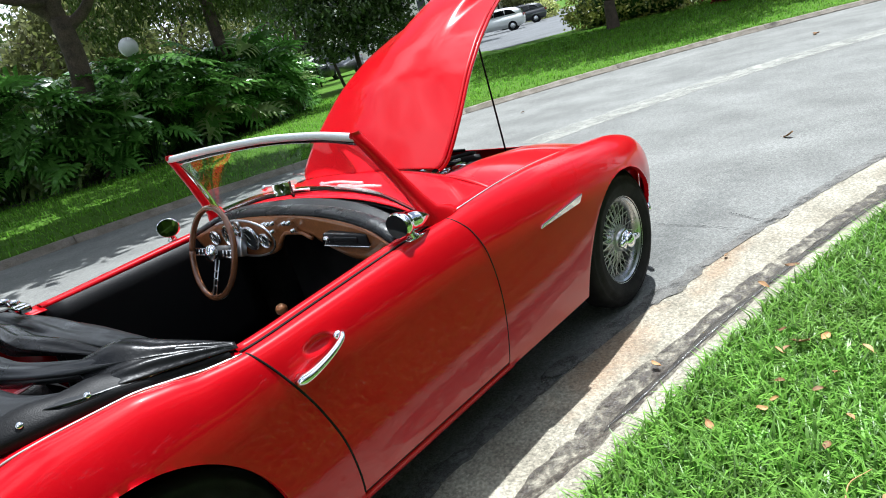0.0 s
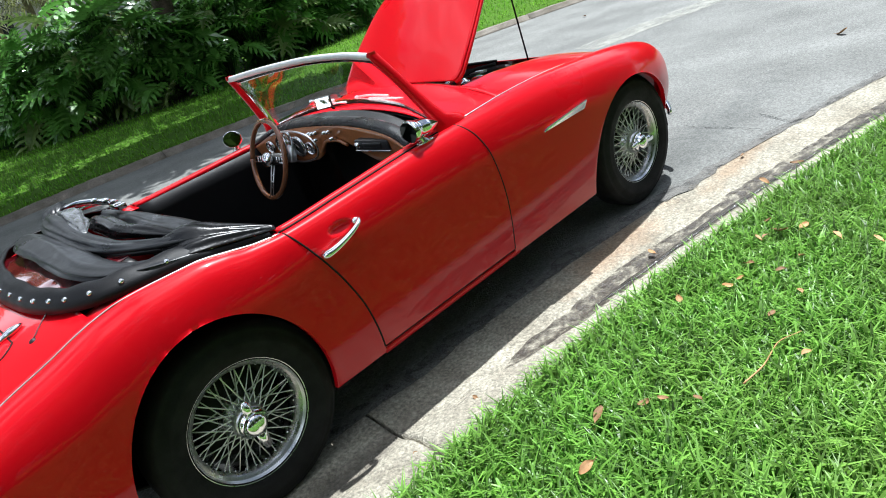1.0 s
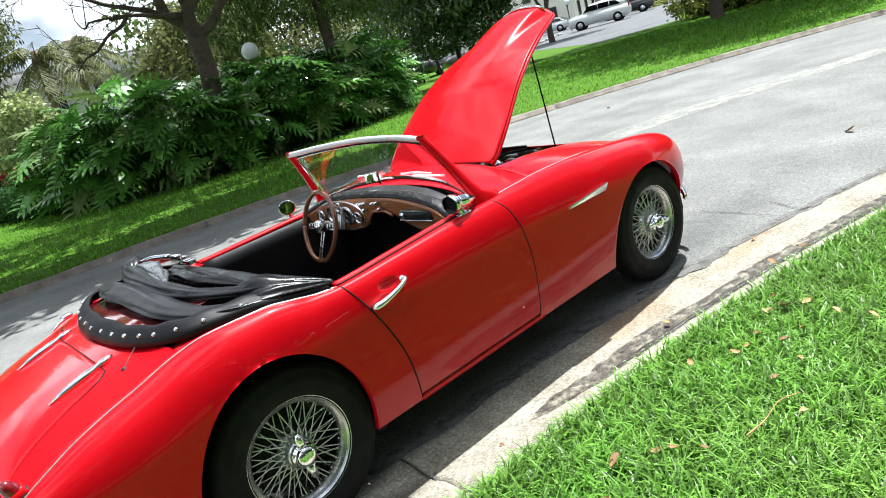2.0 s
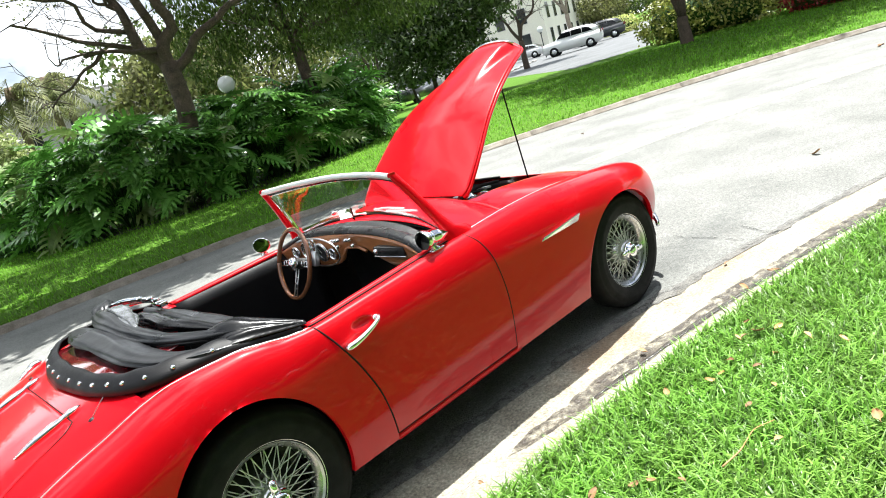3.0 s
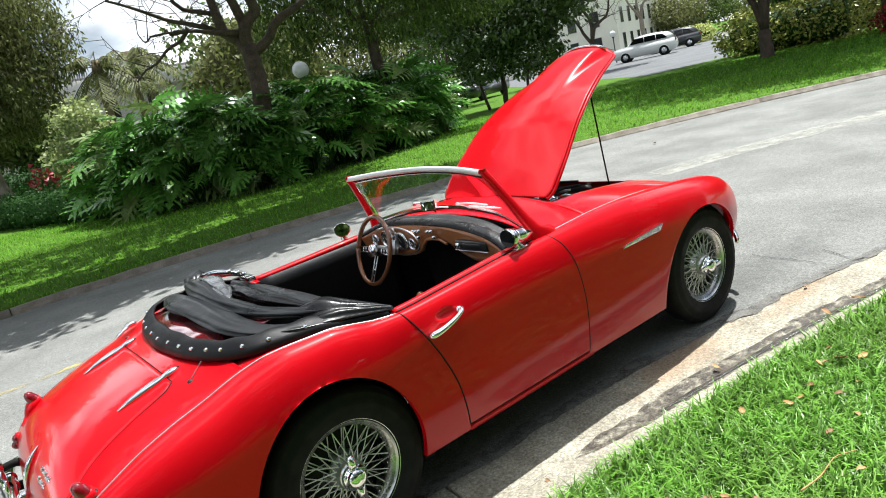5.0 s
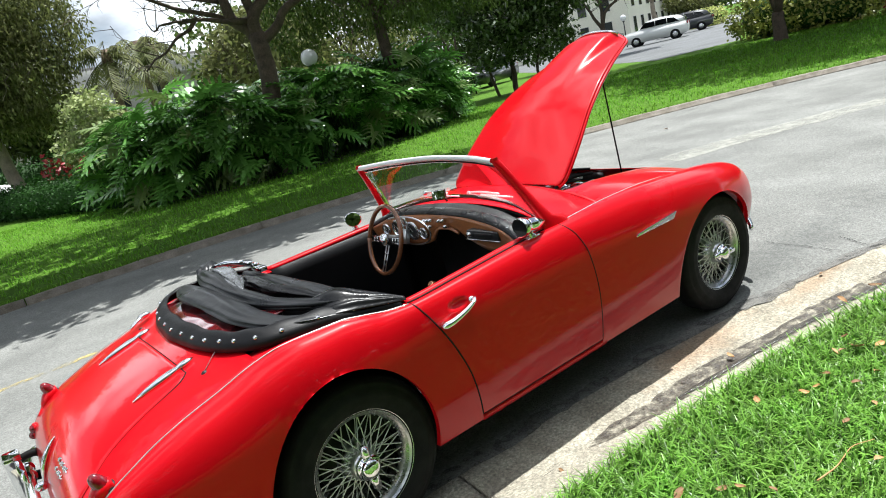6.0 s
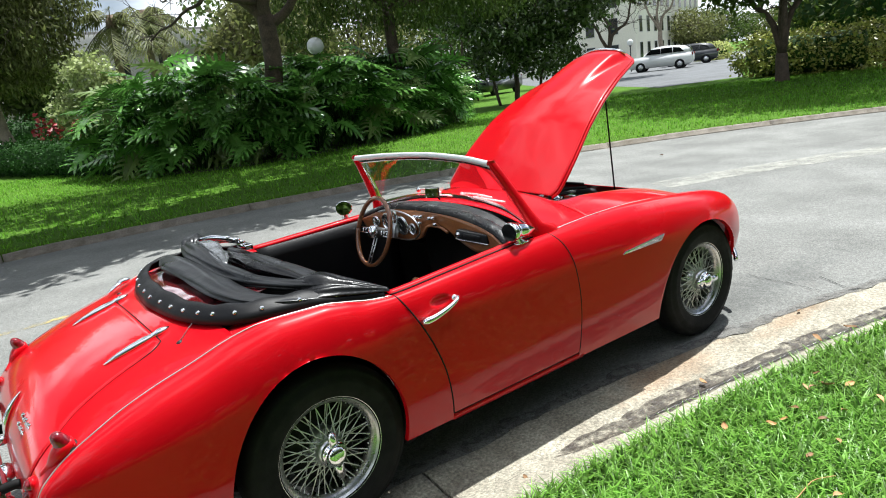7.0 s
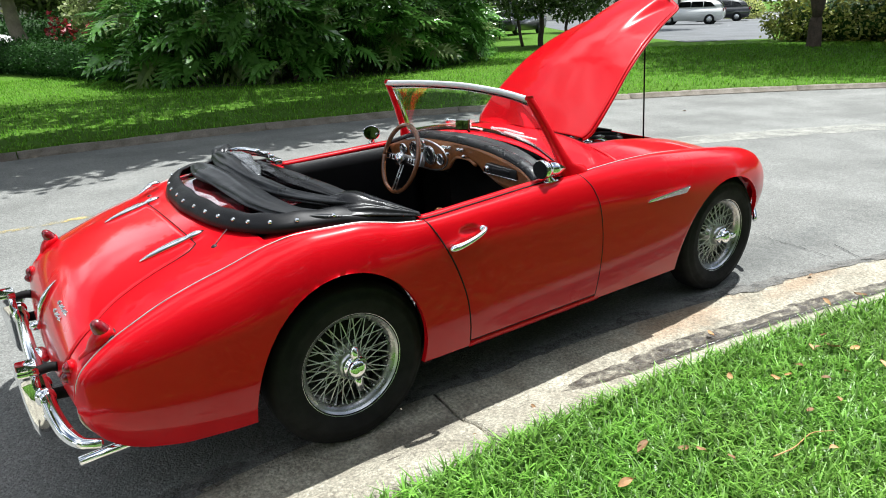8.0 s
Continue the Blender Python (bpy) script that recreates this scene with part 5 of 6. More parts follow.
# rear bumper, exhaust
bpts = [(-.86, -.755, .395), (-.91, -.725, .400), (-.945, -.62, .415), (-.958, -.48, .430), (-.964, -.25, .450), (-.966, 0, .456)]
bl = along(bpts + [(x, -y, z) for x, y, z in reversed(bpts[:-1])], 70)
bumper = tube("rear_bumper", bl, [.013 + .010 * min(min(i, 69 - i) / 6, 1) for i in range(70)], CHROME, car, "curved chrome rear bumper bar", 14, 1.1)


def overrider(y):
    """A tall flat-faced guard: rounded box sections, narrow at the foot, with a capped top."""
    secs = [(.270, .014, .016, .0), (.282, .022, .020, -.006), (.325, .030, .024, -.014), (.39, .041, .027, -.018), (.44, .044, .029, -.020), (.49, .045, .030, -.020), (.514, .045, .030, -.020), (.518, .049, .034, -.020), (.534, .049, .034, -.020), (.541, .043, .029, -.019)]
    verts = []
    for z, hw, hd, dx in secs:
        for k in range(16):
            a = 2 * math.pi * k / 16
            ca, sa = math.cos(a), math.sin(a)
            verts.append((-.975 + dx + hd * math.copysign(abs(ca) ** .32, ca), y + hw * math.copysign(abs(sa) ** .32, sa), z))
    return link("overrider", verts, rows_to_faces(len(secs), 16, True) + [tuple(range(16)), tuple(range(len(secs) * 16 - 16, len(secs) * 16))], CHROME, bumper, "tall flat-faced chrome bumper overrider")


for y in (-.39, .39):
    overrider(y)
    for dy in (-.05, .05):
        tube("collar", [(-.962, y + dy - .008, .438), (-.962, y + dy + .008, .438)], .030, CHROME, bumper, "chrome collar beside the overrider", 14)
    tube("bumper_bracket", along([(-.975, y + .03, .43), (-.93, y + .03, .40), (-.86, y + .01, .40)], 10), .020, BLACK, bumper, "black bumper bracket", 10)
    tube("bumper_bracket", along([(-.975, y + .02, .50), (-.93, y + .02, .505), (-.865, y + .02, .47)], 10), .016, BLACK, bumper, "black overrider stay", 10)
part("plate_lamp", ball_bm((-.945, -.12, .445), .038, (1.0, 1.3, .8)), CHROME, car, "rounded chrome plate lamp")
tube("exhaust_pipe", [(-.50, -.52, .235), (-.92, -.55, .235)], .018, CHROME, car, "polished exhaust tailpipe", 16)
fb = along([(2.825, -.605, .300), (2.855, -.585, .315), (2.90, -.52, .36), (2.98, -.35, .45), (3.05, 0, .45), (2.98, .35, .45), (2.90, .52, .36), (2.855, .585, .315), (2.825, .605, .300)], 50)
tube("front_bumper", fb, [.012 + .014 * min(min(i, 49 - i) / 5, 1) for i in range(50)], CHROME, car, "chrome front bumper wrapping the fender", 12, 1.2)

# ---- buildings and parked cars ----
def facade(name, origin, along_dir, length, storeys, depth, mat, label, spacing=3.2, storey_h=3.0, win=(1.1, 1.5), galleries=False):
    """A block of flats: a wall with set-in windows on its long face and end, and a flat roof with a parapet."""
    b = empty(name, origin, label, "building")
    b.rotation_euler = (0, 0, math.atan2(along_dir[1], along_dir[0]))
    H = storeys * storey_h + 0.4
    part("wall", box_bm(0, length, 0, depth, -0.2, H), mat, b, smooth=False)
    part("roof", box_bm(-0.4, length + 0.4, -0.4, depth + 0.4, H, H + 0.35, 0.03), ROOF, b, smooth=False)
    for k in range(storeys):
        z = 0.9 + k * storey_h
        if galleries:
            part("balcony", box_bm(-0.2, length + .2, -1.3, -0.01, k * storey_h + 2.75, k * storey_h + 2.95, 0.02), STUCCO_WHITE, b, "long walkway slab")
            part("balustrade", box_bm(-0.2, length + .2, -1.3, -1.22, k * storey_h + 2.95, k * storey_h + 3.85, 0.01), STUCCO_WHITE, b, "white walkway balustrade")
        i = 0
        x = 1.4
        while x + win[0] < length - .5:
            w = part("window", box_bm(x, x + win[0], -0.05, 0.02, z, z + win[1]), STUCCO_WHITE, b, "white-framed window", False)
            part("pane", box_bm(x + .06, x + win[0] / 2 - .02, -0.065, -0.045, z + .06, z + win[1] - .06), WINDOW, w, smooth=False)
            part("pane", box_bm(x + win[0] / 2 + .02, x + win[0] - .06, -0.065, -0.045, z + .06, z + win[1] - .06), WINDOW, w, smooth=False)
            x += spacing
        y = 2.0
        while y + win[0] < depth:
            w = part("window", box_bm(-0.05, 0.02, y, y + win[0], z, z + win[1]), STUCCO_WHITE, b, "white-framed window", False)
            part("pane", box_bm(-0.065, -0.045, y + .06, y + win[0] - .06, z + .06, z + win[1] - .06), WINDOW, w, smooth=False)
            y += spacing
    return b


facade("apartment_building", (66.9, 48.5, 0), (0.945, 0.33), 30, 3, 22, STUCCO, "three-storey cream apartment building with dark windows", spacing=2.9, win=(1.15, 1.9))
facade("apartment_building", (-22, 51, 0), (1, 0.05), 46, 2, 12, STUCCO_WHITE, "white apartment building with open walkways", galleries=True, storey_h=3.4)
facade("garage_row", (22, 46, 0), (0.9, 0.2), 22, 1, 8, STUCCO_WHITE, "low white garage row beyond the trees", storey_h=2.7)


def parked_car(name, at, heading, body, L, W, H, label, suv=True):
    """A parked car: shaped body, dark windows, wheels with rims and lamps. x is its forward axis."""
    c = empty(name, at, label, "car")
    c.rotation_euler = (0, 0, radians(heading))
    f = L / 2
    belt = H * .64
    low = [(-f + .03, .40), (-f - .02, .66), (-f + .02, belt - .10), (-f + .12, belt), (0, belt), (f * .40, belt + .02), (f * .62, belt), (f - .20, belt - .05), (f - .03, belt - .14), (f + .02, .70), (f - .01, .34), (f - .22, .25), (-f + .25, .24)]
    cab = [(-f + .10, belt - .02), (-f + (.38 if suv else .75), H - .26), (-f + (.62 if suv else 1.0), H - .12), (-f + (1.15 if suv else 1.5), H - .04), (-f * .15, H), (f * .14, H - .04), (f * .25, H - .12), (f * .56, belt - .03)]
    for nm, prof, w, mat in (("body", low, W / 2, body), ("cabin", cab, W / 2 - .06, body)):
        bm = bmesh.new()
        tuck = .10 if nm == "cabin" else 0
        lo = [bm.verts.new((x, -w + tuck * (z > belt + .05), z)) for x, z in prof]
        hi = [bm.verts.new((x, w - tuck * (z > belt + .05), z)) for x, z in prof]
        bm.faces.new(lo)
        bm.faces.new(hi)
        for i in range(len(prof)):
            j = (i + 1) % len(prof)
            bm.faces.new((lo[i], lo[j], hi[j], hi[i]))
        bmesh.ops.recalc_face_normals(bm, faces=bm.faces)
        bmesh.ops.bevel(bm, geom=bm.edges[:], offset=.06, segments=3, affect="EDGES")
        part(nm, bm, mat, c)
    for sgn in (-1, 1):
        for x0, x1 in ((-f + .55, -f * .40), (-f * .390, f * -.03), (f * -.022, f * .46)):
            bm = bmesh.new()
            y = sgn * (W / 2 - .055)
            yt = sgn * (W / 2 - .135)
            vs = [bm.verts.new(p) for p in ((x0, y, belt + .08), (x1, y, belt + .08), (x1 - (.40 if x1 > 0 else .01), yt, H - (.17 if x1 > 0 else .15)), (x0 + (.32 if x0 < -f * .5 else .01), yt, H - (.22 if x0 < -f * .5 else .16)))]
            bm.faces.new(vs)
            r = bmesh.ops.solidify(bm, geom=bm.faces[:], thickness=.02)
            part("side_window", bm, CARGLASS, c, smooth=False)
        for x in (-f * .60, f * .62):
            w = link("wheel", *lathe_data([(.20, -.1), (.30, -.11), (.375, -.06), (.375, .06), (.30, .11), (.20, .10)], 24, (0, 0, 0)), RUBBER, c)
            w.location = (x, sgn * (W / 2 - .08), .34)
            link("rim", *lathe_data([(.001, .06), (.08, .07), (.20, .04), (.21, .10), (.001, .085)] if sgn > 0 else [(.001, -.06), (.08, -.07), (.20, -.04), (.21, -.10), (.001, -.085)], 20), STEEL, w)
        part("tail_lamp", box_bm(-f - .035, -f + .05, sgn * (W / 2 - .12) - .09, sgn * (W / 2 - .12) + .09, belt - .22, belt - .02, .02), REDLENS, c)
        part("headlamp", box_bm(f - .16, f + .01, sgn * (W / 2 - .2) - .12, sgn * (W / 2 - .2) + .12, .62, .76, .03), CLEAR, c)
    bm = bmesh.new()
    vs = [bm.verts.new(p) for p in ((-f + .09, -W / 2 + .2, belt + .06), (-f + .09, W / 2 - .2, belt + .06), (-f + (.27 if suv else .8), W / 2 - .24, H - .12), (-f + (.27 if suv else .8), -W / 2 + .24, H - .12))]
    bm.faces.new(vs)
    bmesh.ops.solidify(bm, geom=bm.faces[:], thickness=-.03)
    part("rear_window", bm, CARGLASS, c, smooth=False)
    return c


parked_car("parked_suv", (43.5, 28.6, .126), 118, CARWHITE, 4.5, 1.8, 1.70, "silver-white sport utility car parked on the court")
parked_car("parked_suv", (51.0, 31.2, .126), 118, CARDARK, 4.5, 1.8, 1.65, "dark sport utility car parked behind the white one")
parked_car("parked_car", (55, 43, .126), 118, CARWHITE, 4.4, 1.75, 1.45, "pale saloon car parked by the building", False)
parked_car("parked_van", (27.5, 29.4, .12), 200, CARDARK, 4.6, 1.8, 1.6, "dark car parked behind the forked tree")
parked_car("parked_van", (24.5, 33.5, .12), 20, CARWHITE, 5.2, 1.95, 2.3, "white van parked beyond the hedge")
parked_car("parked_car", (-0.7, 31.6, .12), 8, CARWHITE, 4.4, 1.75, 1.78, "white car parked beyond the hedge", False)
parked_car("parked_car", (5.8, 19.6, .12), 10, CARWHITE, 4.4, 1.75, 1.45, "silver car half hidden behind the philodendrons", False)

# ---- plants ----
def leaf_cloud(name, blobs, n, size, mat, parent, label="", seed=1, droop=0.3, long=2.0, shell=0.55):
    """A crown of many small folded leaves, gathered in clumps inside uneven blobs (centre, radii)."""
    rng = np.random.default_rng(seed)
    vol = np.array([b[1][0] * b[1][1] * b[1][2] for b in blobs]) ** 0.67
    pick = rng.choice(len(blobs), n, p=vol / vol.sum())
    c, r = np.array([b[0] for b in blobs], float)[pick], np.array([b[1] for b in blobs], float)[pick]
    # clumps
    k = max(n // 24, 4)
    cd = rng.normal(size=(k, 3))
    cd /= np.linalg.norm(cd, axis=1)[:, None]
    cr = (shell + (1 - shell) * rng.random(k)) ** 0.8
    clump = rng.integers(0, k, n)
    off = cd[clump] * cr[clump][:, None] + rng.normal(size=(n, 3)) * 0.13
    p = c + off * r
    ang = rng.random(n) * 2 * np.pi
    pitch = rng.normal(size=n) * 0.6 - droop
    d = np.stack([np.cos(ang) * np.cos(pitch), np.sin(ang) * np.cos(pitch), np.sin(pitch)], 1)
    q = np.cross(d, rng.normal(size=(n, 3)))
    q /= np.linalg.norm(q, axis=1)[:, None] + 1e-9
    nn = np.cross(q, d)
    s = size * (0.6 + 0.8 * rng.random(n))[:, None]
    tip, mid = p + d * s * long, p + d * s * long * 0.5
    v = np.stack([p, mid - q * s * .5 + nn * s * .12, tip, mid + q * s * .5 + nn * s * .12], 1).reshape(-1, 3)
    b = (np.arange(n) * 4)[:, None]
    loops = np.concatenate([b + np.array([0, 1, 2]), b + np.array([0, 2, 3])], 1)
    me = bpy.data.meshes.new(name)
    me.vertices.add(len(v))
    me.vertices.foreach_set("co", v.ravel())
    me.loops.add(loops.size)
    me.loops.foreach_set("vertex_index", loops.ravel().astype(np.int32))
    me.polygons.add(2 * n)
    me.polygons.foreach_set("loop_start", (np.arange(2 * n) * 3).astype(np.int32))
    me.update(calc_edges=True)
    me.validate()
    me.materials.append(mat)
    ob = new(name, me)
    ob.parent = parent
    if label:
        tagged(ob, label)
    return ob


def limb_points(start, aim, n, wander, rng):
    a, b = Vector(start), Vector(aim)
    l = (b - a).length
    pts = []
    for i in range(n):
        t = i / (n - 1)
        w = math.sin(math.pi * t) * wander * l
        pts.append(a.lerp(b, t) + Vector((rng.uniform(-1, 1), rng.uniform(-1, 1), rng.uniform(-0.6, 0.6))) * w)
    return along(pts, n * 2)


def limb(name, start, aim, r0, r1, mat, parent, rng, wander=0.06, n=5, sides=9):
    pts = limb_points(start, aim, n, wander, rng)
    m = len(pts)
    return tube(name, pts, [r0 + (r1 - r0) * (i / (m - 1)) ** 0.8 for i in range(m)], mat, parent, sides=sides), pts


def twigs(name, sources, count, length, r, mat, parent, rng, up=0.2, levels=2):
    """Many thin forking twigs from points on limbs, as one mesh."""
    verts, faces = [], []

    def grow(p, d, l, rad, level):
        mid = p + d * l * 0.5 + Vector((rng.uniform(-1, 1), rng.uniform(-1, 1), rng.uniform(-1, 1))) * l * 0.10
        end = p + d * l + Vector((rng.uniform(-1, 1), rng.uniform(-1, 1), rng.uniform(-1, 1))) * l * 0.15
        v, f = tube_data([p, mid, end], [rad, rad * 0.7, rad * 0.4], 5, capped=False)
        o = len(verts)
        verts.extend(v)
        faces.extend(tuple(i + o for i in q) for q in f)
        if level:
            for _ in range(rng.randint(2, 4)):
                nd = (d + Vector((rng.uniform(-1, 1), rng.uniform(-1, 1), rng.uniform(-0.7, 0.9))) * 0.9).normalized()
                grow(mid.lerp(end, rng.uniform(0, 1)), nd, l * rng.uniform(0.45, 0.75), rad * 0.55, level - 1)

    for _ in range(count):
        p = Vector(rng.choice(sources))
        d = Vector((rng.uniform(-1, 1), rng.uniform(-1, 1), rng.uniform(-0.5 + up, 0.7 + up))).normalized()
        grow(p, d, length * rng.uniform(0.6, 1.3), r, levels)
    return tagged(link(name, verts, faces, mat, parent), kind="stuff")


def tree(name, base, height, trunk_r, limbs, blobs, leaves, leaf_size, leaf_mat, bark, label, seed, droop=0.3, long=2.0, fork=0.45, lean=(0, 0), extra=()):
    """limbs: aims of the main limbs, relative to the base; blobs: (centre relative to the base, radii)."""
    rng = random.Random(seed)
    t = empty(name, base, label, "tree")
    top = (lean[0], lean[1], height * fork)
    _, pts = limb("trunk", (0, 0, -0.1), top, trunk_r, trunk_r * 0.72, bark, t, rng, 0.03, sides=14)
    src = []
    for aim in limbs:
        _, lp = limb("limb", top, aim, trunk_r * 0.55, trunk_r * 0.16, bark, t, rng, 0.08)
        src += lp[len(lp) // 3:]
    if src:
        twigs("twig_work", src, 26, height * 0.13, trunk_r * 0.12, bark, t, rng)
    if leaves:
        leaf_cloud("crown", blobs, leaves, leaf_size, leaf_mat, t, seed=seed, droop=droop, long=long)
    for args in extra:
        leaf_cloud(*args[:1], *args[1:5], t, seed=seed + 50, droop=droop, long=long)
    return t


# bare-limbed tree behind the planting bed
rng = random.Random(11)
bt = empty("bare_tree", (6.0, 12.9, 0.12), "large bare-limbed tree with spreading grey branches", "tree")
fork = Vector((0.05, -0.05, 3.30))
limb("trunk", (0, 0, -0.1), fork, 0.235, 0.20, BARK, bt, rng, 0.02, sides=16)
aims = [(-0.75, 0.25, 5.3), (-0.45, 0.1, 7.6), (0.5, -0.35, 6.2), (2.4, -1.1, 4.6)]
srcs = []
for a, r in zip(aims, (0.17, 0.13, 0.17, 0.13)):
    _, lp = limb("limb", fork - Vector((0, 0, 0.25)), a, r, r * 0.4, BARK, bt, rng, 0.09, 7)
    srcs += lp[5:]
for s, a, r in (((-0.35, 0.1, 3.6), (-2.6, 0.5, 4.7), 0.075), ((-0.45, 0.1, 4.1), (-3.2, 0.6, 5.9), 0.06), ((0.1, 0, 3.6), (-1.7, -0.5, 3.75), 0.085), ((-1.3, -0.3, 3.8), (-2.6, 0.0, 2.9), 0.05), ((-0.5, 0.2, 5.0), (-2.8, 0.5, 7.6), 0.06), ((0.4, -0.3, 5.0), (2.2, -1.2, 7.0), 0.08), ((1.6, -0.8, 4.2), (3.6, -1.6, 5.4), 0.06), ((-0.4, 0.1, 6.0), (0.6, 0.4, 9.0), 0.07)):
    _, lp = limb("limb", s, a, r, r * 0.35, BARK, bt, rng, 0.10, 6, 7)
    srcs += lp[3:]
for i in range(16):
    s = Vector(rng.choice(srcs))
    a = s + Vector((rng.uniform(-1.9, 1.5), rng.uniform(-0.9, 0.7), rng.uniform(-0.2, 1.5)))
    _, lp = limb("limb", s, a, 0.045, 0.014, BARK, bt, rng, 0.16, 7, 6)
    srcs += lp[4:]
twigs("twig_work", srcs, 130, 0.95, 0.014, BARK, bt, rng, 0.15, 2)
leaf_cloud("sparse_leaves", [((-1.8, 0.4, 6.2), (2.2, 1.6, 1.2)), ((2.5, -1.0, 6.4), (2.0, 1.6, 1.0))], 1500, 0.045, LEAF_OLIVE, bt, seed=12)
# leaves out of view overhead, added to cast dappled shade on road and lawn
leaf_cloud("upper_crown", [((x - 6, y - 12.9, 5.1), (2.3, 1.6, 0.6)) for x, y in ((-1.9, 7.2), (1.1, 7.2), (4.1, 7.4), (6.6, 7.9), (-5.0, 7.2), (-8.5, 6.6))], 35000, 0.125, LEAF_OLIVE, bt, seed=13)
leaf_cloud("upper_crown", [((x - 6, y - 12.9, 7.0), (2.7, 1.9, 0.8)) for x, y in ((3.5, 11.2), (-1.0, 10.8), (-5.0, 10.8), (7.5, 11.5))], 12000, 0.13, LEAF_OLIVE, bt, seed=14)
limb("limb", (-0.75, 0.2, 5.2), (-4.2, -5.4, 5.1), 0.09, 0.04, BARK, bt, rng)
limb("limb", (0.4, -0.3, 5.4), (-0.6, -5.6, 5.2), 0.09, 0.04, BARK, bt, rng)

tree("weeping_tree", (10.9, 15.0, 0.12), 8.0, 0.22, [(-2.2, 0.8, 5.2), (1.4, -1.2, 5.4), (0.2, 0.6, 6.6), (2.8, -1.6, 4.2)],
     [((-1.4, 0.6, 5.6), (2.0, 1.8, 1.5)), ((1.2, -0.8, 5.6), (2.4, 1.8, 1.7)), ((0.2, 0.2, 7.4), (3.2, 2.6, 1.6)), ((-2.2, 1.0, 3.9), (1.0, 1.0, 1.2)), ((0.4, 0.0, 3.9), (2.6, 1.6, 0.9)), ((2.9, -1.6, 4.4), (1.5, 1.2, 1.3))],
     40000, 0.05, LEAF, BARK, "dark weeping tree with fine hanging leaves", 21, droop=1.0, long=3.2)
tree("magnolia_tree", (18.9, 18.2, 0.12), 7.0, 0.12, [(-1.2, 0.5, 4.2), (1.2, -0.8, 4.4), (0.1, 0.3, 5.4)],
     [((-1.5, 0.8, 4.1), (1.8, 1.6, 1.3)), ((1.0, -1.0, 3.8), (1.9, 1.6, 1.5)), ((0, 0, 5.6), (2.6, 2.2, 1.8)), ((-0.2, -0.4, 2.8), (2.2, 1.4, 0.7)), ((2.3, -1.7, 4.3), (1.5, 1.4, 1.7)), ((-0.8, 0.2, 1.9), (1.5, 1.2, 0.8)), ((1.2, -0.8, 1.9), (1.5, 1.2, 0.9))],
     27000, 0.10, LEAF_GLOSS, BARK, "dense tree with large glossy dark leaves", 23, droop=0.4, long=2.0, fork=0.22)
for x, y, h, s in ((18.3, 18.6, 3.2, 1), (19.6, 17.4, 3.4, 2)):
    r2 = random.Random(s)
    st = empty("slender_stem", (x, y, 0.12), "slender leaning grey trunk of the glossy tree", "tree trunk")
    limb("trunk", (0, 0, -0.1), (0.5 * (1 if s == 2 else -1), 0.2, h), 0.07, 0.04, BARK, st, r2, 0.05)
tree("forked_tree", (22.6, 26.2, 0.12), 7.5, 0.17, [(-1.0, 0.8, 4.6), (0.9, -0.6, 4.6), (0.2, 0.2, 5.4)],
     [((-0.8, 0.6, 5.4), (2.4, 2.2, 1.5)), ((1.0, -0.6, 5.6), (2.4, 2.2, 1.6))], 9000, 0.10, LEAF, BARK, "small forked tree on the lawn", 25, fork=0.14, droop=0.5)
tree("verge_tree", (21.9, 8.75, 0.12), 7.5, 0.24, [(-0.9, 0.9, 4.6), (0.7, -0.9, 4.8), (0.1, 0.1, 5.4), (-0.3, -0.5, 4.2)],
     [((-0.9, 0.9, 3.6), (1.5, 1.5, 1.0)), ((0.9, -1.0, 3.7), (1.5, 1.6, 1.0)), ((0, 0, 5.2), (3.4, 3.4, 1.6)), ((-2.6, 0.6, 6.0), (3.0, 2.6, 1.1)), ((1.2, -2.8, 6.0), (3.2, 2.8, 1.1)), ((-4.4, -1.8, 6.3), (3.2, 2.6, 1.0)), ((-1.4, 3.2, 6.4), (2.8, 2.6, 1.0)), ((2.6, 4.7, 6.4), (3.0, 2.6, 1.0)), ((-3.6, -3.9, 6.4), (2.8, 2.2, 1.0))], 46000, 0.12, LEAF, BARK, "small multi-stemmed verge tree with dark leaves", 27, fork=0.12, droop=0.5)
tree("tall_tree", (25.2, 6.2, 0.12), 10, 0.30, [(-1.5, 1, 7), (1.5, -1, 7.5), (0, 0, 8.5)], [((0, 0, 7.5), (4, 4, 2.0)), ((1, -3, 5.5), (3, 3, 1.5)), ((-0.5, -4.6, 6.3), (3.2, 3.0, 1.1)), ((-3.0, -3.6, 6.6), (2.6, 2.6, 1.0))], 17000, 0.14, LEAF, BARK, "tall straight-trunked tree behind the shrubs", 29, fork=0.6)
tree("hanging_tree", (1.5, 24.6, 0.12), 8.0, 0.26, [(-1.6, 0.5, 5.0), (1.6, -0.5, 5.0), (0.1, 0.2, 6.5)],
     [((-0.9, 0, 5.0), (2.0, 2.0, 2.0)), ((1.1, 0, 4.6), (1.5, 1.6, 2.0)), ((0.2, 0, 7.2), (2.6, 2.4, 1.8)), ((-3.2, 0, 5.2), (2.2, 2.0, 2.4)), ((-0.6, -0.4, 3.4), (2.0, 1.2, 0.9)), ((2.0, 0.2, 6.0), (1.5, 1.6, 1.6)), ((-3.0, 0.2, 3.4), (1.6, 1.2, 0.9))],
     52000, 0.062, LEAF_OLIVE, BARK_PALE, "broad drooping tree with olive leaves and a pale trunk", 31, droop=1.0, long=3.0, fork=0.38, lean=(-0.5, 0.1))
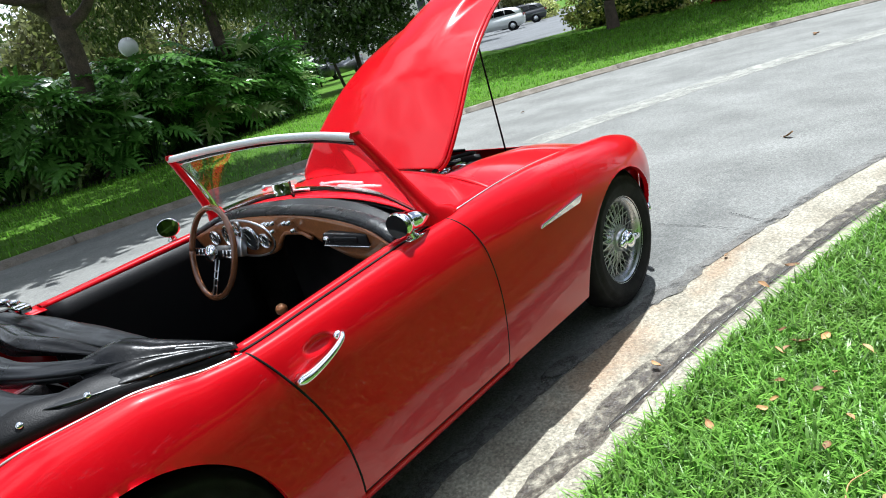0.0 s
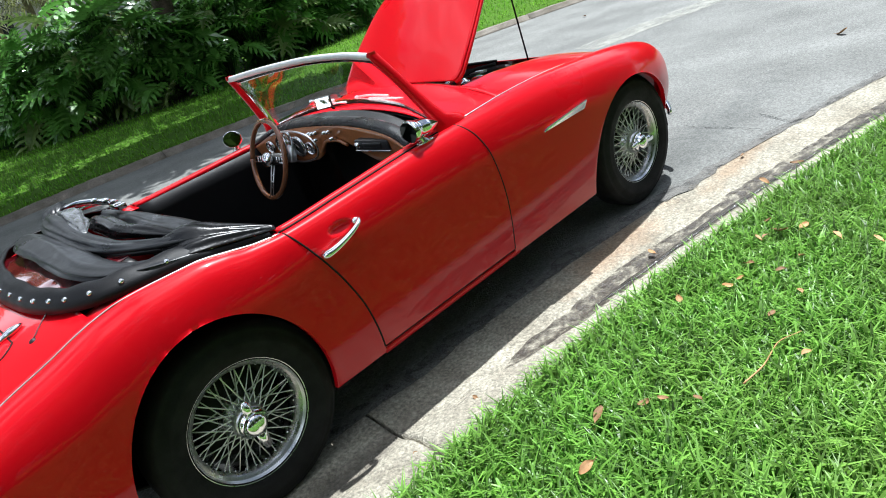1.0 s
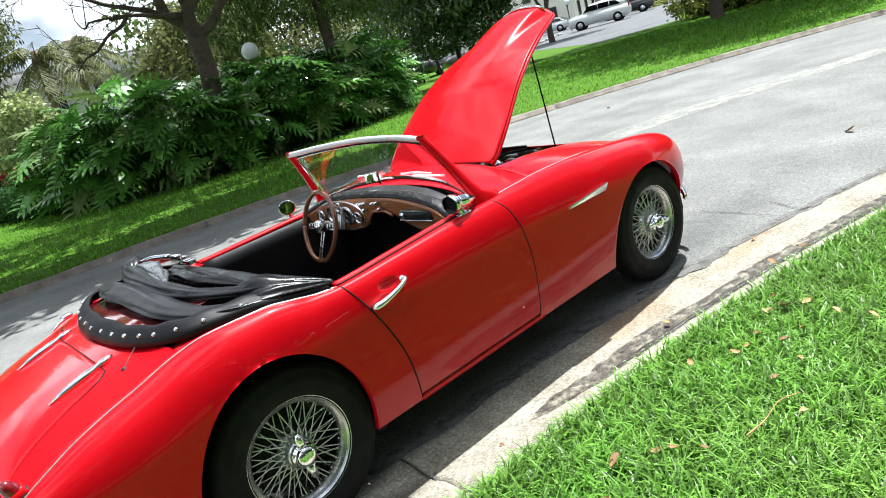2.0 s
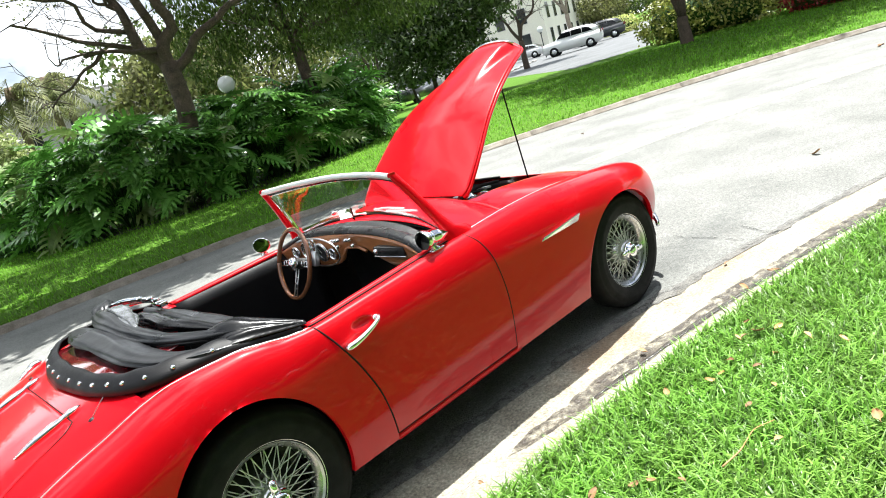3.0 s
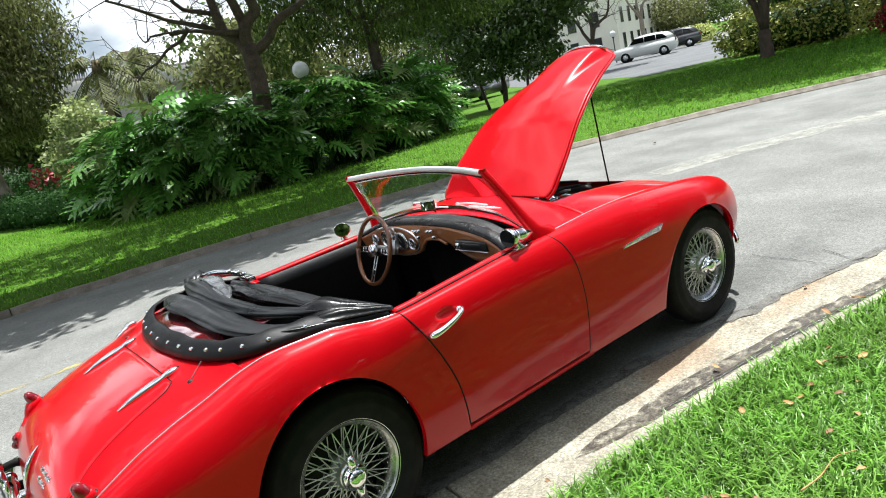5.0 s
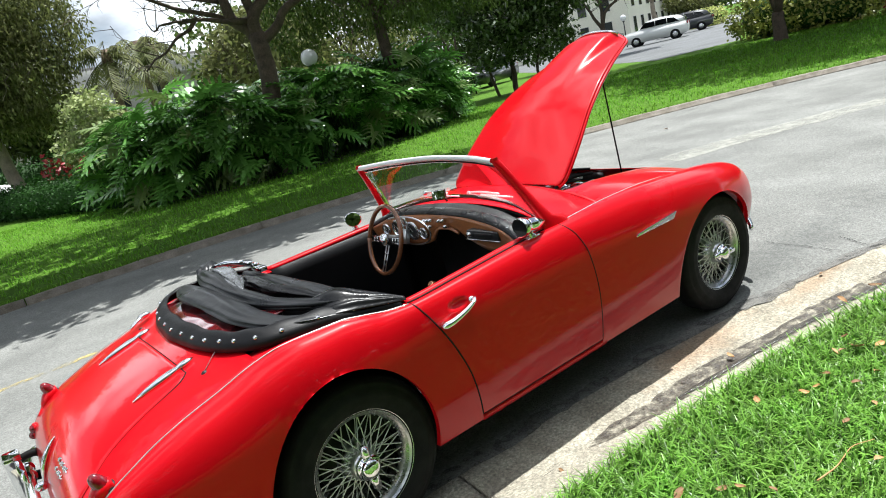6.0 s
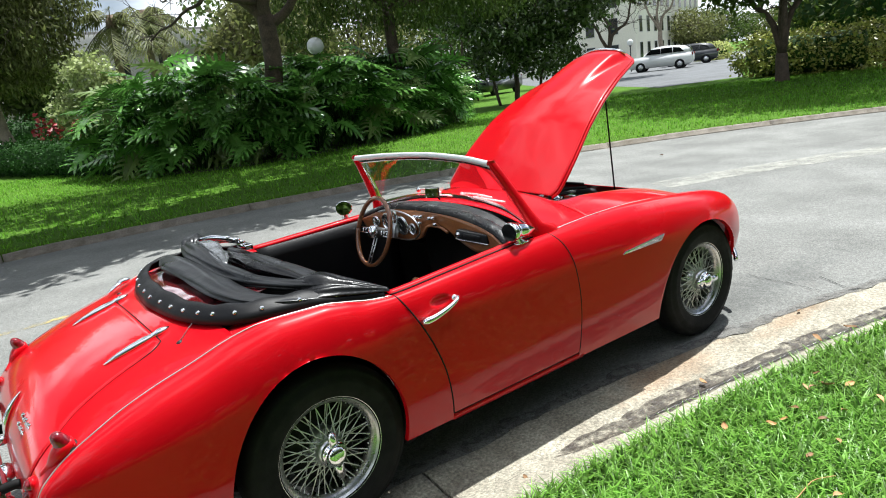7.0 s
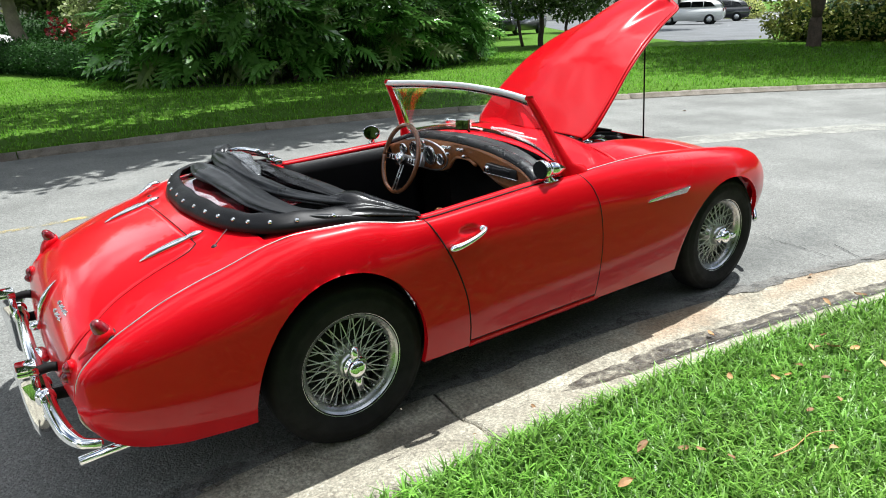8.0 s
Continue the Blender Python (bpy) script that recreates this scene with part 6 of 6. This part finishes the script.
tree("shade_tree", (-3.6, 25.5, 0.12), 8.5, 0.3, [(-1.5, 0, 5.5), (1.5, 0.5, 5.5)], [((0, 0, 5.6), (3.2, 3.0, 2.4)), ((1.5, 0, 3.4), (2.4, 2.0, 1.3))], 20000, 0.10, LEAF_OLIVE, BARK, "dark spreading shade tree beyond the hedge", 33, droop=0.8, long=2.6)


def palm(base, h, label, seed):
    rng = random.Random(seed)
    p = empty("palm_tree", base, label, "palm tree")
    limb("trunk", (0, 0, -0.1), (0.15, 0.1, h), 0.17, 0.13, PALM_BARK, p, rng, 0.02, sides=12)
    tube("boot", [(0.15, 0.1, h - 0.9), (0.15, 0.1, h - 0.3), (0.15, 0.1, h + 0.3)], [0.15, 0.23, 0.12], PALM_BARK, p)
    for i in range(26):
        a, e = rng.uniform(0, 6.283), rng.uniform(-0.5, 1.2)
        verts, faces, l = [], [], rng.uniform(0.9, 1.4)
        stem = [Vector((0.15 + math.cos(a) * l * t * math.cos(e), 0.1 + math.sin(a) * l * t * math.cos(e), h + l * (t * math.sin(e) - 0.55 * t * t))) for t in span(0, 1, 7)]
        side = Vector((-math.sin(a), math.cos(a), 0))
        for j, q in enumerate(stem[2:]):
            for sgn in (-1, 1):
                for kk in range(3):
                    d = (stem[-1] - stem[-2]).normalized()
                    o = len(verts)
                    tip = q + side * sgn * 0.42 + d * (0.1 + 0.12 * kk) + Vector((0, 0, -0.18 - 0.1 * kk))
                    verts += [q - d * 0.03 + d * 0.08 * kk, q + d * 0.03 + d * 0.08 * kk, tip]
                    faces.append((o, o + 1, o + 2))
        v, f = tube_data(stem, 0.014, 4)
        o = len(verts)
        verts += v
        faces += [tuple(x + o for x in q) for q in f]
        link("frond", verts, faces, LEAF_OLIVE, p)
    return p


tree("leafy_tree", (34.3, 25.9, 0.12), 9.0, 0.22, [(-1.6, 1.0, 5.0), (1.4, -1.2, 5.4), (0.2, 0.2, 6.4)], [((0, 0, 6.6), (3.4, 3.4, 1.6)), ((-2.0, 1.6, 5.6), (2.2, 2.2, 1.1)), ((1.6, -1.4, 5.6), (2.2, 2.2, 1.0))], 11000, 0.13, LEAF, BARK, "dark tree with spreading limbs by the parking court", 81, fork=0.2, droop=0.5)
tree("leafy_tree", (60.0, 40.3, 0.12), 11, 0.3, [(-2, 1, 7.5), (2, -1, 8.0), (0.2, 0.2, 9)], [((-1, 1, 8.5), (3.2, 3.2, 2.0)), ((2, -1, 9), (2.6, 2.6, 1.8))], 2500, 0.16, LEAF_OLIVE, BARK_PALE, "thin pale-limbed tree before the apartment building", 82, fork=0.3)
palm((7.2, 27.5, 0.12), 5.2, "palm with a rough brown trunk and dry fronds", 41)
palm((8.5, 30.0, 0.12), 5.3, "palm with a slender pale trunk", 42)
palm((5.1, 24.0, 0.12), 4.6, "stout palm with green fronds behind the shrubs", 43)


def philo_leaf():
    """A broad drooping leaf cut into long fingers, with its folded midrib and stalk."""
    verts, faces = [], []
    n = 7

    def spine(t):
        return Vector((0.74 * t, 0, 0.10 * t - 0.36 * t * t))

    # web along the midrib
    for k in range(6):
        a, b = k / 6, (k + 1) / 6
        wa, wb = 0.17 * math.sin(math.pi * (0.15 + 0.8 * a)), 0.17 * math.sin(math.pi * (0.15 + 0.8 * b))
        for sgn in (-1, 1):
            o = len(verts)
            verts += [spine(a), spine(b), spine(b) + Vector((0.04, sgn * wb, 0.035)), spine(a) + Vector((0.04, sgn * wa, 0.035))]
            faces.append((o, o + 1, o + 2, o + 3) if sgn > 0 else (o + 3, o + 2, o + 1, o))
    for k in range(n):
        t = 0.02 + 0.88 * k / (n - 1)
        reach = 0.44 * math.sin(math.pi * (0.22 + 0.62 * t)) ** 0.8
        for sgn in (-1, 1):
            wa = 0.13 * math.sin(math.pi * (0.15 + 0.8 * t))
            sweep = -0.05 + 0.34 * t
            root = spine(t) + Vector((0.02, sgn * wa, 0.035))
            m = spine(t) + Vector((sweep * 0.5 + 0.02, sgn * reach * 0.62, 0.025))
            e = spine(t) + Vector((sweep * 0.85 + 0.02, sgn * reach * 0.86, -0.025))
            tip = spine(t) + Vector((sweep + 0.03, sgn * reach, -0.08))
            o = len(verts)
            verts += [root - Vector((0.036, 0, 0)), root + Vector((0.040, 0, 0)), m + Vector((0.050, 0, -0.016)), m - Vector((0.046, 0, -0.012)), e + Vector((0.032, 0, -0.010)), e - Vector((0.030, 0, -0.008)), tip]
            quads = [(o, o + 1, o + 2, o + 3), (o + 3, o + 2, o + 4, o + 5), (o + 5, o + 4, o + 6)]
            faces += quads if sgn > 0 else [tuple(reversed(q)) for q in quads]
    o = len(verts)
    verts += [spine(0.92), spine(0.95) + Vector((0.05, 0.09, 0)), spine(1.0) + Vector((0.17, 0, -0.06)), spine(0.95) + Vector((0.05, -0.09, 0))]
    faces.append((o, o + 3, o + 2, o + 1))
    me = bpy.data.meshes.new("leaf")
    me.from_pydata([tuple(v) for v in verts], [], faces)
    me.materials.append(PHILO)
    return me


LEAF_MESH = philo_leaf()
LEAF_PALE = LEAF_MESH.copy()
LEAF_PALE.materials[0] = PHILO_OLD


def philodendron(base, height, spread, leaves, seed):
    rng = random.Random(seed)
    p = empty("philodendron", base, "large philodendron with deep-cut glossy green leaves", "shrub", "philodendron bed")
    sv, sf = [], []
    for i in range(leaves):
        a = rng.uniform(0, 6.283)
        up = rng.random() ** 0.8
        r = spread * (1.0 - 0.55 * up) * rng.uniform(0.55, 1.05)
        at = Vector((math.cos(a) * r, math.sin(a) * r, height * (0.18 + 0.78 * up) * rng.uniform(0.9, 1.08)))
        ob = new("leaf", LEAF_PALE if rng.random() < 0.13 else LEAF_MESH)
        ob.parent = p
        s = rng.uniform(0.65, 1.15)
        ob.matrix_basis = pose(*at, rng.uniform(-40, 40), rng.uniform(-36, 24) + 14 * (1 - up), math.degrees(a) + rng.uniform(-45, 45)) @ Matrix.Diagonal((s, s * rng.uniform(0.65, 1.15), s, 1))
        v, f = tube_data([Vector((math.cos(a) * 0.1, math.sin(a) * 0.1, 0.0)), at * 0.55 + Vector((0, 0, 0.12)), at], [0.016, 0.012, 0.008], 4, capped=False)
        o = len(sv)
        sv += v
        sf += [tuple(x + o for x in q) for q in f]
    tagged(link("stalk_work", sv, sf, LEAF_HEDGE, p), kind="stuff")
    return p


BED = ((3.6, 14.4), (4.2, 13.5), (5.0, 13.1), (5.9, 12.9), (6.9, 12.9), (7.9, 13.0), (8.9, 13.2), (9.9, 13.6), (10.9, 14.2), (11.9, 14.9), (12.9, 15.8), (13.8, 16.8))
for i, (x, y) in enumerate(BED):
    h = 2.0 + 0.35 * math.sin(i * 1.7)
    philodendron((x, y + 0.1, 0.12), h * (0.82 if i > 9 else 1.0), 1.05, 60, 100 + i)
    philodendron((x - 0.35, y + 1.5, 0.12), h * 1.08, 1.15, 38, 140 + i)
bed = [(3.0, 14.2), (3.6, 13.0), (5.0, 12.2), (7.0, 12.1), (9.0, 12.3), (10.6, 13.0), (12.4, 14.3), (14.6, 16.2), (14.0, 18.5), (8, 17), (2.5, 17)]
tagged(link("planting_bed", [(x, y, 0.127) for x, y in bed], [tuple(range(len(bed)))], MULCH, None, "dark mulched planting bed"), kind="structure", category="ground")


def hedge(name, points, depth, z0, z1, n, size, mat, label, seed, category="hedge"):
    """A clipped hedge along a line of points: a dark core in a coat of leaves."""
    h = empty(name, (*points[0], z0), label, category)
    blobs = []
    pts = along([(x, y, 0) for x, y in points], max(int(sum((Vector(a) - Vector(b)).length for a, b in zip(points, points[1:])) / (depth * 0.6)), 2))
    o = Vector((*points[0], z0))
    for p in pts:
        blobs.append(((p.x - o.x, p.y - o.y, (z1 - z0) * 0.5), (depth * 0.75, depth * 0.75, (z1 - z0) * 0.56)))
    leaf_cloud("leaves", blobs, n, size, mat, h, seed=seed, long=1.7, shell=0.75)
    v, f = tube_data([(p.x - o.x, p.y - o.y, (z1 - z0) * 0.46) for p in pts], depth * 0.5, 8, (z1 - z0) * 0.45 / (depth * 0.5))
    link("core", v, f, LEAF_HEDGE, h, "dark twiggy inside of the hedge")
    return h


hedge("clipped_hedge", [(-6, 30.6), (-0.9, 29.6), (0.4, 25.0), (1.6, 20.6), (2.5, 17.2), (3.2, 15.6)], 0.8, 0.12, 1.14, 26000, 0.045, LEAF_HEDGE, "long clipped dark green hedge on the lawn", 51)
hedge("clipped_hedge", [(17.6, 23.5), (20.5, 24.5), (24, 27.5)], 1.0, 0.12, 1.35, 5000, 0.06, LEAF_HEDGE, "clipped dark hedge by the parked van", 52)
hedge("croton_hedge", [(25.6, 11.4), (24.9, 9.6), (25.3, 7.6)], 1.4, 0.12, 1.65, 9000, 0.08, LEAF_CROTON, "variegated yellow-green croton shrubs", 53, "shrub")
hedge("croton_hedge", [(27.2, 6.6), (27.4, 4.2)], 1.3, 0.12, 1.8, 4000, 0.08, LEAF_CROTON, "variegated croton shrubs behind the red shrub", 59, "shrub")
hedge("woodland_shrub", [(33, 13), (31.5, 8.5), (31.0, 4), (31.5, -1), (33, -6)], 2.2, 0.12, 4.2, 17000, 0.15, LEAF, "dark tangled shrubs under the far trees", 63, "shrub")
hedge("red_shrub", [(24.5, 5.9), (24.0, 4.6), (23.9, 3.6)], 0.8, 0.12, 0.95, 3000, 0.06, LEAF_RED, "low shrub covered in red flowers", 54, "shrub")
hedge("yellow_shrub", [(59, 34.6), (57.5, 32.6)], 1.8, 0.12, 1.6, 1800, 0.14, LEAF_LIGHT, "bright yellow-green shrub by the parking court", 55, "shrub")
hedge("garden_shrub", [(-6, 34.0), (0, 33.8), (6, 34.5)], 0.9, 0.12, 1.95, 9000, 0.09, LEAF_HEDGE, "dark evergreen shrubs along the drive", 58, "shrub")
yb = empty("pale_shrub", (3.4, 20.3, 0.12), "tall shrub with pale yellow-green leaf clusters", "shrub")
leaf_cloud("crown", [((0, 0, 2.7), (0.75, 0.75, 0.7)), ((-0.3, 0, 1.7), (0.9, 0.8, 0.8)), ((0.4, 0, 2.1), (0.7, 0.7, 0.8))], 5200, 0.085, LEAF_PALE_SHRUB, yb, seed=56, long=1.5)
limb("trunk", (0, 0, -0.1), (0.1, 0, 2.2), 0.07, 0.03, BARK, yb, random.Random(2))
hedge("red_leaved_shrub", [(2.3, 23.2), (2.9, 23.0)], 0.6, 0.12, 1.7, 700, 0.10, LEAF_RED, "small red-leaved shrub behind the hedge", 57, "shrub")
# unseen trees added on the near side, to shade the lawn and darken reflections
for i, (x, y, h, r) in enumerate(((-8.5, -8.8, 8, 3.4), (-4.2, -9.4, 9, 3.8), (0.5, -9.8, 8, 3.6), (5.0, -9.8, 9, 3.8), (9.5, -10.0, 8, 3.4), (14, -9.5, 8, 3.4), (-17, -6.0, 8, 3.2), (-18, 3.5, 8, 3.4))):
    tree("lawn_tree", (x, y, 0.03), h, 0.25, [(-r * .4, 0, h * .7), (r * .4, 0.3, h * .75), (0, -r * .3, h * .8)], [((0, 0, h * .55), (r, r, h * .40)), ((r * .5, 0, h * .3), (r * .7, r * .7, h * .25)), ((-r * .5, 0, h * .3), (r * .7, r * .7, h * .25))], 6000, 0.18, LEAF, BARK, "unseen leafy tree added to darken the near side", 90 + i, droop=0.5)
# far woods
for i, (x, y, r, h, m) in enumerate(((-12, 40, 5, 9, LEAF), (-1.5, 37, 3.2, 8, LEAF_OLIVE), (3.6, 39, 1.8, 7, LEAF), (14.6, 33, 3.0, 7.0, LEAF_OLIVE), (-4, 52, 6, 11, LEAF_OLIVE), (17, 36, 3.5, 8, LEAF_OLIVE), (19, 44, 5, 10, LEAF), (27, 44, 5, 10, LEAF_OLIVE), (36, 46, 5, 10, LEAF), (84, 52, 4, 6.5, LEAF_OLIVE), (94, 54, 5, 7.0, LEAF), (104, 52, 5, 6, LEAF_OLIVE), (112, 50, 5, 7, LEAF), (40, 9, 4, 8, LEAF), (36, 3, 4, 8, LEAF), (32, -2, 4, 8, LEAF), (46, 14, 5, 10, LEAF), (60, 20, 5, 10, LEAF), (30, -8, 4, 8, LEAF))):
    tree("leafy_tree", (x, y, 0.1), h, 0.3, [(-r * .4, 0, h * .7), (r * .4, 0, h * .75)], [((0, 0, h * .62), (r, r, h * .36)), ((r * .4, 0, h * .45), (r * .7, r * .7, h * .25))], 5000, 0.20, m, BARK, "leafy tree beyond the parking court", 60 + i, droop=0.5)


def street_globe(at, r, h):
    l = empty("globe_lamp", at, "round white globe lamp on a black post", "street lamp")
    tube("post", [(0, 0, 0), (0, 0, h - r)], 0.045, POST, l)
    tube("collar", [(0, 0, h - r - 0.10), (0, 0, h - r - 0.02), (0, 0, h - r + 0.03)], [0.05, 0.10, 0.10], POST, l)
    part("globe", ball_bm((0, 0, h), r, seg=24, rings=16), GLOBE, l)


street_globe((8.33, 14.98, 0.12), 0.235, 2.69)
street_globe((22.3, 24.8, 0.12), 0.235, 2.61)
street_globe((46.7, 33.8, 0.12), 0.25, 2.34)
gp = empty("grey_post", (22.8, 1.85, 0.12), "square grey metal post on the lawn", "post")
part("shaft", box_bm(-0.09, 0.09, -0.09, 0.09, -0.1, 2.6, 0.01), GREYPOST, gp)

# ---- small things lying about ----
def dry_leaf(at, size, turn, seed, mat=None, curl=0.35):
    """A fallen leaf: pointed, curled along its midrib, with a stalk."""
    rng = random.Random(seed)
    verts, faces = [], []
    n = 7
    for i in range(n):
        t = i / (n - 1)
        w = 0.42 * math.sin(math.pi * (0.06 + 0.92 * t)) ** 0.8
        for j in (-1, -0.5, 0, 0.5, 1):
            verts.append(((t - 0.5) * size * 1.5, j * w * size, size * (curl * j * j * 0.5 + 0.18 * math.sin(3 * t + seed) + rng.uniform(-.02, .02))))
    faces = rows_to_faces(n, 5)
    v, f = tube_data([(size * .74, 0, size * .04), (size * 1.1, size * .05, size * .10)], size * .018, 4)
    o = len(verts)
    verts += v
    faces += [tuple(x + o for x in q) for q in f]
    ob = link("fallen_leaf", verts, faces, mat or LEAF_BROWN)
    ob.matrix_basis = pose(*at, rng.uniform(-18, 18), rng.uniform(-18, 18), turn)
    return tagged(ob, "curled dry brown leaf lying on the ground", "leaf", "fallen leaves")


LAWN_LEAVES = [(1.92, -1.48), (1.90, -1.455), (2.06, -1.43), (1.99, -1.51), (2.04, -1.58), (1.80, -1.66), (1.68, -1.63), (1.70, -1.51), (1.59, -1.52), (1.53, -1.50), (1.39, -1.38), (1.40, -1.71), (1.56, -1.74), (1.98, -1.72), (1.98, -1.86), (1.88, -2.17), (1.47, -2.11), (1.79, -2.15), (1.36, -2.30), (1.23, -1.88), (2.44, -1.26), (2.67, -1.32), (.83, -1.56), (.87, -1.60), (.91, -1.69), (.52, -1.56), (.72, -1.47)]
rng = random.Random(8)
for i, (x, y) in enumerate(LAWN_LEAVES):
    dry_leaf((x, y, .082), rng.uniform(.022, .042), rng.uniform(0, 360), i)
for i, (x, y, s) in enumerate(((5.35, -.66, .062), (11.9, .5, .085), (11.72, .48, .075), (7.94, 3.54, .05), (9.3, 5.6, .04), (4.6, 1.3, .02), (2.9, -.95, .022), (1.79, -1.03, .03), (.35, -.98, .02), (.66, -.97, .018))):
    dry_leaf((x, y, .03 if y > -.8 else .022), s, rng.uniform(0, 360), 40 + i)


def crack(points, width, label):
    """A ragged tar-dark crack in the asphalt."""
    rng = random.Random(len(points))
    line = along([(x, y, 0) for x, y in points], 40)
    verts = []
    for i, p in enumerate(line):
        d = (line[min(i + 1, 39)] - line[max(i - 1, 0)]).normalized()
        q = Vector((-d.y, d.x, 0))
        w = width * rng.uniform(.4, 1.2) * (1 - abs(i / 39 - .5))
        p = p + q * rng.uniform(-.006, .006)
        z = 0.0 + 0.03 * min(max((math.hypot(p.x - CX, p.y - CY) - 13.8) / 3.8, 0), 1) + .0015
        for o, dz in ((-w, 0.003), (0, 0.0035), (w, 0.003)):
            verts.append(p + q * o + Vector((0, 0, z + dz)))
    return tagged(link("road_crack", verts, rows_to_faces(40, 3), BLACK, None, label), kind="structure", category="crack")


crack([(3.40, -.35), (3.37, -.52), (3.36, -.72), (3.33, -.86), (3.32, -.99)], .0032, "dark crack across the asphalt to the gutter")
crack([(3.60, -.74), (3.55, -.83), (3.49, -.93), (3.45, -1.02)], .0032, "short dark crack beside the gutter")
# dirt gathered where asphalt meets the gutter
ev, n = [], 320
for s in span(-3, 14, n):
    w = .05 + .05 * abs(noise.noise((s * 2.1, 5, 1))) + .04 * noise.noise((s * 9, 1, 4))
    c = max(.004 + .045 * noise.noise((s * 1.7, 8, 2)) + .030 * noise.noise((s * 8, 2, 6)), .006)
    for r, z in ((R_GUTTER - .012 - c, .013 - c * .07), (R_GUTTER - .012, .0145), (R_GUTTER, .0135), (R_GUTTER + max(w, .008), .0105)):
        ev.append(bend(s, r, z))
tagged(link("edge_dirt", ev, rows_to_faces(n, 4), GRIT, None, "dark grit along the edge of the asphalt"), kind="stuff", category="dirt")
for i, (x, y) in enumerate(((35.6, 28.4), (37.6, 29.5), (39.6, 30.6), (41.6, 31.7), (44.0, 33.0))):
    b = part("kerb_stop", box_bm(-.75, .75, -.09, .09, 0, .13, .03), STOP_PAINT, None)
    b.matrix_basis = pose(x, y, .125, 0, 0, 29)
    tagged(b, "pale painted concrete parking stop", "parking stop", "parking stops")
# thin aerial wire and fastener cords on the rear deck
tube("cord", along([(-.30, -.40, .855), (-.335, -.425, .838), (-.37, -.452, .818)], 8), .002, LEATHER, car, "thin dark tonneau cord", 5)
tagged(tube("fallen_twig", along([(1.02, -1.78, .085), (1.12, -1.80, .092), (1.24, -1.79, .088), (1.33, -1.83, .086)], 14), [.0032 - .00015 * i for i in range(14)], LEAF_BROWN, None, "pale dry twig lying on the grass", 6), category="twig")
